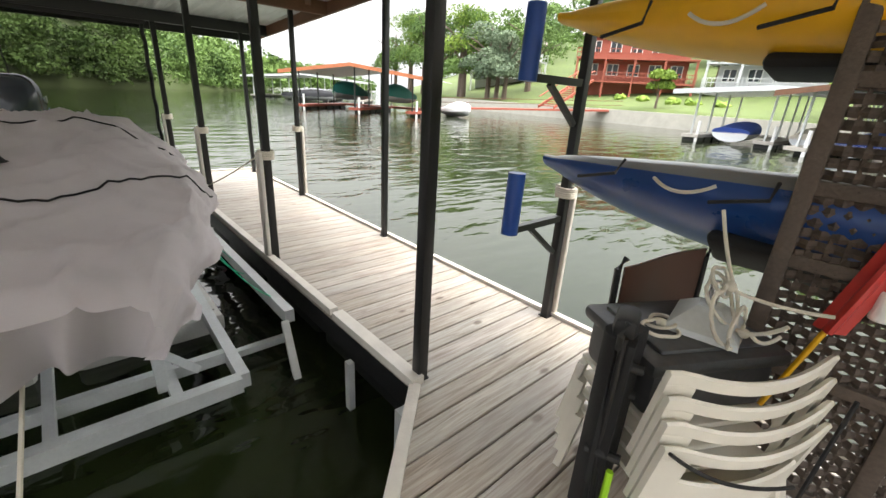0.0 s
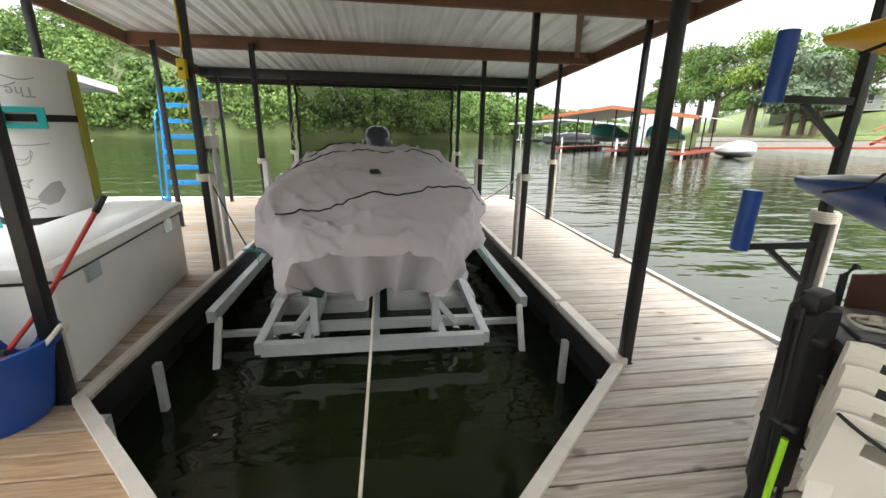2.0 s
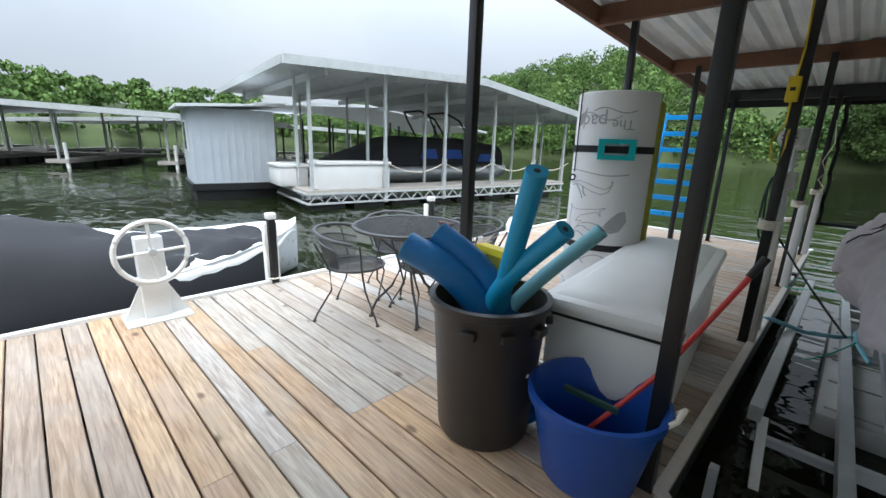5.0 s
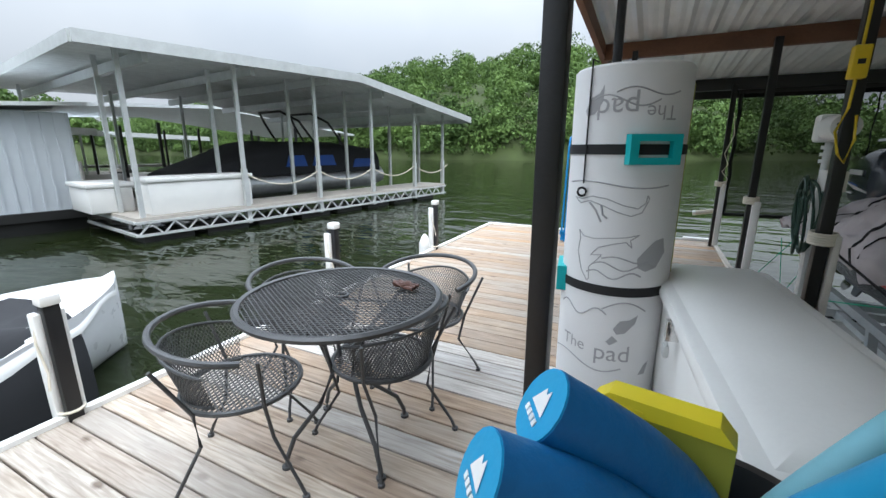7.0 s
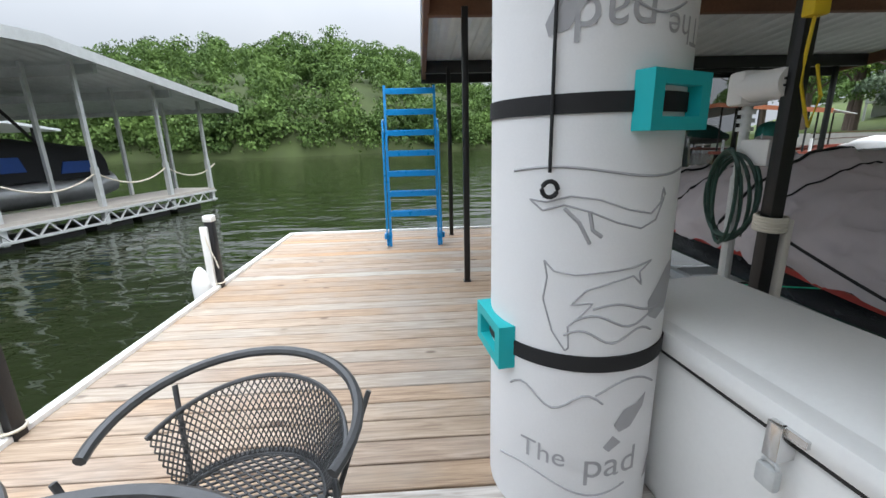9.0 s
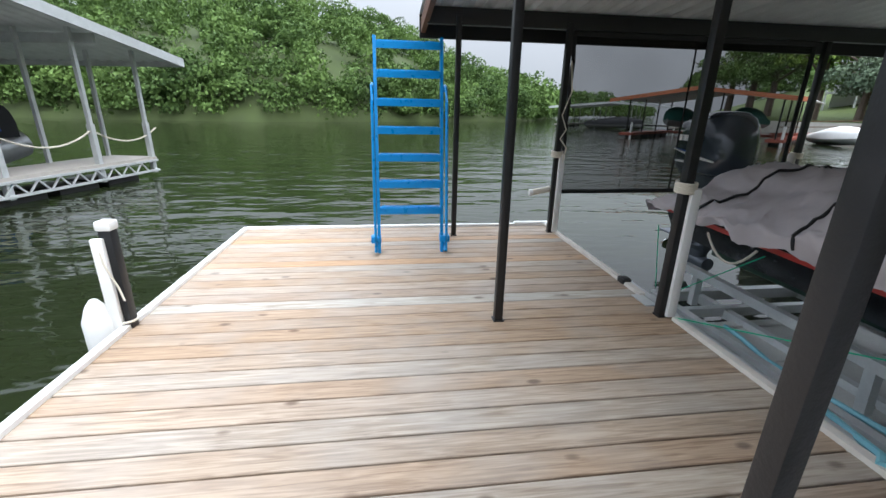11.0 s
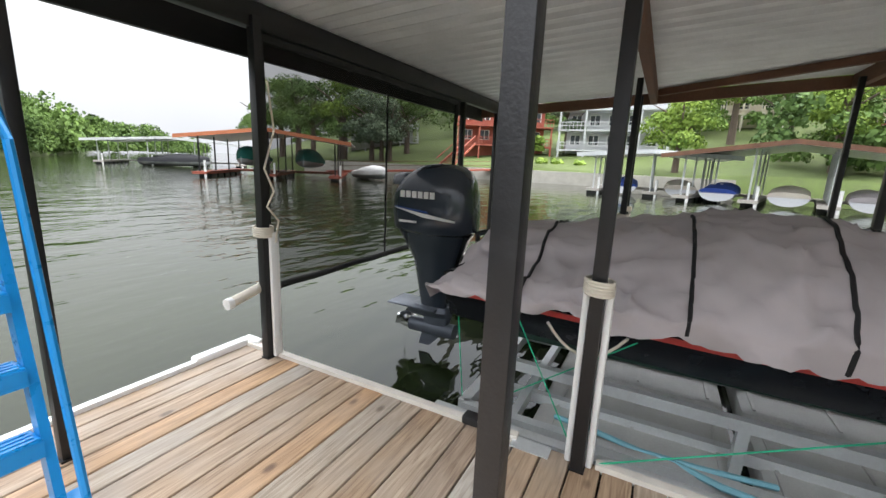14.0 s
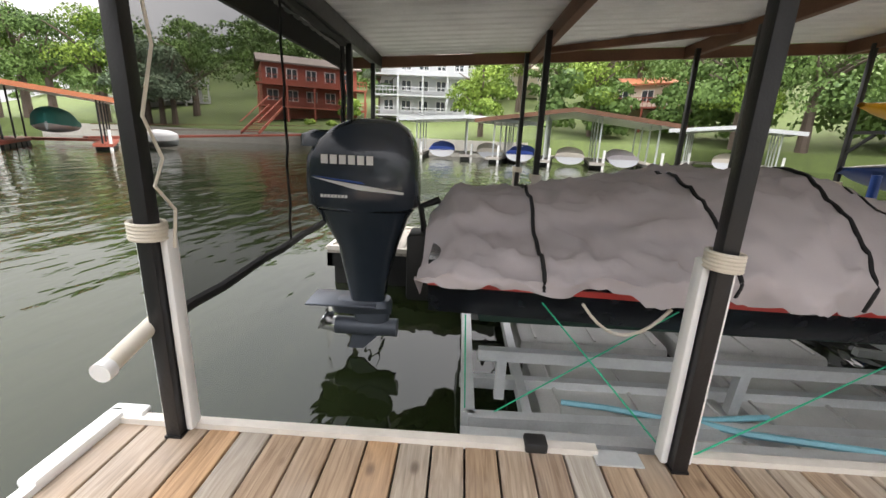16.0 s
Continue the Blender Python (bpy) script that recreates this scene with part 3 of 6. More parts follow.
put_house("house", "red-stained timber house with stacked decks and stairs", -70, 66, 13, 8, 2, M_REDWOOD, M_SHINGLE, M_REDWOOD, 1.5, 8)
put_house("house", "large grey three-storey house with white railed decks", -84, 66, 13, 9, 3, M_GREYH, M_SHINGLE, M_GREYH, 0.2, -4)
put_house("house", "tall cream house half hidden by trees", -97, 82, 9, 8, 2, M_CREAM, M_SHINGLE, M_CREAM, 2.0, 0)
put_house("house", "low cream cottage with brown deck among trees", -111.5, 62, 9, 6, 1, M_CREAM, M_RUSTR, M_REDWOOD, 2.5, -10)
put_house("house", "pale grey house behind shoreline trees", -54, 84, 12, 8, 2, M_GREYH, M_SHINGLE, M_GREYH, 1.0, 4)

# red stairs down the lawn
st = thing("outdoor_stairs", "red timber steps descending the lawn to the water", "stairs", (*polar(-62.5, 50), 0), -62)
for i in range(14):
    bm = B()
    box(bm, (-0.8 + i * 0.25, i * 0.55, 0.9 + i * 0.24), (0.8 + i * 0.25, i * 0.55 + 0.5, 1.0 + i * 0.24))
    part("tread", bm, M_REDWOOD, st)
for sx in (-0.85, 0.85):
    bm = B()
    bar(bm, (sx, 0, 0.8), (sx + 3.4, 7.6, 4.1), 0.1, 0.3)
    bar(bm, (sx, 0, 1.9), (sx + 3.4, 7.6, 5.2), 0.08, 0.1)
    part("stringer", bm, M_REDWOOD, st)


def covered_dock(name, label, at, rz, w, d, roofz, roofm, fasciam, boats, deckm=M_BOARDF, ridge=0.9, posts=4):
    """A floating boat dock with gable roof on posts; boats: (x, material, label)."""
    t = thing(name, label, "boat dock", at, rz)
    bm = B()
    box(bm, (-w / 2, 0, 0.25), (w / 2, 1.6, 0.45))
    part("deck", bm, deckm, t)
    for k in range(len(boats) + 1):
        bm = B()
        x = -w / 2 + 0.5 + k * (w - 1) / max(1, len(boats))
        box(bm, (x - 0.5, -d, 0.25), (x + 0.5, 0, 0.45))
        part("finger", bm, deckm, t)
    for k in range(len(boats) + 1):
        x = -w / 2 + 0.5 + k * (w - 1) / max(1, len(boats))
        for j in range(int(d / 1.6)):
            bm = B()
            box(bm, (x - 0.45, -0.2 - j * 1.6 - 1.2, -0.2), (x + 0.45, -0.2 - j * 1.6, 0.24))
            part("float", bm, M_DARKFLOAT, t)
    bm = B()
    ov = 0.8
    prism(bm, [(-w / 2 - ov, roofz), (0, roofz + ridge), (w / 2 + ov, roofz), (w / 2 + ov, roofz + 0.06), (0, roofz + ridge + 0.06), (-w / 2 - ov, roofz + 0.06)], 1, -d - ov, 1.6 + ov)
    part("roof", bm, roofm, t)
    bm = B()
    prism(bm, [(-w / 2 - ov, roofz - 0.18), (0, roofz + ridge - 0.18), (w / 2 + ov, roofz - 0.18), (w / 2 + ov, roofz + 0.1), (0, roofz + ridge + 0.1), (-w / 2 - ov, roofz + 0.1)], 1, -d - ov - 0.05, -d - ov)
    part("fascia", bm, fasciam, t)
    for k in range(len(boats) + 1):
        x = -w / 2 + 0.5 + k * (w - 1) / max(1, len(boats))
        for j in range(posts):
            y = -d + 0.2 + j * (d + 1.2) / (posts - 1)
            bm = B()
            box(bm, (x - 0.05, y - 0.05, 0.3), (x + 0.05, y + 0.05, roofz + ridge * (1 - abs(x) / (w / 2 + ov))))
            part("post", bm, M_BLACK if deckm is not M_BOARDF else M_GALV, t)
        bm = B()
        tube(bm, [(x + 0.4, -d + 0.1, -0.2), (x + 0.4, -d + 0.1, 1.3)], 0.09, 8)
        part("bumper", bm, M_WHITE, t)
    return t


def small_boat(name, label, at, rz, length, beam, hullm, coverm, top=1.0, hz=0.6):
    """A covered motor boat: hull and draped cover, bow towards -y."""
    t = thing(name, label, "boat", at, rz)
    for nm, mm, lo, hi in (("hull", hullm, 0, hz), ("cover", coverm, hz, top)):
        rings = []
        for i in range(17):
            s = i / 16
            w = beam / 2 * min(1, (s * 1.9) ** 0.6 + 0.05)
            ring = []
            for j in range(17):
                q = math.pi * j / 16
                if nm == "hull":
                    zz = lo + (hi - lo) * (1 - math.sin(q) ** 0.8) + (1 - s) ** 3 * 0.25
                    ring.append((w * math.cos(q) * (0.85 + 0.15 * abs(math.cos(q))), (s - 0.5) * length, zz))
                else:
                    bump = 0.5 + 0.5 * math.sin(math.pi * min(1, s * 1.15)) ** 0.8
                    zz = lo - 0.08 + (hi - lo) * bump * math.sin(q) ** 0.6 + (1 - s) ** 3 * 0.22 + 0.04 * noise.noise((s * 9, q * 3, length))
                    ring.append((w * 1.04 * math.cos(q), (s - 0.5) * length, zz))
            rings.append(ring)
        bm = B()
        loft(bm, rings)
        part(nm, bm, mm, t, "", 50)
    return t


# orange-fronted dock across the water, with teal boats and a white one beside it
x, y = polar(-37, 46, (0, 0))
covered_dock("boat_dock", "floating boat dock with rusty orange roof edge and timber deck", (x, y, WATER), -52, 11, 9, 3.0, M_ROOF, M_RUSTR, [0, 0], M_REDWOOD, 0.8)
for k in (-2.4, 2.4):
    m4 = pose(x, y, WATER, 0, 0, -52) @ Vector((k, -4.5, 0.9))
    small_boat("covered_boat", "boat under a dark teal canvas cover", tuple(m4), -52, 6, 2.2, M_ALU, M_TEALC, 1.7, 0.5)
m4 = pose(x, y, WATER, 0, 0, -52) @ Vector((8, -3, 0.0))
small_boat("jet_boat", "small boat under a pale shrink-wrapped cover", tuple(m4), -20, 4.5, 2, M_ALU, M_WHITE, 1.4, 0.5)
gw = thing("gangway", "long timber gangway from dock to retaining wall", "gangway", (x, y, WATER))
bm = B()
bar(bm, (3, -2, 0.5), (shore_x(y - 12) - x + 0.5, -14, 1.3), 1.2, 0.2)
part("walkway", bm, M_REDWOOD, gw)
bm = B()
for dz in (0.6, 1.05):
    bar(bm, (3, -2.6, 0.5 + dz), (shore_x(y - 12) - x + 0.5, -14.6, 1.3 + dz), 0.06, 0.06)
part("railing", bm, M_BEAM, gw)
x, y = polar(-28, 75, (0, 0))
covered_dock("boat_dock", "grey covered dock far along the shore", (x, y, WATER), -40, 16, 10, 2.8, M_ROOF, M_GALV, [0, 0, 0], M_BOARDF, 0.7)
small_boat("pontoon_boat", "dark pontoon boat moored by the far dock", (x - 6, y - 8, WATER), 30, 8, 2.6, M_ALU, M_BOATBLK, 1.6, 0.6)

for b, d, w, dep, rm, lab in ((-89.5, 42, 9, 8, M_ROOF, "covered boat dock with flat metal roof below the grey house"), (-103, 40, 12, 9, M_ROOF, "wide covered dock with low gabled brown-edged roof"), (-120.5, 46, 7, 7, M_ROOF, "small covered dock with a white gabled roof by the woods")):
    x, y = polar(b, d)
    covered_dock("boat_dock", lab, (x, y, WATER), b, w, dep, 3.0, rm, M_BEAM if w > 10 else M_GALV, [0] * int(w / 4), M_BOARDF, 0.9 if w > 10 else 0.35)
    for k in range(int(w / 4)):
        p = pose(x, y, WATER, 0, 0, b) @ Vector((-w / 2 + 0.5 + (k + 0.5) * (w - 1) / int(w / 4), -dep * 0.55, 0.15))
        lab2, mm = [("pontoon boat with a royal blue canvas top", M_BLUEC), ("white runabout under a tan cover", M_CREAM), ("grey fishing boat under canvas", M_COVER)][(k + int(w)) % 3]
        small_boat("moored_boat", lab2 + " in its slip", tuple(p), b + 180, 5.5, 2.0, M_BOATWHT, mm, 1.25, 0.6)

# ---- neighbouring covered dock to the west ----
NB = Matrix.Translation((-10.0, 3.6, WATER)) @ Matrix.Rotation(radians(-9.5), 4, "Z")
nd = thing("covered_dock", "long open steel dock with pale ridged roof and truss edge", "boat dock")
nd.matrix_basis = NB
LN, WN = 10.5, 9.0
bm = B()
box(bm, (-1.3, 0, 0.42), (0, LN, 0.52))
box(bm, (-WN, 0, 0.42), (-1.3, 1.3, 0.52))
box(bm, (-WN, 1.3, 0.42), (-WN + 1.2, LN, 0.52))
part("deck", bm, M_BOARDF, nd)
for y in np.arange(0, LN - 0.4, 0.46):
    bm = B()
    bar(bm, (0.01, y, 0.16), (0.01, y + 0.23, 0.4), 0.03, 0.03)
    bar(bm, (0.01, y + 0.23, 0.4), (0.01, y + 0.46, 0.16), 0.03, 0.03)
    part("brace", bm, M_GALV, nd)
for z in (0.14, 0.4):
    bm = B()
    box(bm, (-0.03, 0, z), (0.04, LN, z + 0.05))
    box(bm, (-WN, -0.04, z), (0, 0.03, z + 0.05))
    part("rail", bm, M_GALV, nd)
for y in np.arange(0.1, LN - 0.8, 1.25):
    bm = B()
    box(bm, (-1.2, y, -0.25), (-0.08, y + 1.0, 0.13), 0.05)
    part("float", bm, M_DARKFLOAT, nd)


def nroof(y):
    return 3.68 + 0.02 * y if y < 5.6 else 3.79 - (y - 5.6) * 0.14


bm = B()
ys = [-0.6, 5.6, LN + 1.0]
xs = np.linspace(0.5, -WN - 0.5, 120)
for y0, y1 in ((ys[0], ys[1]), (ys[1], ys[2])):
    loft(bm, [[(x, y, nroof(y) + (0.035 if (i % 4) < 2 else 0.0)) for i, x in enumerate(xs)] for y in (y0, y1)], closed=False, caps=False)
part("roof", bm, M_ROOF, nd, "", None)
bm = B()
for y0, y1 in ((ys[0], ys[1]), (ys[1], ys[2])):
    prism(bm, [(y0, nroof(y0) - 0.12), (y1, nroof(y1) - 0.12), (y1, nroof(y1) + 0.09), (y0, nroof(y0) + 0.09)], 0, 0.5, 0.56)
part("fascia", bm, M_GALV, nd)
bm = B()
box(bm, (-WN - 0.5, ys[0] - 0.04, nroof(ys[0]) - 0.12), (0.5, ys[0], nroof(ys[0]) + 0.08))
part("fascia", bm, M_GALV, nd)
bm = B()
box(bm, (-WN - 0.5, ys[2], nroof(ys[2]) - 0.12), (0.5, ys[2] + 0.04, nroof(ys[2]) + 0.08))
part("fascia", bm, M_GALV, nd)
for y in (0.5, 2.6, 4.7, 6.8, 8.9):
    bm = B()
    bar(bm, (0.3, y, nroof(y) - 0.16), (-WN - 0.3, y, nroof(y) - 0.16), 0.1, 0.2)
    part("rafter", bm, M_GALV, nd)
for y in (0.15, 2.35, 4.5, 6.6, 8.7, 10.4):
    for xx in (-0.06, -1.25, -WN + 1.1):
        bm = B()
        box(bm, (xx - 0.04, y - 0.04, 0.3), (xx + 0.04, y + 0.04, nroof(y)))
        box(bm, (xx - 0.055, y - 0.055, 0.1), (xx + 0.055, y + 0.055, 1.4)) if xx > -0.1 and y > 2 else None
        part("post", bm, M_GALV, nd)
for k in range(4):
    bm = B()
    y = 2.35 + 2.1 * k
    tube(bm, sag((-0.06, y, 1.3), (-0.06, y + 2.1, 1.25), 0.3), 0.02, 5)
    part("rope", bm, M_ROPE, nd)

nb2 = thing("covered_dock", "second dock roof behind with dark gabled underside", "boat dock")
nb2.matrix_basis = NB @ Matrix.Translation((-10, 1, 0))
bm = B()
prism(bm, [(0, 3.3), (6, 3.6), (14, 2.6), (14, 2.7), (6, 3.75), (0, 3.42)], 0, -9, 0)
part("roof", bm, M_ROOF, nb2)
bm = B()
box(bm, (-9, 0, 0.3), (0, 13, 0.5))
part("deck", bm, M_BOARDF, nb2)
for xx in (-8.8, -4.5, -0.2):
    for y in (0.2, 3.5, 7, 10, 13):
        bm = B()
        box(bm, (xx - 0.05, y - 0.05, 0.4), (xx + 0.05, y + 0.05, 2.9))
        part("post", bm, M_BLACK, nb2)

# shed and dock boxes on the neighbouring dock
shed = thing("dock_shed", "pale grey metal-sided shed with small window", "shed")
shed.matrix_basis = NB @ Matrix.Translation((-3.0, -1.0, 0))
bm = B()
box(bm, (-2.1, -1.3, 0.5), (0, 1.0, 2.65))
part("wall", bm, M_SHED, shed)
bm = B()
for k in range(11):
    box(bm, (0.0, -1.28 + k * 0.222, 0.5), (0.025, -1.28 + k * 0.222 + 0.045, 2.65))
    box(bm, (-2.08 + k * 0.2, -1.33, 0.5), (-2.04 + k * 0.2, -1.3, 2.65))
part("rib", bm, M_SHED, shed)
bm = B()
prism(bm, [(-1.6, 2.62), (1.3, 2.82), (1.3, 2.89), (-1.6, 2.7)], 0, -2.4, 0.3)
part("roof", bm, M_ROOF, shed)
bm = B()
box(bm, (-1.2, -1.36, 1.4), (-0.6, -1.28, 2.3))
wf = part("window", bm, M_WHITE, shed)
bm = B()
box(bm, (-1.14, -1.38, 1.46), (-0.66, -1.35, 2.24))
part("pane", bm, M_GLASS, wf)
bm = B()
box(bm, (-2.2, -1.4, 0.3), (0.1, 1.1, 0.5))
for k in range(2):
    box(bm, (-2.15 + k * 1.1, -1.3, -0.25), (-1.15 + k * 1.1, 1.0, 0.3), 0.04)
part("float_base", bm, M_DARKFLOAT, shed)
for (xa, ya, w, d, h, z) in ((-2.6, -0.35, 1.3, 0.8, 0.62, 0.52), (-0.9, 0.35, 0.75, 2.2, 0.75, 0.52)):
    bx = thing("dock_box", "white fibreglass dock storage box", "storage box")
    bx.matrix_basis = NB @ Matrix.Translation((xa, ya, z))
    bm = B()
    box(bm, (0, 0, 0), (w, d, h - 0.08), 0.03)
    part("body", bm, M_CHEST, bx)
    bm = B()
    box(bm, (-0.04, -0.04, h - 0.08), (w + 0.04, d + 0.04, h + 0.02), 0.03)
    part("lid", bm, M_CHEST, bx)

# black covered pontoon in the neighbouring slip
pb = thing("pontoon_boat", "pontoon boat under black cover with blue panels", "boat")
pb.matrix_basis = NB @ Matrix.Translation((-3.6, 5.6, 0.45))
for xx in (-1.0, 1.0):
    bm = B()
    tube(bm, [(xx, -3.6, 0.35), (xx, -3.2, 0.3), (xx, 3.2, 0.3), (xx, 3.8, 0.45)], 0.34, 14)
    part("pontoon", bm, M_ALU, pb)
bm = B()
rings = []
for i in range(25):
    s = i / 24
    y = -3.6 + 7.2 * s
    top = 0.75 + 0.9 * min(1, s * 3.2) - 0.25 * max(0, s - 0.75) * 4 * 0.8
    rings.append([(1.3 * math.copysign(abs(math.cos(q)) ** 0.5, math.cos(q)), y, 0.6 + (top - 0.6) * math.sin(q) ** 0.6 + 0.03 * noise.noise((y * 2, q * 3, 0))) for q in [math.pi * j / 16 for j in range(17)]])
loft(bm, rings)
part("cover", bm, M_BOATBLK, pb, "black fitted canvas cover", 50)
for y0, y1, z0, z1 in ((-0.6, 0.2, 0.85, 1.2), (0.4, 1.4, 0.85, 1.2), (2.2, 3.2, 0.75, 1.05)):
    bm = B()
    prism(bm, [(y0, z0), (y1, z0), (y1 - 0.12, z1), (y0 + 0.12, z1)], 0, 1.29, 1.32)
    part("panel", bm, M_BUCKET, pb, "bright blue side panel")
bm = B()
for yy in (-0.2, 1.0):
    tube(bm, [(1.15, yy + 1.2, 1.2), (1.0, yy + 0.4, 2.3), (0.6, yy, 2.6), (-0.6, yy, 2.6), (-1.0, yy + 0.4, 2.3), (-1.15, yy + 1.2, 1.2)], 0.04, 8)
part("tower", bm, M_BLACK, pb, "black wakeboard tower")

# rows of docks far to the southwest
for k, (xx, yy, rz, w) in enumerate(((-38, 2, 60, 26), (-46, 14, 60, 24), (-60, -12, 70, 28))):
    covered_dock("boat_dock", "long grey covered dock far down the cove", (xx, yy, WATER), rz, w, 9, 2.6, M_ROOF, M_GALV, [0] * 5, M_BOARDF, 0.6, 3)
rows = []
for d in (0, 4, 10, 20, 40, 90):
    rows.append([(-130 - d - 10 * math.sin(y * 0.02), y, WATER - 0.5 if d == 0 else 0.2 + 14 * (1 - math.exp(-d / 30))) for y in range(-200, 80, 8)])
land("ground_west", rows, "low wooded hill at the head of the cove", M_FLOORF)
trees = []
for i in range(260):
    y = rng.uniform(-120, 75)
    d = rng.uniform(1, 60)
    r = rng.uniform(3, 5)
    trees.append((-130 - d - 10 * math.sin(y * 0.02), y, 0.2 + 14 * (1 - math.exp(-d / 30)) - 1, r, r * 2))
foliage("cove_woods", trees, M_LEAF, "green woods on the hill at the cove head", 0.6, 200, 14)

# ---- our dock: structure ----
XL, XR, YE, YB = -3.68, 4.3, 6.58, -4.6     # outer edges
SL, SR = 0.0, 3.0                            # slip sides
SB, CL, CR = -1.2, 1.14, 1.78                # slip back edge and chamfer ends
fl_left = thing("floor_left", "weathered tan timber deck boards of the wide dock", "deck", kind="structure")
fl_right = thing("floor_right", "grey weathered timber boards of the walkway", "deck", kind="structure")


def slip_left(y):
    return SL if y >= 0 else (SL + CL * (y / SB) if y > SB else 1.46)


def slip_right(y):
    return SR if y >= 0 else (SR - (SR - CR) * (y / SB) if y > SB else 1.47)


def board(parent, y, w, xa0, xa1, xb0, xb1, material):
    """One plank from xa to xb, with slanted ends."""
    bm = B()
    e, t = 0.004, 0.038
    prof = [(y, -t), (y + w, -t), (y + w, -e), (y + w - e, 0), (y + e, 0), (y, -e)]
    fr = [(q - y) / w for q, _ in prof]
    loft(bm, [[(xa0 + (xa1 - xa0) * f, q, z) for f, (q, z) in zip(fr, prof)], [(xb0 + (xb1 - xb0) * f, q, z) for f, (q, z) in zip(fr, prof)]])
    part("plank", bm, material, parent, smooth=None)


# timber edge strips
tr = thing("edge_trim", "pale worn timber strips along the deck edges", "trim", kind="structure")


def strip(a, b, w=0.05, h=0.03, m=M_TRIM):
    bm = B()
    bar(bm, (*a, h / 2 - 0.002), (*b, h / 2 - 0.002), w, h)
    part("strip", bm, m, tr)


strip((SL - 0.01, 0), (SL - 0.01, 4.0))
strip((SL - 0.01, 4.4), (SL - 0.01, YE))
strip((SL, 0), (CL, SB), 0.06)
strip((SR, 0), (CR, SB), 0.06)
strip((CL, SB), (CR, SB), 0.06, 0.03, M_WHITE)
strip((SR + 0.02, 0), (SR + 0.02, 0.9), 0.08, 0.05)
strip((SR + 0.02, 0.95), (SR + 0.02, YE), 0.06, 0.05)
strip((XL, YB), (XL, YE), 0.05, 0.03, M_WHITE)
strip((XL, YE), (SL, YE), 0.05, 0.03, M_WHITE)
strip((XR, YB), (XR, YE), 0.045, 0.03)
strip((SR, YE), (XR, YE), 0.045, 0.03)
bm = B()
box(bm, (-0.42, YE - 0.03, 0.004), (0.02, YE + 0.05, 0.05), 0.015)
box(bm, (-0.02, YE - 0.12, 0.004), (0.05, YE + 0.05, 0.05), 0.015)
part("corner_bumper", bm, M_WHITE, tr, "white vinyl corner bumper")

# steel frame and floats under the deck
fr = thing("dock_frame", "black floats and steel frame carrying the deck", "dock frame", kind="structure")
bm = B()
for lo, hi in (((XL, YB, -0.2), (XL + 0.06, YE, -0.04)), ((SL - 0.06, 0, -0.2), (SL, YE, -0.04)), ((SR, 0, -0.2), (SR + 0.06, YE, -0.04)), ((XR - 0.06, YB, -0.2), (XR, YE, -0.04)), ((XL, YE - 0.06, -0.2), (SL, YE, -0.04)), ((SR, YE - 0.06, -0.2), (XR, YE, -0.04))):
    box(bm, lo, hi)
bar(bm, (SL - 0.02, 0, -0.12), (CL - 0.02, SB, -0.12), 0.05, 0.16)
bar(bm, (SR + 0.02, 0, -0.12), (CR + 0.02, SB, -0.12), 0.05, 0.16)
box(bm, (CL, SB - 0.06, -0.2), (CR, SB, -0.04))
part("frame", bm, M_BLACK, fr)
for y in np.arange(0.15, 6.2, 1.3):
    for x0, x1 in ((XL + 0.15, -1.9), (-1.8, -0.12), (SR + 0.12, XR - 0.1)):
        bm = B()
        box(bm, (x0, y, -0.8), (x1, y + 1.2, -0.06), 0.05)
        part("float", bm, M_DARKFLOAT, fr)
for x0 in np.arange(XL + 0.1, 4.0, 1.3):
    bm = B()
    box(bm, (x0, YB + 0.1, -0.8), (x0 + 1.2, SB - 0.15, -0.06), 0.05)
    part("float", bm, M_DARKFLOAT, fr)
for sx, x in ((1, 0.1), (-1, 2.9)):
    bm = B()
    box(bm, (x - 0.03, -0.06, -0.7), (x + 0.03, 0.0, -0.08))
    box(bm, (x - 0.02, 0.5, -0.75), (x + 0.02, 0.55, -0.1))
    part("upright", bm, M_GALV, fr)

# ---- roof ----


def roof_z(y):
    return 2.76 - 0.062 * y


RX0, RX1, RY0, RY1 = -1.62, 4.72, -4.7, 6.75
bm = B()
n = 150
pr = []
for i in range(n + 1):
    x = RX0 + (RX1 - RX0) * i / n
    pr.append((x, 0.034 if (i % 5) == 0 else (0.03 if (i % 5) == 1 else (0.008 if (i % 5) == 3 else 0.0))))
loft(bm, [[(x, y, roof_z(y) + z) for x, z in pr] for y in (RY0, 0, RY1)], closed=False, caps=False)
loft(bm, [[(x, y, roof_z(y) + z + 0.012) for x, z in pr] for y in (RY0, 0, RY1)], closed=False, caps=False)
solid("ceiling", bm, M_ROOF, "ribbed galvanised metal roof sheets over the slip", "roof", None, "structure")
beams = thing("roof_beams", "brown stained timber beams under the metal roof", "beam", kind="structure")
for y in (-4.2, -2.1, 0.02, 2.1, 4.16, 6.3):
    bm = B()
    box(bm, (RX0 + 0.05, y - 0.04, roof_z(y) - 0.16), (RX1 - 0.05, y + 0.04, roof_z(y) - 0.004), 0.005)
    part("beam", bm, M_BEAM if y < 6 else M_BLACK, beams)
for x in (RX0 + 0.04, RX1 - 0.04):
    bm = B()
    bar(bm, (x, RY0, roof_z(RY0) - 0.08), (x, RY1, roof_z(RY1) - 0.08), 0.05, 0.14)
    part("beam", bm, M_BEAM, beams)
bm = B()
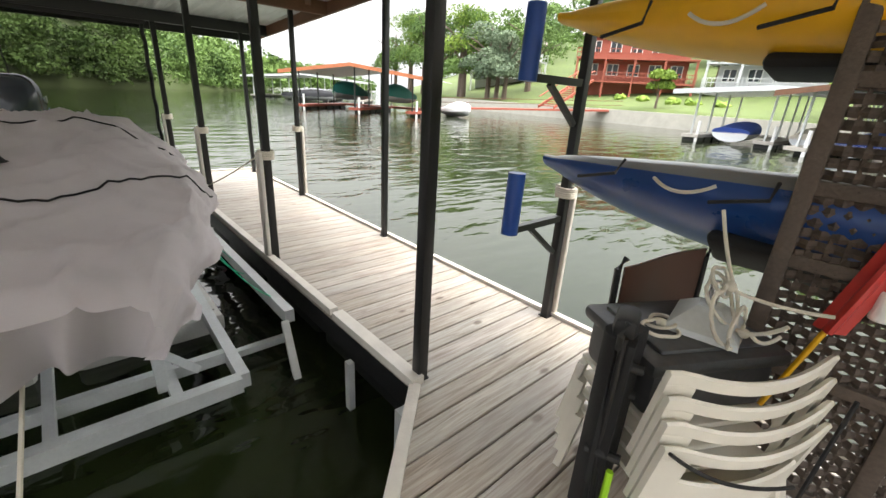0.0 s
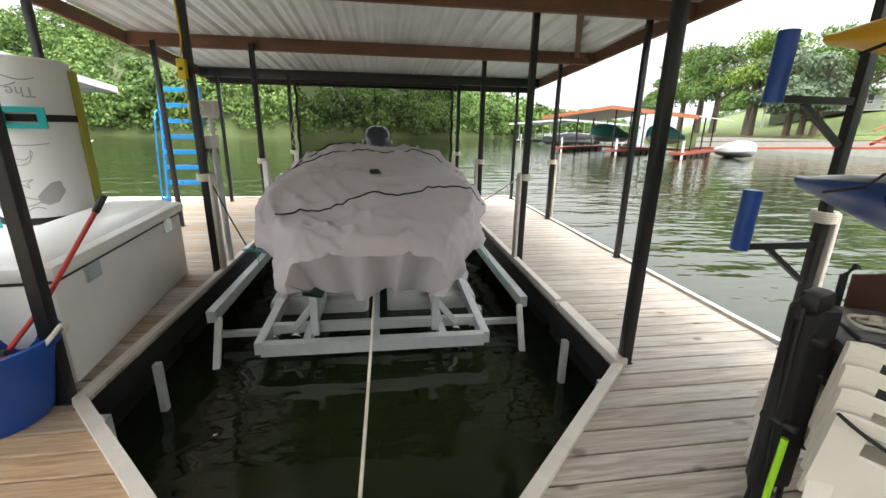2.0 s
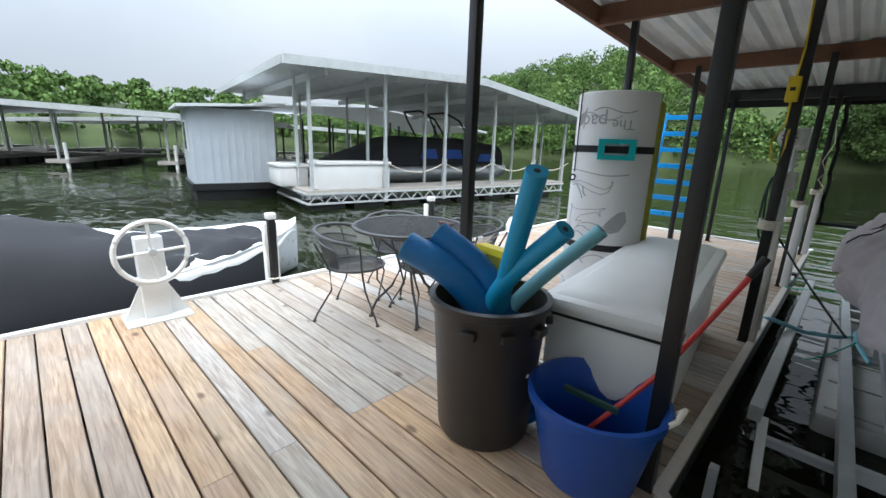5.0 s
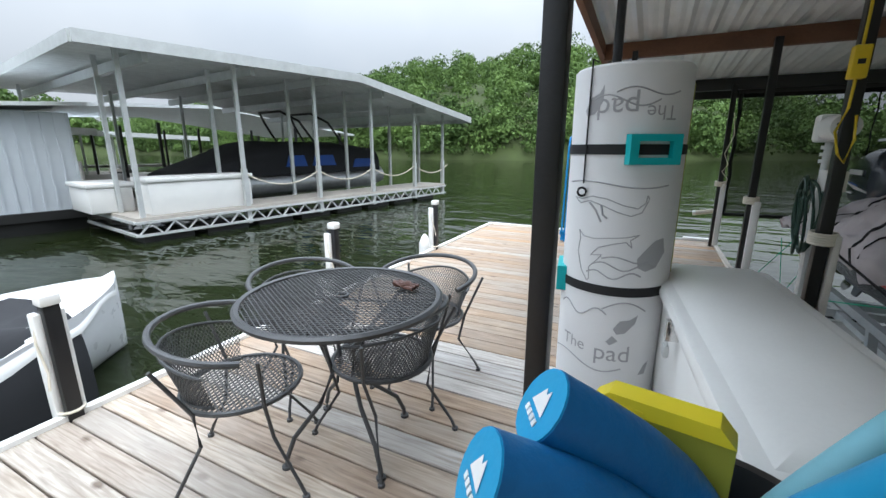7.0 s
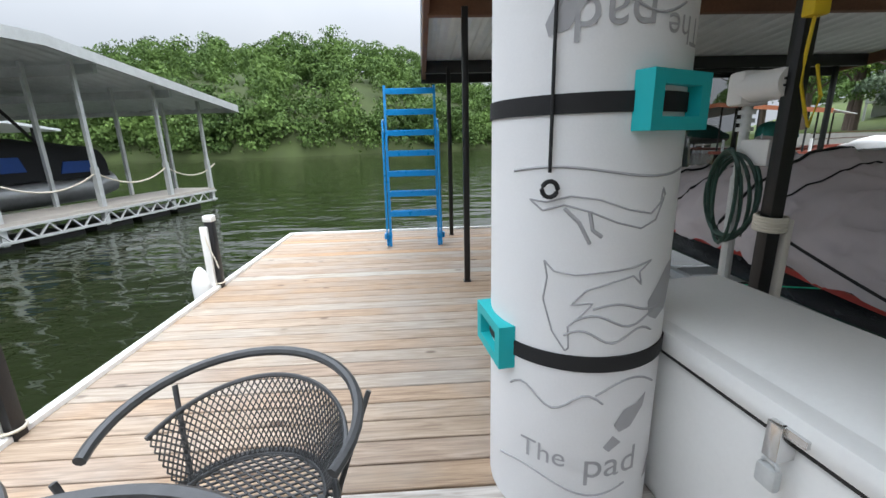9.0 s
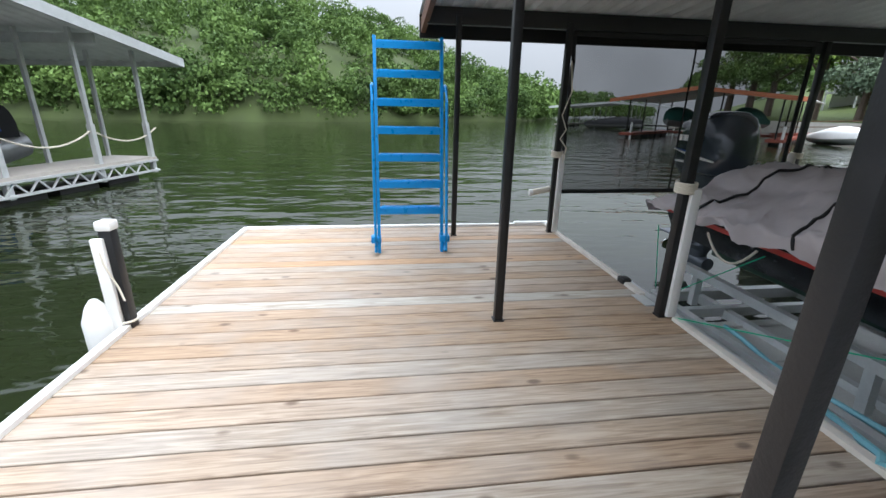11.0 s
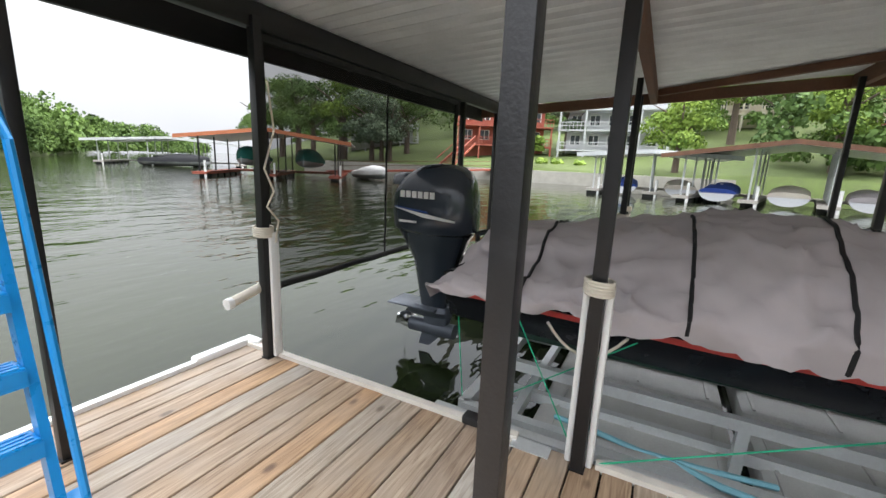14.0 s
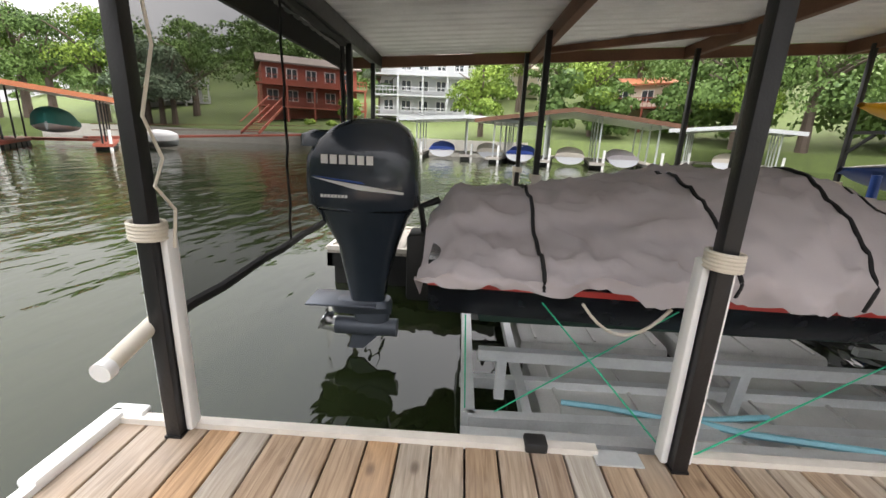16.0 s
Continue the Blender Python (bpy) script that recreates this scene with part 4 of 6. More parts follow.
box(bm, (RX0, RY1 - 0.03, roof_z(RY1) - 0.2), (RX1, RY1 + 0.01, roof_z(RY1) + 0.03))
part("fascia", bm, M_BLACK, beams)
for x in (-0.5, 1.5, 3.5):
    bm = B()
    bar(bm, (x, 2.14, roof_z(2.1) - 0.05), (x + 0.9, 4.1, roof_z(4.1) - 0.05), 0.07, 0.08)
    part("brace", bm, M_BEAM, beams) if x == 3.5 else bm.free()

# ---- posts ----
PX_L, PX_LO, PX_R, PX_RO = -0.07, -1.26, 3.07, 4.25


def post(x, y, sleeve=None, side=1):
    t = thing("roof_post", "square black steel post on the deck" + (" with pale bumper sleeve" if sleeve else ""), "post", (x, y, 0), group="roof posts of the dock")
    bm = B()
    h = 0.031 if x in (PX_L, PX_R) else 0.027
    box(bm, (-h, -h, 0.0), (h, h, roof_z(y) - 0.1), 0.004)
    part("shaft", bm, M_BLACK, t)
    bm = B()
    box(bm, (-0.036, -0.036, 0.0), (0.036, 0.036, 0.01))
    part("foot", bm, M_BLACK, t)
    if sleeve:
        for dy in ((-0.05, 0.05) if sleeve == "white" else (0,)):
            bm = B()
            if sleeve == "white":
                box(bm, (side * 0.005, dy - 0.016, 0.012), (side * 0.075, dy + 0.016, 0.92), 0.01)
            else:
                box(bm, (side * 0.04, -0.05, 0.012), (side * 0.075, 0.05, 0.95), 0.01)
            part("bumper", bm, M_WHITE if sleeve == "white" else M_TRIM, t, "white vinyl bumper strip")
        bm = B()
        for k in range(5):
            tube(bm, [(0.062 * math.cos(q), 0.062 * math.sin(q), 0.9 + k * 0.014 + 0.004 * math.sin(q)) for q in [2 * math.pi * j / 14 for j in range(14)]], 0.008, 6, closed=True)
        part("rope_wrap", bm, M_ROPE, t, "cream rope lashing")
    return t


for y, s in ((0.02, None), (2.1, "grey"), (4.08, "white"), (6.26, "white")):
    post(PX_L, y, s, 1)
for x, y in ((-1.2, 0.04), (PX_LO, 2.15), (PX_LO, 4.12), (PX_LO, 6.2)):
    post(x, y)
for y, s in ((0.05, None), (2.17, "grey"), (4.25, "grey"), (6.3, "grey")):
    post(PX_R, y, s, -1)
for y, s in ((0.05, "grey"), (2.17, None), (4.3, "grey"), (6.3, None)):
    post(PX_RO, y, s, 1)
post(-1.26, -4.0), post(4.25, -2.1), post(4.25, -4.2)

# ---- insect screen across the slip mouth ----


def screen_mat():
    m = bpy.data.materials.new("black_mesh_screen")
    m.use_nodes = True
    n, l = m.node_tree.nodes, m.node_tree.links
    n.clear()
    o, mx, tb, d = n.new("ShaderNodeOutputMaterial"), n.new("ShaderNodeMixShader"), n.new("ShaderNodeBsdfTransparent"), n.new("ShaderNodeBsdfDiffuse")
    d.inputs["Color"].default_value = (0.03, 0.03, 0.03, 1)
    tc, no = n.new("ShaderNodeTexCoord"), n.new("ShaderNodeTexNoise")
    no.inputs["Scale"].default_value = 1.3
    r = n.new("ShaderNodeMath")
    r.operation = "MULTIPLY_ADD"
    r.inputs[1].default_value, r.inputs[2].default_value = 0.2, 0.6
    l.new(tc.outputs["Object"], no.inputs["Vector"])
    l.new(no.outputs["Fac"], r.inputs[0])
    l.new(r.outputs[0], mx.inputs["Fac"])
    l.new(tb.outputs[0], mx.inputs[1])
    l.new(d.outputs[0], mx.inputs[2])
    l.new(mx.outputs[0], o.inputs["Surface"])
    return m


M_MESH = screen_mat()
scn = thing("mesh_screen", "sheer black mesh screen hung across the slip mouth", "screen")
SY = 6.34
bm = B()
rings = []
for i in range(31):
    x = 0.02 + 2.93 * i / 30
    rings.append([(x, SY + 0.02 * math.sin(x * 5 + zz * 2), zz) for zz in np.linspace(0.5, 2.16, 12)])
loft(bm, rings, closed=False, caps=False)
part("mesh", bm, M_MESH, scn)
for nm, a, b, w in (("bottom_hem", (0.0, SY, 0.48), (2.98, SY, 0.5), 0.055), ("top_hem", (0, SY, 2.2), (2.98, SY, 2.2), 0.09), ("side_hem", (0.03, SY, 0.5), (0.03, SY, 2.2), 0.05), ("side_hem", (2.95, SY, 0.5), (2.95, SY, 2.2), 0.05), ("seam", (1.45, SY, 0.5), (1.47, SY, 2.2), 0.02)):
    bm = B()
    tube(bm, [tuple(a[k] + (b[k] - a[k]) * i / 12 + (0.012 * math.sin(i * 2.1) if k < 2 else 0) for k in range(3)) for i in range(13)], w / 2, 8)
    part(nm, bm, M_SCREENB, scn)

# ---- boat lift ----
lift = thing("boat_lift", "galvanised floating boat lift frame in the slip", "boat lift")
LZ = -0.27
for nm, a, b, w, h in [
        ("beam", (0.62, 0.95, LZ), (2.38, 0.95, LZ), 0.08, 0.1), ("beam", (0.62, 1.3, LZ), (2.38, 1.3, LZ), 0.06, 0.08), ("beam", (0.5, 4.95, LZ), (2.5, 4.95, LZ), 0.08, 0.1), ("beam", (0.5, 4.6, LZ), (2.5, 4.6, LZ), 0.06, 0.08),
        ("beam", (0.6, 0.95, LZ), (0.5, 4.95, LZ), 0.07, 0.1), ("beam", (2.4, 0.95, LZ), (2.5, 4.95, LZ), 0.07, 0.1), ("beam", (0.95, 0.95, LZ), (0.95, 5.0, LZ - 0.02), 0.06, 0.08), ("beam", (2.05, 0.95, LZ), (2.05, 5.0, LZ - 0.02), 0.06, 0.08),
        ("beam", (1.5, 0.95, LZ), (1.5, 1.9, LZ + 0.1), 0.05, 0.06), ("side_rail", (0.16, 1.25, -0.12), (0.16, 5.0, -0.12), 0.07, 0.1), ("side_rail", (2.84, 1.3, -0.12), (2.84, 5.0, -0.12), 0.07, 0.1),
        ("arm", (0.16, 1.4, -0.35), (0.65, 1.4, -0.35), 0.05, 0.05), ("arm", (2.84, 1.4, -0.35), (2.35, 1.4, -0.35), 0.05, 0.05), ("arm", (0.2, 1.3, -0.15), (0.28, 0.8, -0.7), 0.05, 0.05), ("arm", (2.8, 1.3, -0.15), (2.72, 0.8, -0.7), 0.05, 0.05),
        ("upright", (1.0, 1.15, LZ), (1.0, 1.15, 0.12), 0.06, 0.06), ("upright", (2.0, 1.15, LZ), (2.0, 1.15, 0.12), 0.06, 0.06), ("upright", (0.8, 1.25, LZ), (1.0, 1.15, 0.0), 0.05, 0.05), ("upright", (2.2, 1.25, LZ), (2.0, 1.15, 0.0), 0.05, 0.05),
        ("upright", (0.75, 4.75, LZ), (0.75, 4.75, 0.02), 0.06, 0.06), ("upright", (2.2, 4.75, LZ), (2.2, 4.75, 0.02), 0.06, 0.06), ("beam", (0.72, 4.9, 0.05), (0.72, 1.3, 0.05), 0.06, 0.07), ("upright", (0.75, 3.3, LZ), (0.72, 3.3, 0.02), 0.06, 0.06)]:
    bm = B()
    bar(bm, a, b, w, h)
    part(nm, bm, M_GALV, lift)
for x, a in ((1.03, 8), (1.97, -8)):
    bm = B()
    rot = pose(x, 3.0, 0.17, 0, a, 0)
    box(bm, (-0.08, -2.05, -0.03), (0.08, 1.9, 0.06), 0.02, rot)
    part("bunk", bm, M_DHOSE, lift, "dark carpeted bunk board")
for x0, x1 in ((0.42, 1.4), (1.6, 2.55)):
    for y0, y1 in ((1.95, 3.15), (3.25, 4.5)):
        bm = B()
        box(bm, (x0, y0, -0.62), (x1, y1, -0.3), 0.05)
        for k in range(3):
            yy = y0 + 0.1 + 0.5 * k
            box(bm, (x0 + 0.05, yy, -0.3), (x1 - 0.05, yy + 0.02, -0.285))
        part("tank", bm, M_TANK, lift, "weathered galvanised air tank")

# ---- covered boat ----
boat = thing("bass_boat", "black fishing boat under grey canvas cover on lift", "boat", (1.5, 0, 0))
Y0, Y1 = 0.72, 5.22


def half_w(s):
    return 1.05 * min(1.0, 0.58 + 0.42 * math.sin(min(1, s / 0.42) * math.pi / 2)) * (1 - 0.12 * max(0, s - 0.6) / 0.4)


def sheer(s):
    return 0.6 - 0.2 * max(0, 1 - s / 0.4)


bm = B()
rings = []
for i in range(33):
    s = i / 32
    y = Y0 + 0.1 + (Y1 - Y0 - 0.1) * s
    w = half_w(s) * 0.94 * (1 if s > 0.25 else 0.7 + 0.3 * s / 0.25)
    ks = 0.2 + 0.3 * max(0, 1 - s / 0.22) ** 1.6
    rings.append([(w, y, sheer(s) + 0.06), (w * 0.98, y, sheer(s) - 0.06), (w * 0.84, y, max(ks, 0.29)), (w * 0.4, y, ks + 0.02), (0, y, ks - 0.02), (-w * 0.4, y, ks + 0.02), (-w * 0.84, y, max(ks, 0.29)), (-w * 0.98, y, sheer(s) - 0.06), (-w, y, sheer(s) + 0.06)])
loft(bm, rings)
part("hull", bm, M_HULL, boat, "glossy black hull", 40)
for sx in (-1, 1):
    bm = B()
    rings = []
    for i in range(33):
        s = i / 32
        y = Y0 + 0.1 + (Y1 - Y0 - 0.1) * s
        w = half_w(s) * 0.94 * (1 if s > 0.25 else 0.7 + 0.3 * s / 0.25)
        rings.append([(sx * (w + 0.006), y, sheer(s) - 0.05), (sx * (w + 0.018), y, sheer(s) - 0.05), (sx * (w + 0.018), y, sheer(s) - 0.085), (sx * (w + 0.003), y, sheer(s) - 0.085)])
    loft(bm, rings)
    part("stripe", bm, M_REDP, boat, "red gunwale stripe")


def prof_top(s):
    """Height of the cover along the boat's middle, bow to stern."""
    pts = [(0, 0.55), (0.03, 0.66), (0.14, 0.76), (0.3, 0.97), (0.36, 1.0), (0.5, 1.17), (0.6, 1.15), (0.75, 1.03), (0.88, 0.93), (0.96, 0.93), (1, 0.72)]
    for (a, za), (b, zb) in zip(pts, pts[1:]):
        if a <= s <= b:
            return za + (zb - za) * (s - a) / (b - a)
    return pts[-1][1]


def flat_w(s):
    """Half width of the cover's upper plane as a share of the beam."""
    return 0.88 - 0.3 * max(0, 1 - abs(s - 0.5) / 0.3) if s < 0.55 else max(0.5, 0.71 - (s - 0.55) * 0.8)


bm = B()
rings = []
NS, NQ = 130, 90
for i in range(NS + 1):
    s = i / NS
    y = Y0 - 0.06 + (Y1 - Y0 + 0.12) * s
    w = half_w(s) * 1.06 + 0.045
    top = prof_top(s)
    if s < 0.22:
        w *= 0.74 + 0.26 * (s / 0.22) ** 0.7
    hem = 0.55 - 0.3 * max(0, 1 - s / 0.3)
    ring = []
    for j in range(NQ + 1):
        v = j / NQ * 2 - 1
        a = abs(v)
        fw = w * flat_w(s)
        edge = top - 0.05 - 0.05 * max(0, 1 - abs(s - 0.5) / 0.3) - 0.12 * max(0, min(1, (s - 0.55) / 0.2))
        u = a / 0.6 if a < 0.6 else (a - 0.6) / 0.4
        if a < 0.6:
            x = fw * u
            z = top + (edge - top) * u ** 4
            if s < 0.34:
                z -= 0.06 * math.sin(math.pi * u) * math.sin(math.pi * s / 0.34)
        else:
            x = fw + (w - fw) * min(1, u * 1.4) ** 0.8
            z = edge + (hem - edge) * u
            fold = (0.02 + 0.03 * u) * math.sin(y * 10 + 3.5 * noise.noise((y * 1.3, z * 2, v)))
            x += fold * u + 0.05 * noise.noise((y * 3, z * 3.5, v * 2)) * u - 0.04 * u * u
            z += 0.03 * noise.noise((y * 5, 3, v)) * u
        p = Vector((math.copysign(x, v), y, z))
        r1 = noise.noise((p.x * 2.3 + p.y * 1.2, p.y * 2.0 - p.x, 1.7))
        r2 = 1 - abs(noise.noise((p.x * 2.6 - p.y * 2.1, p.y * 1.7 + p.z * 3, 9.1)))
        r3 = 1 - abs(noise.noise((p.x * 4.5 + p.y * 3.0, p.y * 3.6 - p.z * 5, 5.3)))
        p.z += 0.014 * r1 + 0.045 * (r2 ** 8 - 0.2) + 0.03 * r3 ** 6
        p.x += 0.03 * math.copysign(r3 ** 4 - 0.4, v) * (u if a > 0.6 else 0)
        if a > 0.4:
            r4 = 1 - abs(noise.noise((p.x * 3 + p.y * 7, p.y * 4 - p.z * 10, 2.2)))
            p.z += 0.03 * (r4 ** 5 - 0.2) * min(1, (a - 0.4) * 3)
            p.x += math.copysign(0.02 * r4 ** 5, v) * min(1, (a - 0.4) * 3)
        if s < 0.3:
            k3 = (1 - s / 0.3) * max(0, a - 0.35) / 0.65
            p.x += math.copysign(0.07 * k3 * math.sin(16 * s + 9 * a), v)
            p.z += 0.05 * k3 * math.sin(22 * p.x + 13 * s)
        if s < 0.25:
            p.y -= (0.05 + 0.03 * math.sin(x * 9)) * (u if a > 0.6 else 0) * (1 - s / 0.25)
        ring.append(p)
    rings.append(ring)
bm2 = bm
vr = loft(bm, rings, closed=False, caps=False)
for end in (rings[0], rings[-1]):
    c = end
    mid = [(p.x * (0.8 if end is rings[0] else 0.97) + (0.03 * math.sin(p.x * 17) if end is rings[0] else 0), p.y + (0.12 + 0.06 * math.sin(p.x * 21) if end is rings[0] else -0.03), 0.5 if end is rings[-1] else 0.22 + 0.07 * abs(p.x) + 0.03 * math.sin(p.x * 11)) for p in c]
    loft(bm, [[tuple(p) for p in c], mid], closed=False, caps=False)
cover = part("cover", bm, M_COVER, boat, "taupe grey canvas cover with sagging folds", 70)


def cover_at(s, v):
    i, f = min(NS, int(s * NS)), (v + 1) / 2 * NQ
    j = min(NQ - 1, int(f))
    return rings[i][j].lerp(rings[i][j + 1], f - j) + Vector((0, 0, 0.008))


for nm, pts, r in (("seam", [cover_at(0.46, v) for v in np.linspace(-0.9, 0.9, 40)], 0.006), ("seam", [cover_at(0.2 + 0.1 * v, v) for v in np.linspace(-0.6, 0.85, 40)], 0.007), ("strap", [cover_at(0.86, v) + Vector((0.0, 0, 0.004)) for v in np.linspace(-0.98, 0.98, 50)], 0.012), ("strap", [cover_at(0.66 + 0.0 * v, v) for v in np.linspace(-0.98, 0.1, 40)], 0.012), ("strap", [cover_at(0.52, v) for v in np.linspace(-0.98, -0.2, 30)], 0.012)):
    bm = B()
    tube(bm, pts, r, 5)
    part(nm, bm, M_STRAP, boat, "black sewn seam" if nm == "seam" else "black tie-down strap")
bm = B()
c = cover_at(0.31, 0.0)
lathe(bm, [(0.0, 0.03), (0.04, 0.028), (0.06, 0.0), (0.075, -0.01)], 14, (0, 0, 0))
vent = part("vent", bm, M_RUBBER, boat, "small dark cover vent")
vent.location = c

# outboard motor
mo = thing("outboard_motor", "dark blue-grey outboard motor with steel propeller", "outboard motor", (1.5, 5.72, 0))


def ring_at(z, y0, y1, w, n=24, p=0.62):
    cy, hy = (y0 + y1) / 2, (y1 - y0) / 2
    return [(w / 2 * math.copysign(abs(math.cos(q)) ** p, math.cos(q)), cy + hy * math.copysign(abs(math.sin(q)) ** p, math.sin(q)), z) for q in [2 * math.pi * k / n for k in range(n)]]


bm = B()
loft(bm, [ring_at(0.78, -0.3, 0.4, 0.44), ring_at(0.82, -0.36, 0.46, 0.5), ring_at(0.98, -0.36, 0.47, 0.52), ring_at(1.15, -0.35, 0.46, 0.5), ring_at(1.28, -0.32, 0.38, 0.46), ring_at(1.36, -0.27, 0.26, 0.38), ring_at(1.41, -0.2, 0.16, 0.26), ring_at(1.425, -0.1, 0.06, 0.12)])
part("cowling", bm, M_MOTOR, mo, "glossy dark cowling", 50)
bm = B()
loft(bm, [ring_at(1.22, 0.18, 0.5, 0.36), ring_at(1.3, 0.12, 0.5, 0.34), ring_at(1.335, 0.05, 0.42, 0.26)])
part("air_intake", bm, M_MOTOR, mo, "", 50)
bm = B()
loft(bm, [ring_at(0.0, -0.1, 0.16, 0.18), ring_at(0.2, -0.12, 0.2, 0.2), ring_at(0.5, -0.2, 0.26, 0.26), ring_at(0.72, -0.28, 0.38, 0.38), ring_at(0.78, -0.32, 0.42, 0.44)])
part("midsection", bm, M_MOTOR, mo, "", 50)
bm = B()
loft(bm, [ring_at(-0.08, -0.15, 0.32, 0.1), ring_at(0.0, -0.16, 0.34, 0.24), ring_at(0.05, -0.14, 0.26, 0.2)])
box(bm, (-0.16, -0.05, 0.02), (0.16, 0.5, 0.04), 0.008)
loft(bm, [ring_at(-0.24, -0.12, 0.12, 0.1), ring_at(-0.05, -0.14, 0.16, 0.12)])
tube(bm, [(0, -0.2, -0.2), (0, -0.1, -0.2), (0, 0.2, -0.2), (0, 0.3, -0.2)], 0.075, 14)
prism(bm, [(-0.08, -0.24), (0.16, -0.24), (0.2, -0.4), (0.08, -0.4)], 0, -0.012, 0.012)
part("lower_unit", bm, M_MOTORG, mo, "grey cast lower unit", 45)
prp = B()
tube(prp, [(0, 0.3, -0.2), (0, 0.36, -0.2), (0, 0.42, -0.2)], 0.07, 12, r2=0.045)
for k in range(3):
    q = radians(120 * k + 20)
    rg = []
    for i in range(7):
        rr = 0.05 + 0.15 * i / 6
        wd = 0.08 * math.sin(math.pi * (0.25 + 0.7 * i / 6)) + 0.01
        tw = 0.7 - 0.25 * i / 6
        e = (-math.sin(q), 0, math.cos(q))
        c0 = Vector((rr * math.cos(q), 0.36, -0.2 + rr * math.sin(q)))
        dd = Vector((e[0] * math.cos(tw), math.sin(tw), e[2] * math.cos(tw)))
        rg.append([c0 + dd * wd, c0 + Vector((0, 0.008, 0)), c0 - dd * wd, c0 - Vector((0, 0.008, 0))])
    loft(prp, rg)
part("propeller", prp, M_STEEL, mo, "polished steel propeller", 45)
bm = B()
box(bm, (-0.15, -0.5, 0.1), (0.15, -0.28, 0.62), 0.03)
tube(bm, [(0.0, -0.4, 0.62), (0.05, -0.36, 0.8), (0.1, -0.5, 0.85)], 0.03, 8)
box(bm, (-0.2, -0.54, 0.3), (0.2, -0.46, 0.75), 0.02)
part("bracket", bm, M_RUBBER, mo, "dark transom bracket")
for sx in (-1, 1):
    x = sx * 0.262
    for nm, mm, poly in (("badge", M_WHITE, [(-0.06 + 0.062 * k, 0) for k in range(6)]), ):
        bm = B()
        for yy, _ in poly:
            box(bm, (x - 0.006, yy + 0.0, 1.115), (x + 0.004, yy + 0.045, 1.175))
        part(nm, bm, mm, mo, "white lettering blocks")
    bm = B()
    prism(bm, [(0.36, 1.02), (-0.27, 0.94), (-0.27, 0.925), (0.05, 0.945)], 0, x - 0.006, x + 0.004)
    part("stripe", bm, M_WHITE, mo, "silver side stripe")
    bm = B()
    prism(bm, [(0.36, 1.03), (0.02, 1.0), (0.0, 0.985), (0.2, 1.005)], 0, x - 0.006, x + 0.005)
    part("stripe", bm, M_BUCKET, mo, "blue side stripe")
    bm = B()
    for k in range(8):
        box(bm, (x - 0.005, 0.12 + 0.024 * k, 0.885), (x + 0.003, 0.138 + 0.024 * k, 0.905))
    part("badge", bm, M_WHITE, mo)

# ---- things on the dock ----
# dock chest
ch = thing("dock_chest", "long white fibreglass storage chest with hinged lid", "storage chest", (-0.5, 1.08, 0), 6.3)
bm = B()
box(bm, (-0.29, -0.95, 0.0), (0.29, 0.95, 0.6), 0.03)
part("body", bm, M_CHEST, ch)
bm = B()
box(bm, (-0.325, -0.98, 0.61), (0.325, 0.98, 0.7), 0.035)
loft(bm, [[(-0.27, -0.93, 0.695), (0.27, -0.93, 0.695), (0.27, 0.93, 0.695), (-0.27, 0.93, 0.695)], [(-0.2, -0.86, 0.735), (0.2, -0.86, 0.735), (0.2, 0.86, 0.735), (-0.2, 0.86, 0.735)]])
part("lid", bm, M_CHEST, ch)
bm = B()
box(bm, (-0.3, -0.955, 0.598), (0.3, 0.955, 0.614))
part("gasket", bm, M_RUBBER, ch)
bm = B()
box(bm, (-0.345, 0.05, 0.56), (-0.29, 0.09, 0.66), 0.004)
box(bm, (-0.335, 0.0, 0.64), (-0.32, 0.06, 0.66))
hasp = part("hasp", bm, M_STEEL, ch, "steel hasp")
bm = B()
box(bm, (-0.35, 0.04, 0.48), (-0.325, 0.095, 0.54), 0.008)
tube(bm, arc((-0.338, 0.067, 0.54), 0.02, 0, 180, 8, "yz"), 0.005, 6)
part("padlock", bm, M_GALV, hasp, "small brass and steel padlock")
for y in (-0.6, 0.6):
    bm = B()
    box(bm, (0.285, y - 0.08, 0.5), (0.3, y + 0.08, 0.64))
    part("hinge", bm, M_STEEL, ch)

# rolled foam water mat
PADX, PADY, PADR, PADH = -1.13, 1.71, 0.3, 1.84
pad = thing("foam_mat_roll", "rolled white foam water mat, printed, strapped upright", "water mat", (PADX, PADY, 0))
bm = B()
lathe(bm, [(0.0, 0.002), (PADR - 0.01, 0.0), (PADR, 0.012), (PADR, PADH - 0.012), (PADR - 0.01, PADH), (PADR - 0.045, PADH), (PADR - 0.05, PADH - 0.03), (PADR - 0.06, PADH - 0.03), (PADR - 0.065, PADH), (PADR - 0.1, PADH), (PADR - 0.11, PADH - 0.03), (0.05, PADH - 0.02), (0.0, PADH - 0.02)], 72)
part("roll", bm, M_FOAM, pad)
bm = B()
box(bm, (0.25, 0.06, 0.02), (0.31, 0.16, PADH - 0.06), 0.02)
part("outer_flap", bm, M_OLIVE, pad, "olive green underside edge of the mat")
for z in (0.66, 1.42):
    bm = B()
    lathe(bm, [(PADR + 0.001, z - 0.026), (PADR + 0.006, z - 0.026), (PADR + 0.006, z + 0.026), (PADR + 0.001, z + 0.026)], 64)
    part("strap", bm, M_STRAP, pad, "black webbing strap")
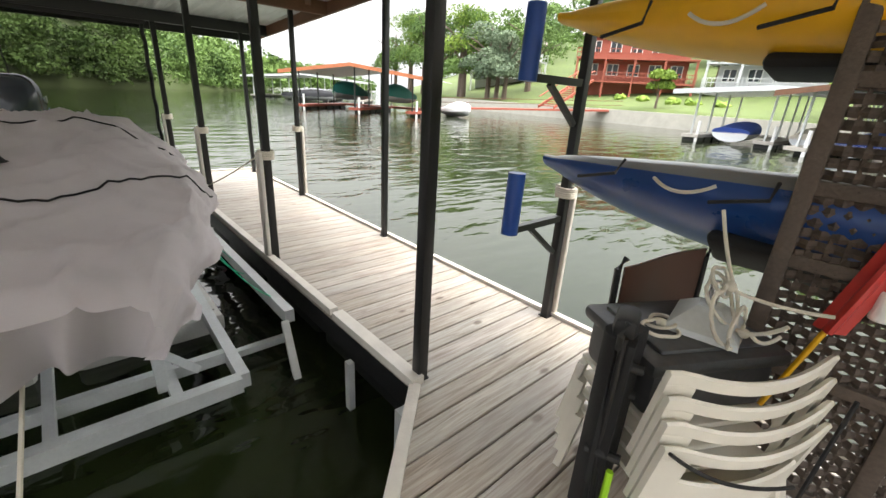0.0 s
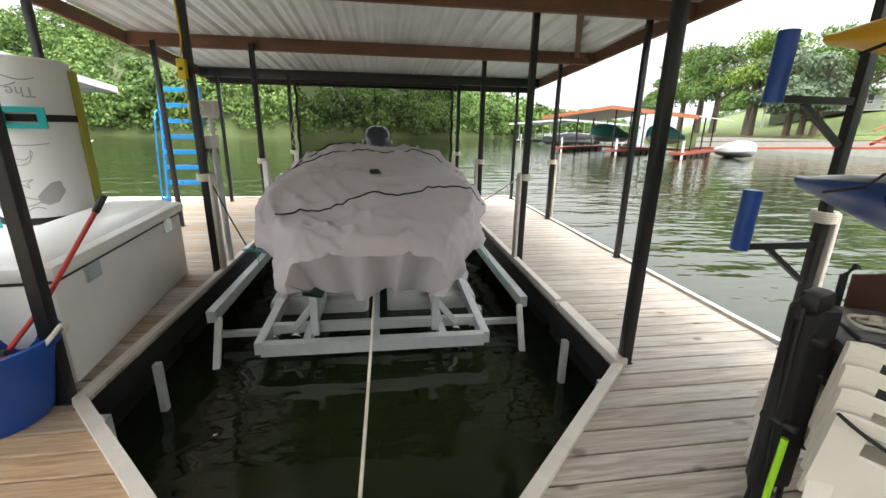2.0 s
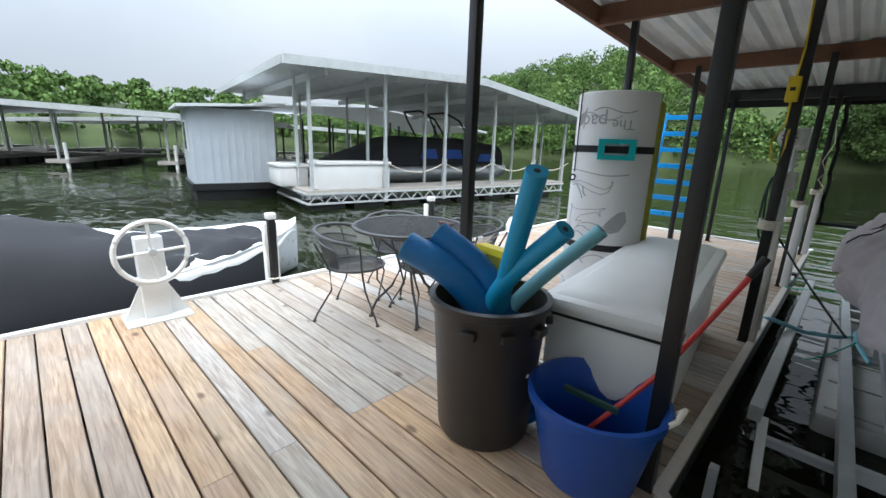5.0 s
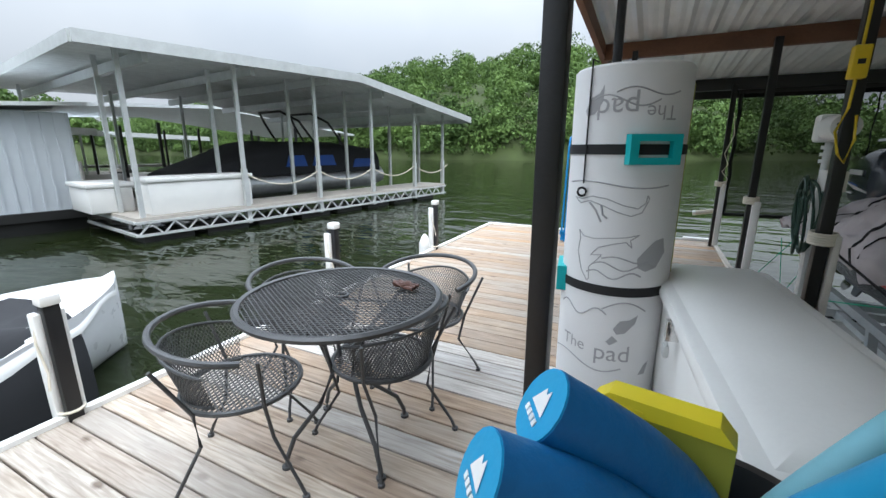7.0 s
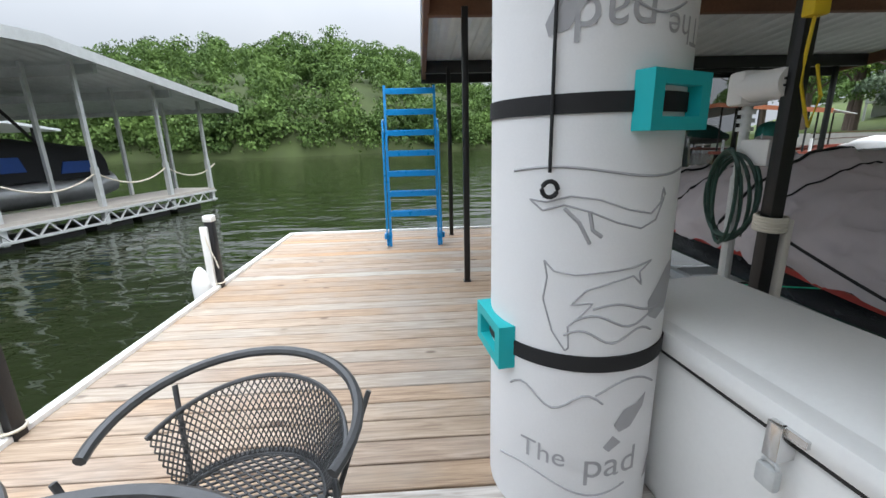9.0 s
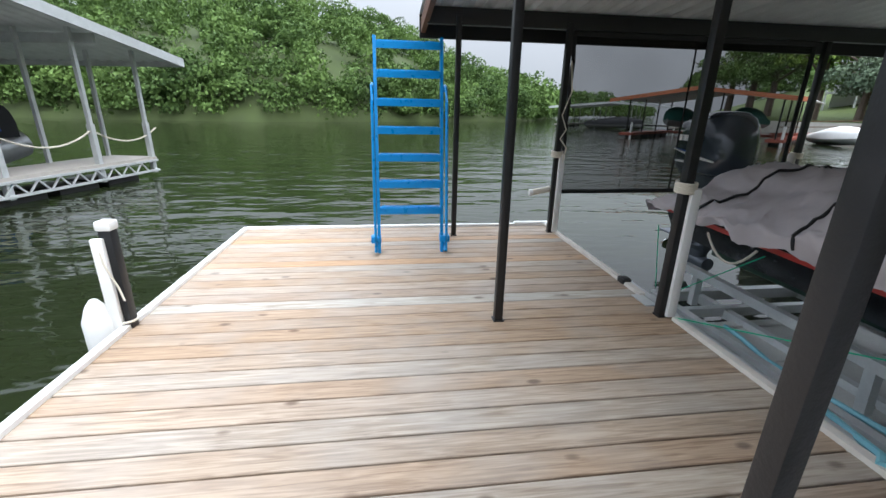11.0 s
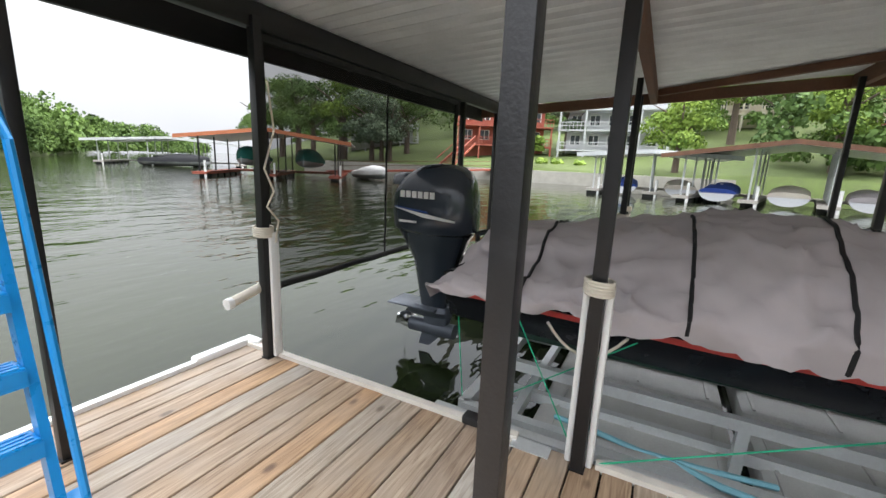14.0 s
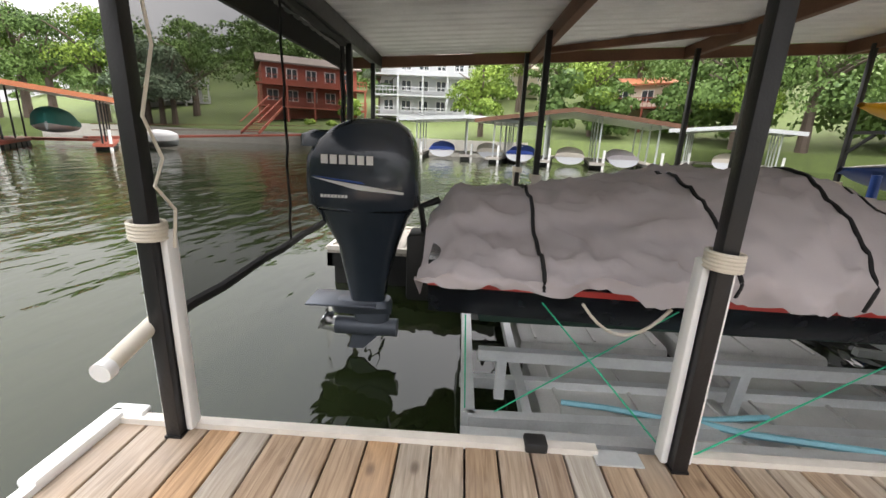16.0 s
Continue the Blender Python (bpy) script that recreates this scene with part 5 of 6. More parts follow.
for ang, z in ((-62, 1.42), (188, 0.66)):
    q = radians(ang)
    m = Matrix.Translation((PADR * math.cos(q), PADR * math.sin(q), z)) @ Matrix.Rotation(q + math.pi / 2, 4, "Z")
    bm = B()
    for lo, hi in (((-0.13, -0.028, 0.04), (0.13, 0.028, 0.075)), ((-0.13, -0.028, -0.075), (0.13, 0.028, -0.04)), ((-0.13, -0.028, -0.04), (-0.085, 0.028, 0.04)), ((0.085, -0.028, -0.04), (0.13, 0.028, 0.04))):
        box(bm, lo, hi, 0.0, m)
    part("handle", bm, M_TEAL, pad, "teal foam carry handle")


def on_roll(deg, z, r=PADR + 0.003):
    q = radians(deg)
    return (r * math.cos(q), r * math.sin(q), z)


def print_line(pts, r=0.004):
    """A printed line on the roll: pts are (degrees, height)."""
    bm = B()
    out = []
    for (a, za), (b, zb) in zip(pts, pts[1:]):
        for i in range(8):
            out.append(on_roll(a + (b - a) * i / 8, za + (zb - za) * i / 8, PADR + 0.0005))
    out.append(on_roll(*pts[-1], PADR + 0.0005))
    tube(bm, out, r, 5)
    part("print_line", bm, M_PRINT, pad)


def print_shape(poly):
    """A flat printed figure on the roll, outline as (degrees, height)."""
    bm = B()
    vs = [bm.verts.new(on_roll(a, z)) for a, z in poly]
    c = bm.verts.new(on_roll(sum(a for a, _ in poly) / len(poly), sum(z for _, z in poly) / len(poly), PADR + 0.004))
    for i in range(len(vs)):
        bm.faces.new((vs[i], vs[(i + 1) % len(vs)], c))
    part("print_figure", bm, M_PRINT, pad)


def wave(a0, a1, z, amp, k):
    return [(a0 + (a1 - a0) * i / 14, z + amp * math.sin(k * i / 14 * math.pi)) for i in range(15)]


for w in ((-150, -40, 1.24, 0.015, 2), (-125, -60, 1.66, 0.03, 2), (-100, -40, 1.7, 0.02, 2), (-150, -90, 0.52, 0.03, 3), (-95, -50, 0.55, 0.05, 1), (-160, -70, 0.2, 0.03, 2), (-110, -45, 0.8, 0.02, 3), (-115, -60, 0.75, 0.02, 3), (-100, -50, 0.84, 0.015, 2)):
    print_line(wave(*w))
# lizard, dolphin, fish, turtle figures as outlines
liz = [(-138, 1.16), (-130, 1.13), (-118, 1.15), (-104, 1.13), (-90, 1.1), (-76, 1.08), (-66, 1.1), (-60, 1.17), (-62, 1.19), (-63, 1.15), (-70, 1.12), (-84, 1.135), (-100, 1.165), (-115, 1.175), (-128, 1.155), (-138, 1.16)]
print_line(liz, 0.003), print_line([(-105, 1.13), (-103, 1.08), (-98, 1.06)], 0.006), print_line([(-118, 1.14), (-110, 1.1), (-104, 1.04)], 0.006)
dol = [(-128, 0.98), (-126, 0.93), (-128, 0.86), (-122, 0.76), (-114, 0.7), (-112, 0.71), (-113, 0.78), (-106, 0.82), (-100, 0.86), (-112, 0.85), (-104, 0.9), (-90, 0.925), (-78, 0.94), (-72, 0.91), (-74, 0.95), (-66, 0.98), (-78, 0.965), (-95, 0.955), (-110, 0.945), (-122, 0.95), (-128, 0.98)]
print_line(dol, 0.003)
print_shape([(-66, 0.85), (-58, 0.9), (-48, 0.95), (-38, 0.96), (-34, 0.88), (-44, 0.8), (-56, 0.78), (-64, 0.8)])
print_shape([(-82, 0.44), (-76, 0.49), (-66, 0.5), (-58, 0.53), (-60, 0.48), (-70, 0.42), (-78, 0.41)])
print_shape([(-88, 0.36), (-82, 0.4), (-76, 0.37), (-84, 0.34)])
print_shape([(-132, 1.62), (-126, 1.68), (-116, 1.7), (-112, 1.74), (-112, 1.66), (-120, 1.6), (-130, 1.59)])
print_shape([(-50, 0.16), (-44, 0.22), (-38, 0.24), (-42, 0.16)])


def letters(txt, deg0, z, size, flip):
    """Lettering bent round the roll."""
    cu = bpy.data.curves.new("lettering", "FONT")
    cu.body, cu.size = txt, size
    tmp = bpy.data.objects.new("lettering", cu)
    scene.collection.objects.link(tmp)
    bpy.context.view_layer.update()
    me = bpy.data.meshes.new_from_object(tmp.evaluated_get(bpy.context.evaluated_depsgraph_get()))
    bpy.data.objects.remove(tmp)
    for v in me.vertices:
        x, y = v.co.x, v.co.y
        if flip:
            x, y = -x, -y
        q = radians(deg0) + x / PADR
        v.co = ((PADR + 0.003) * math.cos(q), (PADR + 0.003) * math.sin(q), z + y)
    me.materials.append(M_PRINT)
    ob = new("lettering", me)
    ob.parent = pad


letters("The", -140, 0.275, 0.1, False)
letters("pad", -100, 0.245, 0.14, False)
letters("The", -42, 1.63, 0.1, True)
letters("pad", -78, 1.67, 0.15, True)
bm = B()
tube(bm, [on_roll(-126, 1.86, PADR - 0.03), on_roll(-126, 1.87, PADR + 0.01), on_roll(-126, 1.6, PADR + 0.012), on_roll(-126, 1.24, PADR + 0.012)], 0.005, 6)
tube(bm, arc((PADR * math.cos(radians(-126)) - 0.01, PADR * math.sin(radians(-126)) - 0.025, 1.195), 0.022, 0, 360, 14, "xz")[:-1], 0.007, 6, closed=True)
part("cord", bm, M_STRAP, pad, "black cord with snap clip")

# noodle bin
bn = thing("noodle_bin", "tall dark brown plastic bin holding pool noodles", "bin", (-0.83, -0.18, 0))
bm = B()
lathe(bm, [(0.0, 0.005), (0.22, 0.0), (0.235, 0.03), (0.275, 0.68), (0.295, 0.69), (0.298, 0.725), (0.27, 0.728), (0.262, 0.69), (0.21, 0.03), (0.0, 0.03)], 48)
part("body", bm, M_BIN, bn)
for k in range(5):
    bm = B()
    a = radians(36 * k + 200)
    part("grip", box(bm, (-0.035, -0.01, 0.6), (0.035, 0.03, 0.64), 0.005, Matrix.Rotation(a, 4, "Z") @ Matrix.Translation((0, 0.275, 0))), M_BIN, bn)


def noodle(pts, r, material, label, core_shade=True, ridged=False):
    t = thing("pool_noodle", label, "pool noodle", group="pool noodles in the bin")
    P = [Vector(p) for p in pts]
    sm = []
    n = 40
    for i in range(n + 1):
        u = i / n * (len(P) - 1)
        k = min(int(u), len(P) - 2)
        f = u - k
        p0, p1, p2, p3 = P[max(0, k - 1)], P[k], P[k + 1], P[min(len(P) - 1, k + 2)]
        sm.append(0.5 * ((2 * p1) + (p2 - p0) * f + (2 * p0 - 5 * p1 + 4 * p2 - p3) * f * f + (3 * p1 - p0 - 3 * p2 + p3) * f ** 3))
    bm = B()
    tube(bm, sm, r, 20)
    part("tube", bm, material, t)
    d = (sm[-1] - sm[-2]).normalized()
    bm = B()
    # solid end: a black disc paints the shade of the hollow core
    if core_shade:
        tube(bm, [sm[-1] - d * 0.002, sm[-1] + d * 0.001], r * 0.3, 12)
        part("core_shade", bm, M_RUBBER, t, "dark disc painted as shade in the hollow core")
    else:
        tube(bm, [sm[-1] - d * 0.002, sm[-1] + d * 0.004], r * 0.98, 20)
        part("end_cap", bm, M_LBLUE, t, "lighter blue fabric end cap")
        bm = B()
        q = d.to_track_quat("Z", "Y").to_matrix().to_4x4()
        m = Matrix.Translation(sm[-1] + d * 0.006) @ q
        vs = [bm.verts.new(m @ Vector(p)) for p in ((-0.03, -0.01, 0), (0.03, -0.01, 0), (0.008, 0.035, 0), (0, 0.02, 0), (-0.01, 0.03, 0))]
        bm.faces.new(vs)
        for k in range(4):
            box(bm, (-0.03 + k * 0.016, -0.032, -0.001), (-0.019 + k * 0.016, -0.02, 0.001), 0, m)
        part("badge", bm, M_WHITE, t, "white mountain-shaped mark", None)
    return t


noodle([(-0.7, -0.1, 0.06), (-0.78, -0.14, 0.45), (-0.95, -0.28, 0.78), (-1.18, -0.42, 0.93)], 0.075, M_BLUE, "thick dark blue ribbed pool float tube", False, True)
noodle([(-0.66, -0.05, 0.06), (-0.76, -0.08, 0.5), (-0.9, -0.16, 0.8), (-1.12, -0.27, 0.98)], 0.072, M_BLUE, "thick dark blue pool float tube", False)
noodle([(-0.98, -0.02, 0.06), (-0.8, -0.15, 0.65), (-0.49, -0.4, 1.34)], 0.043, M_LBLUE, "long blue foam pool noodle standing upright")
noodle([(-0.98, -0.1, 0.06), (-0.8, -0.2, 0.7), (-0.43, -0.26, 1.12)], 0.042, M_LBLUE, "blue foam pool noodle leaning out of the bin")
noodle([(-0.95, -0.2, 0.06), (-0.78, -0.1, 0.62), (-0.42, 0.05, 1.08)], 0.034, M_HOSE, "pale aqua foam pool noodle")
kb = thing("kickboard", "yellow foam board standing in the bin", "kickboard", (-0.92, -0.08, 0.8), -10)
bm = B()
prism(bm, [(-0.13, -0.5), (0.13, -0.5), (0.13, 0.08), (0.1, 0.11), (-0.1, 0.11), (-0.13, 0.08)], 1, -0.005, 0.03)
part("board", bm, M_OLIVE, kb)
bm = B()
prism(bm, [(-0.135, 0.09), (-0.13, 0.085), (0.13, 0.085), (0.1, 0.12), (-0.1, 0.12)], 1, -0.01, 0.05)
box(bm, (-0.13, -0.012, 0.02), (-0.03, -0.005, 0.1), 0.003)
part("edge", bm, M_YELLOW, kb, "bright yellow edge")
bm = B()
tube(bm, [(-0.07, -0.02, 0.06), (-0.08, -0.03, 0.02), (-0.09, -0.025, -0.1)], 0.006, 6)
part("cord", bm, M_STRAP, kb)

# blue tub with paddle
tb = thing("plastic_tub", "round royal blue plastic tub with rope handles", "tub", (-0.29, -0.09, 0))
bm = B()
lathe(bm, [(0, 0.005), (0.19, 0.0), (0.205, 0.02), (0.27, 0.36), (0.29, 0.365), (0.295, 0.41), (0.278, 0.415), (0.26, 0.37), (0.195, 0.03), (0, 0.03)], 40)
part("body", bm, M_BUCKET, tb)
for q in (190, 10):
    bm = B()
    c = (0.285 * math.cos(radians(q)), 0.285 * math.sin(radians(q)), 0.38)
    tube(bm, [(c[0], c[1] - 0.06, 0.39), (c[0] * 1.12, c[1] - 0.05, 0.43), (c[0] * 1.15, c[1], 0.46), (c[0] * 1.12, c[1] + 0.05, 0.43), (c[0], c[1] + 0.06, 0.39)], 0.011, 8)
    part("rope_handle", bm, M_ROPE, tb, "cream rope handle")
pl = thing("red_pole", "red-handled pole with black grip leaning in the tub", "pole")
bm = B()
tube(bm, [(-0.42, -0.18, 0.04), (-0.1, 0.06, 0.52), (0.1, 0.26, 0.95)], 0.012, 10)
part("shaft", bm, M_REDP, pl)
bm = B()
tube(bm, [(0.1, 0.26, 0.95), (0.135, 0.3, 1.03)], 0.017, 10)
part("grip", bm, M_RUBBER, pl)
bm = B()
box(bm, (-0.45, -0.08, 0.33), (-0.2, -0.06, 0.36), 0.005)
tagged(new("brush_bar", mesh_of(bm, "brush_bar", M_DHOSE)), "dark bar lying across the inside of the tub", "brush")

# ---- patio table and chairs ----
def lattice(name, parent, inside, ext, z, step=0.022, w=0.0035, flat=True):
    """Expanded-metal mesh: crossed thin bars clipped to a disc or oval of half sizes ext."""
    bm = B()
    a, b = ext
    n = int(2 * max(a, b) / step) + 2
    for s in (-1, 1):
        for i in range(-n, n + 1):
            c = i * step * 1.4
            pts = [(t, s * t * 0.55 + c) for t in np.linspace(-a, a, 41)]
            run = [p for p in pts if (p[0] / a) ** 2 + (p[1] / b) ** 2 < 0.97]
            if len(run) > 1:
                p0, p1 = run[0], run[-1]
                if flat:
                    bar(bm, (p0[0], p0[1], z), (p1[0], p1[1], z), w, w)
    return part(name, bm, M_IRON, parent, smooth=None)


TX, TY, TZ, TR = -2.2, 0.47, 0.77, 0.45
tbl = thing("patio_table", "round grey wrought-iron patio table with mesh top", "table", (TX, TY, 0))
lattice("mesh_top", tbl, None, (TR - 0.01, TR - 0.01), TZ - 0.004, 0.0155, 0.0038)
bm = B()
lathe(bm, [(TR - 0.018, TZ - 0.028), (TR + 0.008, TZ - 0.02), (TR + 0.012, TZ - 0.004), (TR, TZ + 0.006), (TR - 0.018, TZ + 0.002), (TR - 0.018, TZ - 0.028)], 64)
part("rim", bm, M_IRON, tbl)
bm = B()
tube(bm, arc((0, 0, TZ), 0.026, 0, 360, 20)[:-1], 0.006, 6, closed=True)
part("umbrella_ring", bm, M_IRON, tbl)
for k in range(4):
    q = radians(45 + 90 * k + 18)
    c, s = math.cos(q), math.sin(q)
    bm = B()
    tube(bm, [(0.42 * c, 0.42 * s, TZ - 0.02), (0.3 * c, 0.3 * s, TZ - 0.05), (0.1 * c, 0.1 * s, 0.55), (0.07 * c, 0.07 * s, 0.4), (0.14 * c, 0.14 * s, 0.26), (0.27 * c, 0.27 * s, 0.14), (0.31 * c, 0.31 * s, 0.05), (0.315 * c, 0.315 * s, 0.012)], 0.011, 8)
    lathe(bm, [(0.0, 0.0), (0.022, 0.0), (0.022, 0.014), (0.0, 0.018)], 10, (0.315 * c, 0.315 * s, 0))
    part("leg", bm, M_IRON, tbl)
bm = B()
for k in range(4):
    q = radians(90 * k + 18)
    bar(bm, (0, 0, TZ - 0.018), (TR * math.cos(q), TR * math.sin(q), TZ - 0.018), 0.018, 0.008)
part("top_brace", bm, M_IRON, tbl)
gl = thing("work_glove", "crumpled brown work glove lying on the table", "glove", (TX + 0.2, TY + 0.2, TZ + 0.006))
bm = B()
bmesh.ops.create_icosphere(bm, subdivisions=3, radius=0.05)
for v in bm.verts:
    v.co = Vector((v.co.x * 1.1, v.co.y * 0.6, v.co.z * 0.35 + 0.018)) + Vector((0, 0, 0.012 * noise.noise(v.co * 40)))
for k in range(3):
    tube(bm, [(0.02, -0.02 + 0.02 * k, 0.012), (0.075, -0.03 + 0.028 * k, 0.012)], 0.01, 8)
part("palm", bm, M_BROWN, gl)


def iron_chair(at, rz):
    """Barrel-back wrought-iron chair facing +y."""
    t = thing("patio_chair", "grey wrought-iron chair with curved mesh back", "chair", at, rz, "chairs round the patio table")
    bm = B()
    n = 28
    back = []
    for i in range(n + 1):
        q = radians(-20 + 220 * i / n + 180)
        back.append((0.31 * math.cos(q), -0.02 + 0.29 * math.sin(q), 0.66 + 0.07 * math.sin(math.pi * i / n)))
    tube(bm, back, 0.014, 8)
    part("arm_rail", bm, M_IRON, t)
    low = []
    for i in range(n + 1):
        q = radians(10 + 160 * i / n + 180)
        low.append((0.27 * math.cos(q), -0.02 + 0.27 * math.sin(q), 0.6 + 0.06 * math.sin(math.pi * i / n)))
    bm = B()
    tube(bm, low, 0.007, 6)
    base = [(p[0] * 0.75, p[1] * 0.75 - 0.01, 0.44 - 0.01 * math.sin(math.pi * i / n)) for i, p in enumerate(low)]
    tube(bm, base, 0.007, 6)
    part("back_frame", bm, M_IRON, t)
    bm = B()
    P = lambda u, v: Vector(low[0]) * 0 + (Vector(low[min(n, int(u * n))]).lerp(Vector(low[min(n, int(u * n) + 1)]), u * n - int(u * n)) * v + Vector(base[min(n, int(u * n))]).lerp(Vector(base[min(n, int(u * n) + 1)]), u * n - int(u * n)) * (1 - v))
    m = 42
    for s in (-1, 1):
        for i in range(-8, m + 8):
            pts = []
            for k in range(9):
                u, v = (i + s * k) / m, k / 8
                if 0 <= u <= 1:
                    pts.append(P(u, v))
            if len(pts) > 1:
                tube(bm, pts, 0.0024, 4)
    part("back_mesh", bm, M_IRON, t, smooth=None)
    lattice("seat_mesh", t, None, (0.235, 0.235), 0.43, 0.016, 0.005)
    bm = B()
    tube(bm, arc((0, 0, 0.43), 0.24, 0, 360, 32)[:-1], 0.011, 8, closed=True)
    part("seat_ring", bm, M_IRON, t)
    for sx, sy in ((-1, 1), (1, 1), (-1, -1), (1, -1)):
        bm = B()
        tube(bm, [(sx * 0.29, 0.12 * sy + (0.02 if sy > 0 else -0.1), 0.66), (sx * 0.22, sy * 0.13, 0.43), (sx * 0.17, sy * 0.14, 0.25), (sx * 0.24, sy * 0.24, 0.06), (sx * 0.25, sy * 0.26, 0.012)], 0.008, 7)
        lathe(bm, [(0.0, 0.0), (0.016, 0.0), (0.016, 0.014), (0.0, 0.018)], 8, (sx * 0.25, sy * 0.26, 0))
        part("leg", bm, M_IRON, t)
    return t


c0 = iron_chair((-2.5, 0.14, 0), -52)
copy_thing(c0, pose(-2.08, 0.6, 0, 0, 0, 75))
copy_thing(c0, pose(-2.16, 1.16, 0, 0, 0, 172))
copy_thing(c0, pose(-2.72, 0.78, 0, 0, 0, -115))

# ---- blue swim ladder standing on the deck ----
ld = thing("dock_ladder", "bright blue aluminium swim ladder with broad treads", "ladder", (-1.785, 5.62, 0), 0)
LW, LH = 0.315, 2.02
for sx in (-1, 1):
    bm = B()
    bar(bm, (sx * LW, 0, 0.0), (sx * (LW + 0.0), 0.3, LH), 0.03, 0.055)
    part("side_rail", bm, M_LADDER, ld)
    bm = B()
    tube(bm, [(sx * (LW + 0.03), 0.24, 1.55), (sx * (LW + 0.03), 0.2, 1.6), (sx * (LW + 0.03), 0.12, 1.58), (sx * (LW + 0.03), 0.05, 1.45), (sx * (LW + 0.03), -0.12, 0.2), (sx * (LW + 0.03), -0.12, 0.05), (sx * (LW + 0.03), -0.04, 0.02), (sx * (LW + 0.03), 0.03, 0.1)], 0.014, 8)
    part("hand_rail", bm, M_LADDER, ld)
    bm = B()
    box(bm, (sx * LW - 0.05 + sx * 0.03, -0.02, 0.1), (sx * LW + 0.05 + sx * 0.03, 0.09, 0.17), 0.01)
    part("bracket", bm, M_LADDER, ld)
for k in range(7):
    z = 0.44 + k * 0.254
    y = 0.3 * z / LH
    bm = B()
    box(bm, (-LW + 0.015, y - 0.045, z - 0.018), (LW - 0.015, y + 0.055, z + 0.018), 0.006)
    for j in range(4):
        box(bm, (-LW + 0.03, y - 0.04 + j * 0.024, z + 0.018), (LW - 0.03, y - 0.03 + j * 0.024, z + 0.022))
    box(bm, (-LW + 0.015, y - 0.047, z - 0.05), (LW - 0.015, y - 0.039, z + 0.01))
    part("tread", bm, M_LADDER, ld)

# ---- mooring bumpers on the west edge ----
for k, (y, hgt, fend) in enumerate(((-0.05, 0.66, False), (2.12, 0.68, False), (4.25, 0.66, True))):
    t = thing("mooring_post", "short black post with white vinyl bumpers and cap", "mooring post", (XL - 0.0, y, 0), group="mooring posts on the edge")
    bm = B()
    box(bm, (-0.035, -0.035, -0.3), (0.035, 0.035, hgt), 0.004)
    part("shaft", bm, M_BLACK, t)
    bm = B()
    box(bm, (-0.045, -0.045, hgt - 0.01), (0.045, 0.045, hgt + 0.05), 0.012)
    part("cap", bm, M_WHITE, t)
    for s in (-1, 1):
        bm = B()
        box(bm, (-0.075, s * 0.05 - 0.018, -0.1), (-0.005, s * 0.05 + 0.018, hgt - 0.05), 0.01)
        part("bumper", bm, M_WHITE, t)
    bm = B()
    tube(bm, [(0.05 * math.cos(q), 0.055 * math.sin(q), 0.05) for q in [2 * math.pi * j / 12 for j in range(12)]], 0.008, 6, closed=True)
    tube(bm, [(-0.04, -0.05, hgt - 0.05), (-0.02, -0.075, hgt - 0.2), (0.03, -0.07, 0.3), (0.06, -0.09, 0.22)], 0.006, 6)
    part("rope", bm, M_ROPE, t)
    if fend:
        bm = B()
        lathe(bm, [(0.0, -0.3), (0.06, -0.27), (0.085, -0.15), (0.085, 0.08), (0.05, 0.18), (0.02, 0.22), (0.0, 0.23)], 16, (-0.14, -0.06, 0))
        part("fender", bm, M_WHITE, t, "white inflatable boat fender")

jug = thing("white_jug", "white plastic jug hanging by the edge post", "jug", (XL - 0.12, 2.02, 0))
bm = B()
lathe(bm, [(0, 0.0), (0.06, 0.0), (0.065, 0.12), (0.03, 0.17), (0.02, 0.2), (0.0, 0.2)], 14)
part("body", bm, M_WHITE, jug)

# ---- hand-wheel winch on the west edge ----
wh = thing("hand_winch", "white galvanised lift winch with large hand wheel", "winch", (-3.46, -1.1, 0), 0)
bm = B()
box(bm, (-0.16, -0.22, 0.0), (0.16, 0.22, 0.012))
part("base_plate", bm, M_CHEST, wh)
bm = B()
box(bm, (-0.06, -0.09, 0.01), (0.06, 0.09, 0.66), 0.01)
for s in (-1, 1):
    prism(bm, [(s * 0.09, 0.01), (s * 0.22, 0.01), (s * 0.09, 0.28)], 0, -0.01, 0.01)
part("column", bm, M_CHEST, wh, "cream painted column")
bm = B()
wc = (0.13, 0.0, 0.56)
tube(bm, arc(wc, 0.235, 0, 360, 40, "yz")[:-1], 0.019, 10, closed=True)
part("wheel_rim", bm, M_CHEST, wh)
for k in range(4):
    q = radians(90 * k + 3)
    bm = B()
    tube(bm, [wc, (wc[0], wc[1] + 0.23 * math.cos(q), wc[2] + 0.23 * math.sin(q))], 0.012, 8)
    part("spoke", bm, M_CHEST, wh)
bm = B()
tube(bm, [(0.0, 0, 0.56), (0.16, 0, 0.56)], 0.028, 12)
part("hub", bm, M_GALV, wh)
bm = B()
tube(bm, [(0.06, -0.1, 0.3), (0.06, -0.1, 0.36)], 0.02, 8)
part("stub", bm, M_GALV, wh)

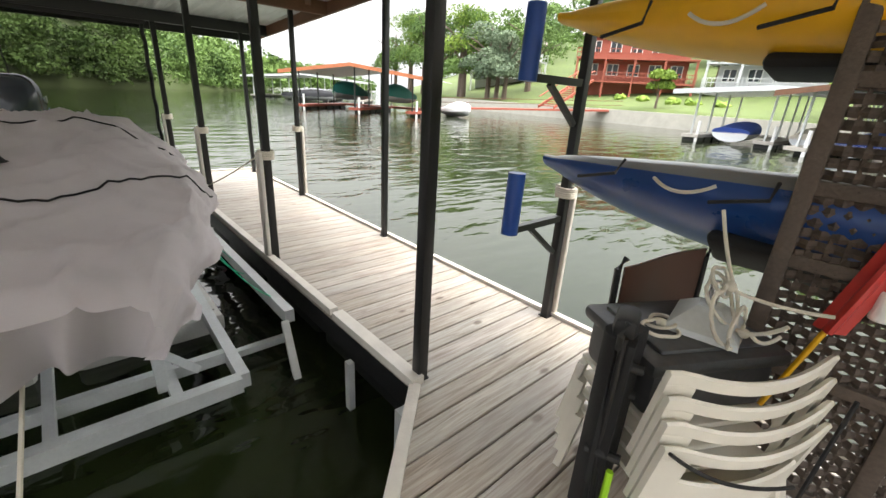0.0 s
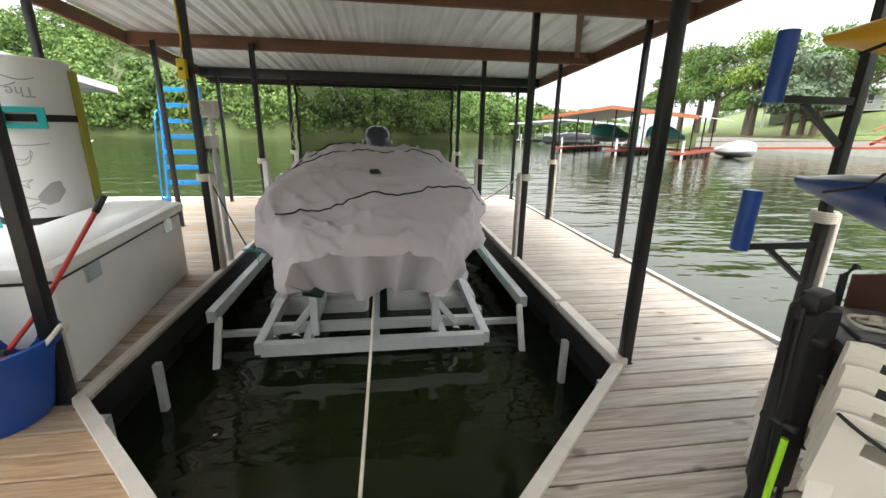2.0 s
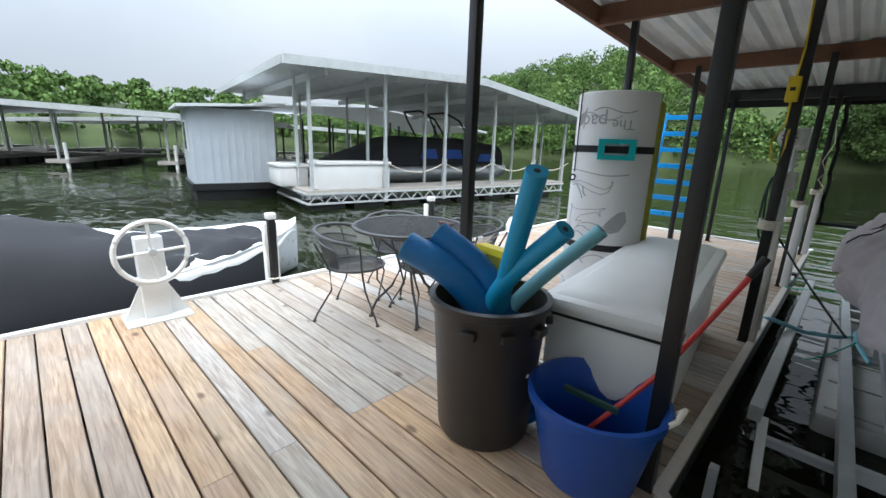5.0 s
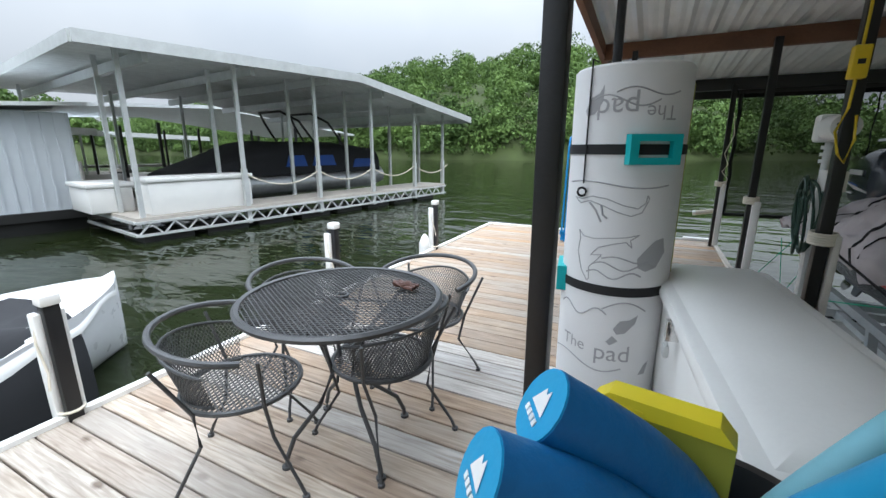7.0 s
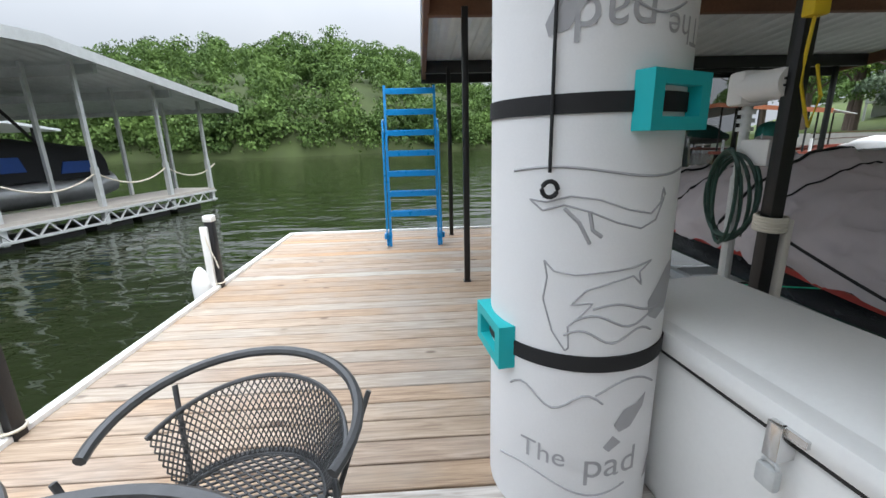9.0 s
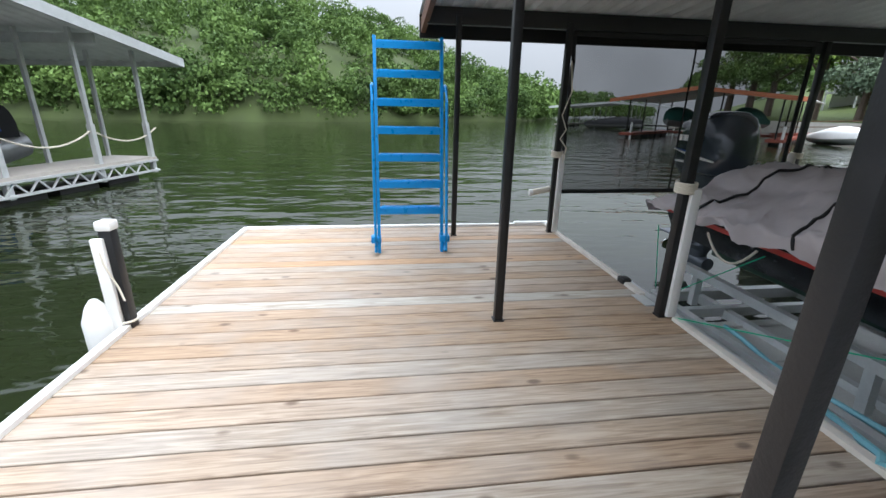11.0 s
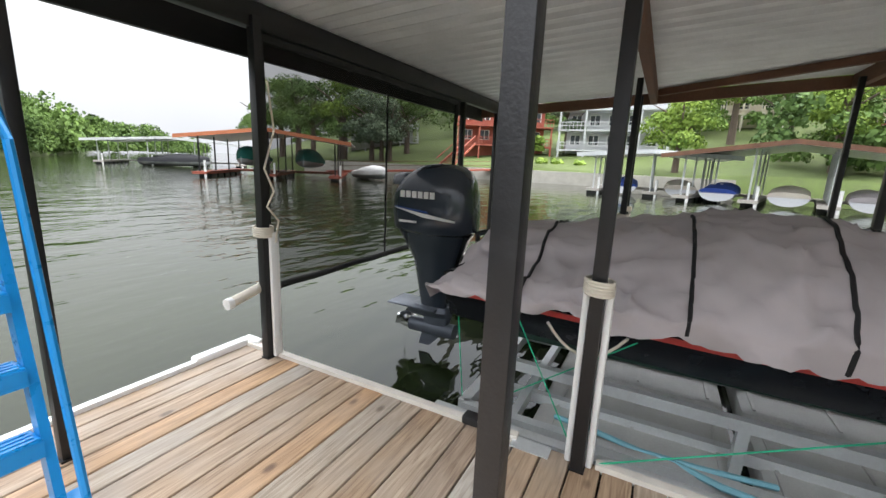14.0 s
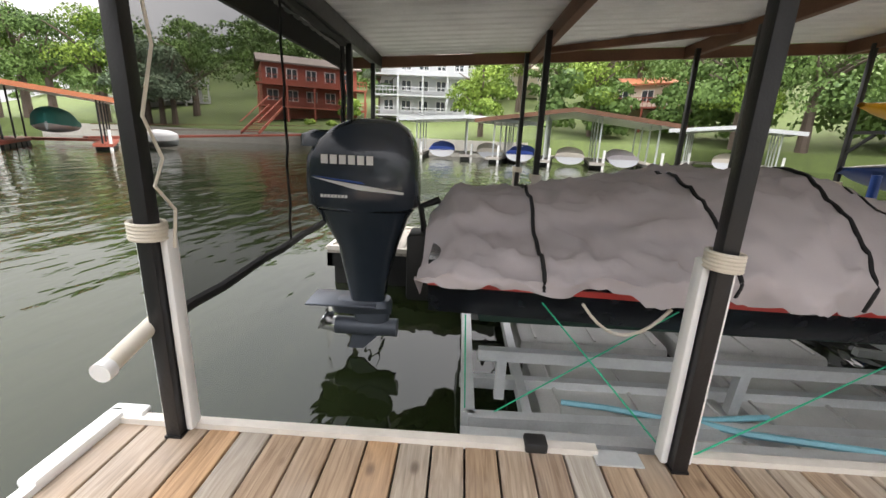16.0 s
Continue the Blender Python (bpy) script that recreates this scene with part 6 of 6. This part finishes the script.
# speedboat moored beside the dock
sb = thing("runabout", "white runabout under a black and white cover, moored", "boat", (-4.95, -1.75, WATER), 9)
for nm, mm in (("hull", M_BOATWHT), ("cover", M_BOATBLK), ("bow_cover", M_WHITE)):
    rg = []
    for i in range(41):
        s = i / 40
        y = -2.6 + 5.4 * s
        w = 1.0 * (1 - max(0, (s - 0.5) / 0.5) ** 2.2) ** 0.8 + 0.02
        ring = []
        for j in range(33):
            q = math.pi * j / 32
            x = w * math.copysign(abs(math.cos(q)) ** 0.75, math.cos(q))
            sh = 0.5 + 0.22 * s * s
            if nm == "hull":
                z = sh - (sh + 0.2) * math.sin(q) ** 0.5 * (1 - 0.6 * max(0, s - 0.6))
                ring.append((x * (1 - 0.25 * math.sin(q)), y, z))
            else:
                peak = 0.45 * math.exp(-((s - 0.42) / 0.18) ** 2) + 0.2 * (1 - s)
                z = sh - 0.1 - (0.6 if nm == "cover" else 0) * (1 - math.sin(q)) ** 3 + (peak + 0.12) * math.sin(q) ** 0.9 + 0.08 * noise.noise((x * 2.5, y * 1.8, 3)) + 0.06 * noise.noise((x * 6 + y * 3, y * 4, 8))
                kx = 1.1 if nm == "cover" else 1.03
                ring.append((x * kx, y, z + (0.012 if nm == "cover" else 0)))
        rg.append(ring)
    bm = B()
    if nm == "cover":
        loft(bm, [r[:19] for r in rg[:36]], closed=False, caps=False)
    else:
        loft(bm, rg, closed=False, caps=False)
    if nm == "bow_cover":
        bmesh.ops.translate(bm, verts=bm.verts, vec=(0, 0, -0.004))
    part(nm, bm, mm, sb, {"hull": "white hull", "cover": "wrinkled black canvas", "bow_cover": "white canvas section"}[nm], 70)

# ---- lift motor, hoses and wiring on the slip post ----
LP = (PX_L, 2.1)
lm = thing("lift_motor", "white electric lift motor on a steel spindle", "motor", (LP[0] + 0.02, LP[1] + 0.17, 1.5))
bm = B()
tube(bm, [(-0.02, -0.16, 0.04), (-0.02, 0.08, 0.04)], 0.068, 16)
box(bm, (-0.08, 0.05, -0.04), (0.07, 0.16, 0.12), 0.02)
part("housing", bm, M_CHEST, lm)
# black dots on the closed end paint the shade inside vent holes
bm = B()
for k in range(9):
    q = radians(40 * k)
    tube(bm, [(-0.02 + 0.04 * math.cos(q), -0.163, 0.04 + 0.04 * math.sin(q)), (-0.02 + 0.04 * math.cos(q), -0.16, 0.04 + 0.04 * math.sin(q))], 0.006, 6)
part("vent_shade", bm, M_RUBBER, lm)
bm = B()
tube(bm, [(0, 0.1, -0.04), (0, 0.1, -0.38)], 0.022, 12)
for z in (-0.06, -0.1, -0.14):
    tube(bm, [(0, 0.1, z), (0, 0.1, z - 0.02)], 0.038, 12)
tube(bm, [(0, 0.1, -0.38), (0.02, 0.1, -1.5)], 0.03, 10)
part("spindle", bm, M_GALV, lm)
bm = B()
box(bm, (-0.03, -0.1, -0.32), (0.06, 0.08, -0.2), 0.01)
part("bracket", bm, M_CHEST, lm)
ho = thing("coiled_hose", "dark green hose coiled and hung on the post", "hose", (LP[0] - 0.03, LP[1] + 0.24, 1.0))
for k in range(6):
    bm = B()
    tube(bm, [(0.05 * math.cos(q * 1.0 + k) * 0.5 + 0.01 * k - 0.03, (0.11 + 0.012 * k) * math.cos(q), 0.02 + (0.24 - 0.008 * k) * math.sin(q)) for q in [2 * math.pi * j / 26 for j in range(26)]], 0.009, 6, closed=True)
    part("loop", bm, M_DHOSE, ho)
yo = thing("outlet_box", "yellow electrical outlet box with hanging cable", "outlet box", (LP[0] - 0.03, LP[1] - 0.06, 1.85))
bm = B()
box(bm, (-0.035, -0.04, -0.08), (0.035, 0.02, 0.08), 0.008)
part("box", bm, M_SKIN, yo)
bm = B()
for z in (0.0,):
    box(bm, (-0.015, -0.043, z - 0.012), (0.015, -0.038, z + 0.012))
part("socket", bm, M_RUBBER, yo)
bm = B()
tube(bm, [(0, -0.01, -0.08), (0.0, 0.0, -0.22), (-0.05, -0.06, -0.34), (-0.03, -0.08, -0.45), (0.01, -0.06, -0.5), (0.03, -0.07, -0.38), (0.03, -0.03, -0.26)], 0.007, 6)
tube(bm, [(0, -0.01, 0.08), (0.01, 0.02, 0.25), (0.0, 0.03, 0.55)], 0.007, 6)
part("cable", bm, M_SKIN, yo, "yellow cable")
jb = thing("junction_box", "grey metal junction box under the roof beam", "electrical box", (LP[0] - 0.25, LP[1] - 0.06, roof_z(2.1) - 0.1))
bm = B()
box(bm, (-0.09, -0.05, -0.1), (0.09, 0.01, 0.1), 0.008)
part("box", bm, M_GALV, jb)
fl = thing("strip_light", "unlit fluorescent strip light under the beam", "light fitting", (0.45, 2.28, roof_z(2.28) - 0.03))
bm = B()
box(bm, (-0.6, -0.05, -0.06), (0.6, 0.05, 0.02), 0.008)
part("body", bm, M_BEAM, fl)
bm = B()
tube(bm, [(-0.58, 0, -0.075), (0.58, 0, -0.075)], 0.016, 10)
part("tube", bm, M_WHITE, fl)

# ---- ropes, pipe, hoses round the lift ----
def line(name, pts, r, m, label, cat):
    bm = B()
    tube(bm, pts, r, 6)
    return solid(name, bm, m, label, cat)


line("bow_rope", sag((1.45, -0.86, -0.12), (1.5, 0.98, 0.2), 0.03), 0.009, M_ROPE, "taut cream rope from the bow to the slip end", "rope")
line("mooring_line", sag((CL + 0.0, SB + 0.05, -0.06), (1.45, -0.86, -0.12), 0.02), 0.008, M_STRAP, "black line tied across the slip corner", "rope")
line("mooring_line", sag((CR, SB + 0.03, -0.06), (1.45, -0.86, -0.12), 0.02), 0.008, M_STRAP, "black line tied across the slip corner", "rope")
for a, b, d in (((-0.02, 4.0, 0.02), (0.55, 2.3, 0.5), 0.0), ((-0.02, 4.1, 0.02), (0.48, 4.6, 0.5), 0.0), ((0.45, 5.0, 0.42), (0.52, 4.97, -0.2), 0.0), ((0.5, 4.8, -0.2), (0.46, 3.9, 0.5), 0.0), ((0.3, 2.2, -0.05), (0.5, 1.5, 0.4), 0.02), ((2.8, 2.2, -0.1), (2.45, 1.7, 0.4), 0.05), ((2.82, 2.6, -0.1), (2.5, 2.0, 0.45), 0.04), ((2.85, 1.6, -0.1), (2.45, 1.5, 0.42), 0.06)):
    line("tie_cord", sag(a, b, d), 0.004, M_GREEN, "thin bright green tie-down cord", "cord")
line("air_hose", [(0.75, 4.35, -0.28), (0.68, 4.1, -0.25), (0.6, 3.8, -0.24), (0.6, 3.5, -0.23), (0.7, 3.1, -0.26)], 0.018, M_HOSE, "pale blue air hose linking the lift tanks", "hose")
line("air_hose", [(0.6, 3.65, -0.24), (0.45, 3.4, -0.2), (0.25, 3.0, -0.1), (0.05, 2.75, 0.02), (-0.02, 2.7, 0.03)], 0.02, M_HOSE, "pale blue air hose running up to the deck", "hose")
line("dock_line", sag((0.44, 4.4, 0.52), (0.44, 3.95, 0.52), 0.16), 0.009, M_ROPE, "slack cream line hanging along the hull", "rope")
line("guide_rope", sag((3.05, 2.2, 0.94), (2.95, 4.2, 0.25), 0.03), 0.006, M_ROPE, "thin rope from post to walkway", "rope")
line("guide_rope", sag((-0.05, 2.15, 0.9), (0.45, 1.4, 0.45), 0.02), 0.007, M_STRAP, "dark line from post to boat", "rope")
line("screen_cord", [(-0.04, 6.2, 1.9), (0.0, 6.2, 1.6), (-0.08, 6.21, 1.35), (-0.02, 6.2, 1.2), (-0.08, 6.2, 1.1), (0.0, 6.19, 1.0), (-0.03, 6.19, 0.85)], 0.007, M_ROPE, "cream cord wound down the corner post", "cord")
pp = thing("pvc_pipe", "short white capped pipe lashed across the post", "pipe", (PX_L, 6.26, 0.5))
bm = B()
tube(bm, [(0.04, 0.05, 0.03), (-0.27, 0.02, -0.02)], 0.034, 16)
part("tube", bm, M_ROPE, pp)
bm = B()
tube(bm, [(-0.25, 0.02, -0.018), (-0.29, 0.02, -0.022)], 0.038, 16)
part("cap", bm, M_WHITE, pp)
cl = thing("deck_cleat", "galvanised plate with black cleat on the slip edge", "cleat", (-0.03, 4.22, 0.002))
bm = B()
box(bm, (-0.06, 0, 0), (0.03, 0.2, 0.008))
part("plate", bm, M_GALV, cl)
bm = B()
box(bm, (-0.02, -0.05 + 0.45, 0.0), (0.06, 0.5, 0.05), 0.012)
part("stop", bm, M_RUBBER, cl)

# ---- kayaks on the rack ----
for z, mat_a, mat_b, lab in ((0.98, M_KAYAKB, M_KAYAKG, "blue and grey kayak lying on its side on the rack"), (1.82, M_KAYAKY, M_KAYAKY, "yellow sit-on kayak on the upper rack")):
    ky = thing("kayak", lab, "kayak", (4.1, -1.6, z), 0)
    ky.matrix_basis = pose(4.08, -1.6, z + (0.06 if z < 1.5 else 0), 0, 34 if z < 1.5 else 8, 0)
    for nm, mm, sgn in (("hull", mat_a, -1), ("deck", mat_b, 1)):
        rg = []
        for i in range(41):
            s = i / 40
            w = 0.34 * math.sin(math.pi * min(0.985, max(0.015, s))) ** 0.6
            y = -1.75 + 3.5 * s
            lift_e = 0.1 * abs(2 * s - 1) ** 3
            rg.append([(w * math.cos(q), y, lift_e + sgn * (0.17 * w / 0.34) * math.sin(q) ** 0.7 - (0.05 * math.sin(q) ** 3 * sgn if nm == "deck" and 0.35 < s < 0.7 else 0)) for q in [math.pi * j / 16 for j in range(17)]])
        bm = B()
        loft(bm, rg, closed=False, caps=False)
        part(nm, bm, mm, ky, "", 50)
    for yy in (-0.6, 0.5, 1.1):
        bm = B()
        tube(bm, [(-0.33, yy, 0.02), (-0.36, yy, -0.07), (-0.31, yy + 0.2, -0.1)], 0.008, 6)
        part("strap", bm, M_STRAP, ky)
    bm = B()
    box(bm, (-0.14, 0.0, -0.2), (0.12, 0.7, -0.13), 0.03)
    part("seat_shell", bm, M_STRAP, ky, "black moulded seat shell")
    bm = B()
    tube(bm, sag((-0.3, 0.7, -0.02), (-0.3, 0.95, -0.03), 0.05), 0.008, 6)
    part("toggle", bm, M_ROPE, ky)
    for yy in (0.05, -3.0):
        rk = thing("kayak_rack_arm", "black rack arm with blue foam padded upright", "rack", (4.21, yy, z - 0.25), group="kayak rack arms")
        bm = B()
        bar(bm, (0, 0, 0.02), (-0.52, 0, 0.02), 0.04, 0.04)
        bar(bm, (0, 0, -0.22), (-0.3, 0, 0.0), 0.03, 0.03)
        bar(bm, (-0.5, 0, 0.0), (-0.5, 0, 0.12), 0.03, 0.03)
        part("arm", bm, M_BLACK, rk)
        bm = B()
        tube(bm, [(-0.5, 0, 0.0), (-0.49, 0, 0.36)], 0.05, 14)
        part("foam_pad", bm, M_BUCKET, rk, "blue foam sleeve")

# ---- stored furniture at the back corner ----
def back_shell(bm, x0, x1, za, zb, lean=0.18, th=0.022):
    """A curved strip of chair back between two heights, dipping at its middle."""
    rg = []
    for i in range(17):
        x = x0 + (x1 - x0) * i / 16
        k = 1 - (x / 0.3) ** 2
        dip = 0.05 * k + 0.02 * max(0, abs(x) / 0.3 - 0.85) / 0.15
        y = -0.05 * k
        rg.append([(x, y - lean * (z - 0.4) + o, z - dip) for z, o in ((za, 0), (zb - 0.008, 0), (zb, th * 0.4), (zb - 0.008, th), (za, th))])
    loft(bm, rg)


def stack_chair(at, rz, panel):
    t = thing("stacking_chair", "white moulded plastic garden chair in a stack", "chair", at, rz, "stack of white plastic chairs")
    for nm, x0, x1, za, zb in (("top_rail", -0.3, 0.3, 0.565, 0.612), ("back_panel", -0.25, 0.25, 0.25, 0.48), ("back_stile", -0.3, -0.22, 0.25, 0.57), ("back_stile", 0.22, 0.3, 0.25, 0.57)):
        if nm == "back_panel" and not panel:
            continue
        bm = B()
        back_shell(bm, x0, x1, za, zb)
        part(nm, bm, M_CHAIRW, t, "", 40)
    bm = B()
    box(bm, (-0.24, 0.03, 0.29), (0.24, 0.46, 0.315), 0.012)
    part("seat", bm, M_CHAIRW, t)
    for sx in (-1, 1):
        for y0, y1, z1 in ((-0.06, 0.02, 0.32), (0.46, 0.42, 0.3)):
            bm = B()
            bar(bm, (sx * 0.28, y0, 0.0), (sx * 0.25, y1, z1), 0.05, 0.03)
            part("leg", bm, M_CHAIRW, t)
    return t


cA = stack_chair((3.218, -1.307, 0), 330.6, True)
for k in range(1, 4):
    stack_chair((3.218 + 0.012 * k, -1.307 + 0.016 * k, 0.07 * k), 330.6, False)
fc = thing("folded_chair", "black folded camp chair leaning in the corner", "folding chair", (3.03, -0.98, 0), 20)
for k in range(7):
    bm = B()
    x = -0.09 + 0.028 * k
    tube(bm, [(x, 0.03 * (k % 3) - 0.03, 0.0), (x + 0.015, 0.025 * (k % 2), 0.45), (x + 0.03 * (k % 2) - 0.01, 0.0, 0.86 - 0.025 * (k % 3))], 0.011, 8)
    part("tube", bm, M_BLACK, fc)
for x, z in ((-0.08, 0.42), (0.02, 0.6), (-0.06, 0.75), (0.05, 0.3)):
    bm = B()
    tube(bm, [(x, -0.07, z), (x, 0.04, z)], 0.016, 10)
    part("rivet", bm, M_RUBBER, fc)
bm = B()
loft(bm, [[(0.1 * math.cos(q) * (1 + 0.2 * math.sin(5 * q + z * 3)), 0.05 * math.sin(q) * (1 + 0.3 * math.sin(4 * q)), z) for q in [2 * math.pi * j / 24 for j in range(24)]] for z in (0.12, 0.3, 0.5, 0.68, 0.84)])
part("fabric", bm, M_STRAP, fc, "black folded cloth")
bm = B()
box(bm, (-0.07, -0.03, 0.83), (0.06, 0.04, 0.9), 0.02)
tube(bm, [(-0.1, 0.01, 0.82), (-0.13, 0.01, 0.88), (-0.12, 0.0, 0.92)], 0.01, 8)
part("hinge", bm, M_RUBBER, fc)
bm = B()
tube(bm, [(-0.12, -0.05, 0.0), (-0.115, -0.05, 0.2), (-0.1, -0.05, 0.38)], 0.012, 6)
part("trim", bm, M_LIME, fc, "lime green edge")
gr = thing("storage_box", "dark grey plastic bin resting on the stacked chairs", "storage box", (3.374, -1.046, 0.526), 330.6)
bm = B()
box(bm, (-0.24, -0.17, 0.0), (0.24, 0.2, 0.17), 0.03)
part("body", bm, M_IRON, gr)
bm = B()
box(bm, (-0.27, -0.19, 0.17), (0.27, 0.22, 0.225), 0.022)
box(bm, (-0.21, -0.14, 0.22), (0.21, 0.17, 0.24), 0.01)
part("lid", bm, M_IRON, gr)
ub = thing("umbrella_base", "grey plastic umbrella base with chrome tube, on the box", "umbrella base", (3.42, -1.09, 0.767), 10)
bm = B()
loft(bm, [[(-0.13, -0.11, 0), (0.13, -0.11, 0), (0.13, 0.11, 0), (-0.13, 0.11, 0)], [(-0.125, -0.105, 0.02), (0.125, -0.105, 0.02), (0.125, 0.105, 0.02), (-0.125, 0.105, 0.02)], [(-0.04, -0.035, 0.085), (0.04, -0.035, 0.085), (0.04, 0.035, 0.085), (-0.04, 0.035, 0.085)]])
part("foot", bm, M_GALV, ub)
bm = B()
tube(bm, [(0, 0, 0.08), (0.01, 0, 0.17)], 0.017, 12)
part("tube", bm, M_STEEL, ub, "chrome socket tube")
rp = thing("rope_pile", "tangled white rope looped over the box and chairs", "rope", (3.38, -1.09, 0.8))
rr = random.Random(4)
for n_loop, (cx, cy, cz, rad, tilt) in enumerate(((-0.02, -0.06, 0.06, 0.11, 70), (0.05, -0.02, 0.08, 0.09, 50), (-0.14, 0.08, -0.02, 0.055, 15), (-0.09, 0.1, -0.02, 0.05, -10), (0.0, -0.1, 0.0, 0.08, 80), (0.08, 0.0, 0.13, 0.06, 65))):
    bm = B()
    ct, sn = math.cos(radians(tilt)), math.sin(radians(tilt))
    ph = rr.uniform(0, 6.28)
    pts = []
    for i in range(30):
        q = ph + 2 * math.pi * i / 29 * 1.08
        r2 = rad * (1 + 0.2 * math.sin(2 * q + ph) + 0.1 * math.sin(3 * q))
        pts.append((cx + r2 * math.cos(q), cy + r2 * math.sin(q) * ct, max(-0.025, cz + r2 * math.sin(q) * sn)))
    tube(bm, pts, 0.0065, 7)
    part("loop", bm, M_ROPE, rp)
for a, b, dr in (((-0.02, -0.1, 0.02), (-0.05, -0.22, 0.1), 0.02), ((0.08, 0.02, 0.12), (0.16, -0.3, 0.1), 0.02), ((0.14, 0.07, 0.36), (0.06, -0.05, 0.12), 0.02), ((-0.03, -0.14, 0.03), (0.1, -0.2, 0.0), 0.03)):
    bm = B()
    tube(bm, sag(a, b, dr), 0.0065, 7)
    part("strand", bm, M_ROPE, rp)
for c in ((-0.12, 0.09, -0.01), (0.03, -0.04, 0.14), (0.0, -0.12, 0.01)):
    bm = B()
    bmesh.ops.create_icosphere(bm, subdivisions=2, radius=0.017, matrix=Matrix.Translation(c))
    part("knot", bm, M_ROPE, rp)
bc = thing("black_cord", "thin black elastic cord tied round the chairs", "cord", (3.218, -1.307, 0), 330.6)
bm = B()
tube(bm, sag((-0.31, -0.06, 0.6), (0.06, -0.14, 0.5), 0.05), 0.006, 6)
tube(bm, sag((0.12, -0.15, 0.8), (0.1, -0.13, 0.3), -0.02), 0.006, 6)
part("strand", bm, M_STRAP, bc)
bx = thing("folded_sling_chair", "brown sling fabric of a folded chair behind the box", "folding chair", (3.6, -0.82, 0), -18)
bm = B()
loft(bm, [[(x, 0.02 * math.sin(x * 9) - 0.02, 0.1), (x, 0.02 * math.sin(x * 9), 0.5), (x, 0.015 * math.sin(x * 9) + 0.01, 0.88 + 0.06 * x), (x, 0.015 * math.sin(x * 9) + 0.02, 0.88 + 0.06 * x), (x, 0.02 * math.sin(x * 9) + 0.012, 0.5), (x, 0.02 * math.sin(x * 9) - 0.008, 0.1)] for x in [-0.17 + 0.5 * i / 14 for i in range(15)]])
part("sling", bm, M_BROWN, bx)
for x in (-0.19, 0.34):
    bm = B()
    tube(bm, [(x, -0.02, 0.0), (x, 0.0, 0.5), (x, 0.015, 0.86), (x + 0.04, 0.02, 0.9)], 0.014, 8)
    part("tube", bm, M_BLACK, bx)
wk = thing("wicker_screen", "tall dark wicker panel standing at the dock edge", "wicker panel", (3.82, -1.64, 0), -86)
bm = B()
for x in (-0.46, 0.0, 0.46):
    box(bm, (x - 0.03, -0.03, 0), (x + 0.03, 0.03, 1.95), 0.008)
for z in (0.05, 0.55, 0.98, 1.25, 1.6, 1.93):
    box(bm, (-0.46, -0.026, z - 0.025), (0.46, 0.026, z + 0.025), 0.006)
part("frame", bm, M_WICKER, wk)
for k in range(46):
    bm = B()
    zz = 0.06 + k * 0.0412
    tube(bm, [(-0.45 + 0.9 * i / 36, 0.011 * (1 if (i + k) % 2 else -1), zz) for i in range(37)], 0.018, 5)
    part("weave", bm, M_WICKER, wk)
for k in range(19):
    bm = B()
    xx = -0.44 + 0.88 * k / 18
    tube(bm, [(xx, 0, 0.04), (xx, 0, 1.92)], 0.008, 5)
    part("stake", bm, M_WICKER, wk)
fb = thing("red_flag_bundle", "furled red and orange flag on a pole", "flag", (3.70, -1.39, 0), 0)
bm = B()
loft(bm, [[(0.035 * math.cos(q) * (1 + 0.35 * math.sin(3 * q + z * 5)) + 0.05 * z, 0.035 * math.sin(q) * (1 + 0.3 * math.cos(4 * q)) - 0.25 * (z - 0.8), z) for q in [2 * math.pi * j / 16 for j in range(16)]] for z in (0.78, 0.9, 1.0, 1.1, 1.22, 1.3)])
part("cloth", bm, M_REDP, fb)
bm = B()
tube(bm, [(-0.02, 0.2, 0.0), (0.05, -0.13, 1.36)], 0.01, 8)
part("pole", bm, M_KAYAKY, fb)
bm = B()
lathe(bm, [(0.03, 0), (0.034, 0.005), (0.034, 0.1), (0.03, 0.105), (0.028, 0.1), (0.028, 0)], 18, (0.06, -0.1, 0.86))
part("collar", bm, M_WHITE, fb, "short white plastic tube")

# ---- deck planks ----
PITCH, WID = 0.1447, 0.135
y = YE - PITCH
rb = random.Random(3)
k = 0
while y > YB:
    y1 = y + WID
    k += 1
    if y > -0.02:
        mm = M_RED if (y > 4.6 and rb.random() < 0.2) else (M_PALE if 0 < y < 1.6 and rb.random() < 0.75 else (M_GREY if rb.random() < 0.05 else M_TAN))
        board(fl_left, y, WID, XL, XL, SL, SL, mm)
        board(fl_right, y, WID, SR, SR, XR, XR, M_GREY)
    else:
        a0, a1 = slip_left(y), slip_left(y1)
        b0, b1 = slip_right(y), slip_right(y1)
        split = -0.05 if -1.02 < y < -0.86 else rb.choice((-1.35, -0.6, -2.4, None))
        mm = (M_PALE if y > -1.3 and rb.random() < 0.55 else M_GREY) if rb.random() < (0.75 if y > -1.3 else 0.2) else (M_WARM if rb.random() < 0.5 else M_TAN)
        if split is not None:
            board(fl_left, y, WID, XL, XL, split - 0.003, split - 0.003, mm)
            board(fl_left, y, WID, split, split, a0, a1, M_GREY if split == -0.05 or rb.random() < 0.08 else (M_WARM if y < -0.3 else M_TAN))
        else:
            board(fl_left, y, WID, XL, XL, a0, a1, mm)
        board(fl_right, y, WID, b0 + 0.002, b1 + 0.002, XR, XR, M_GREY)
    y -= PITCH
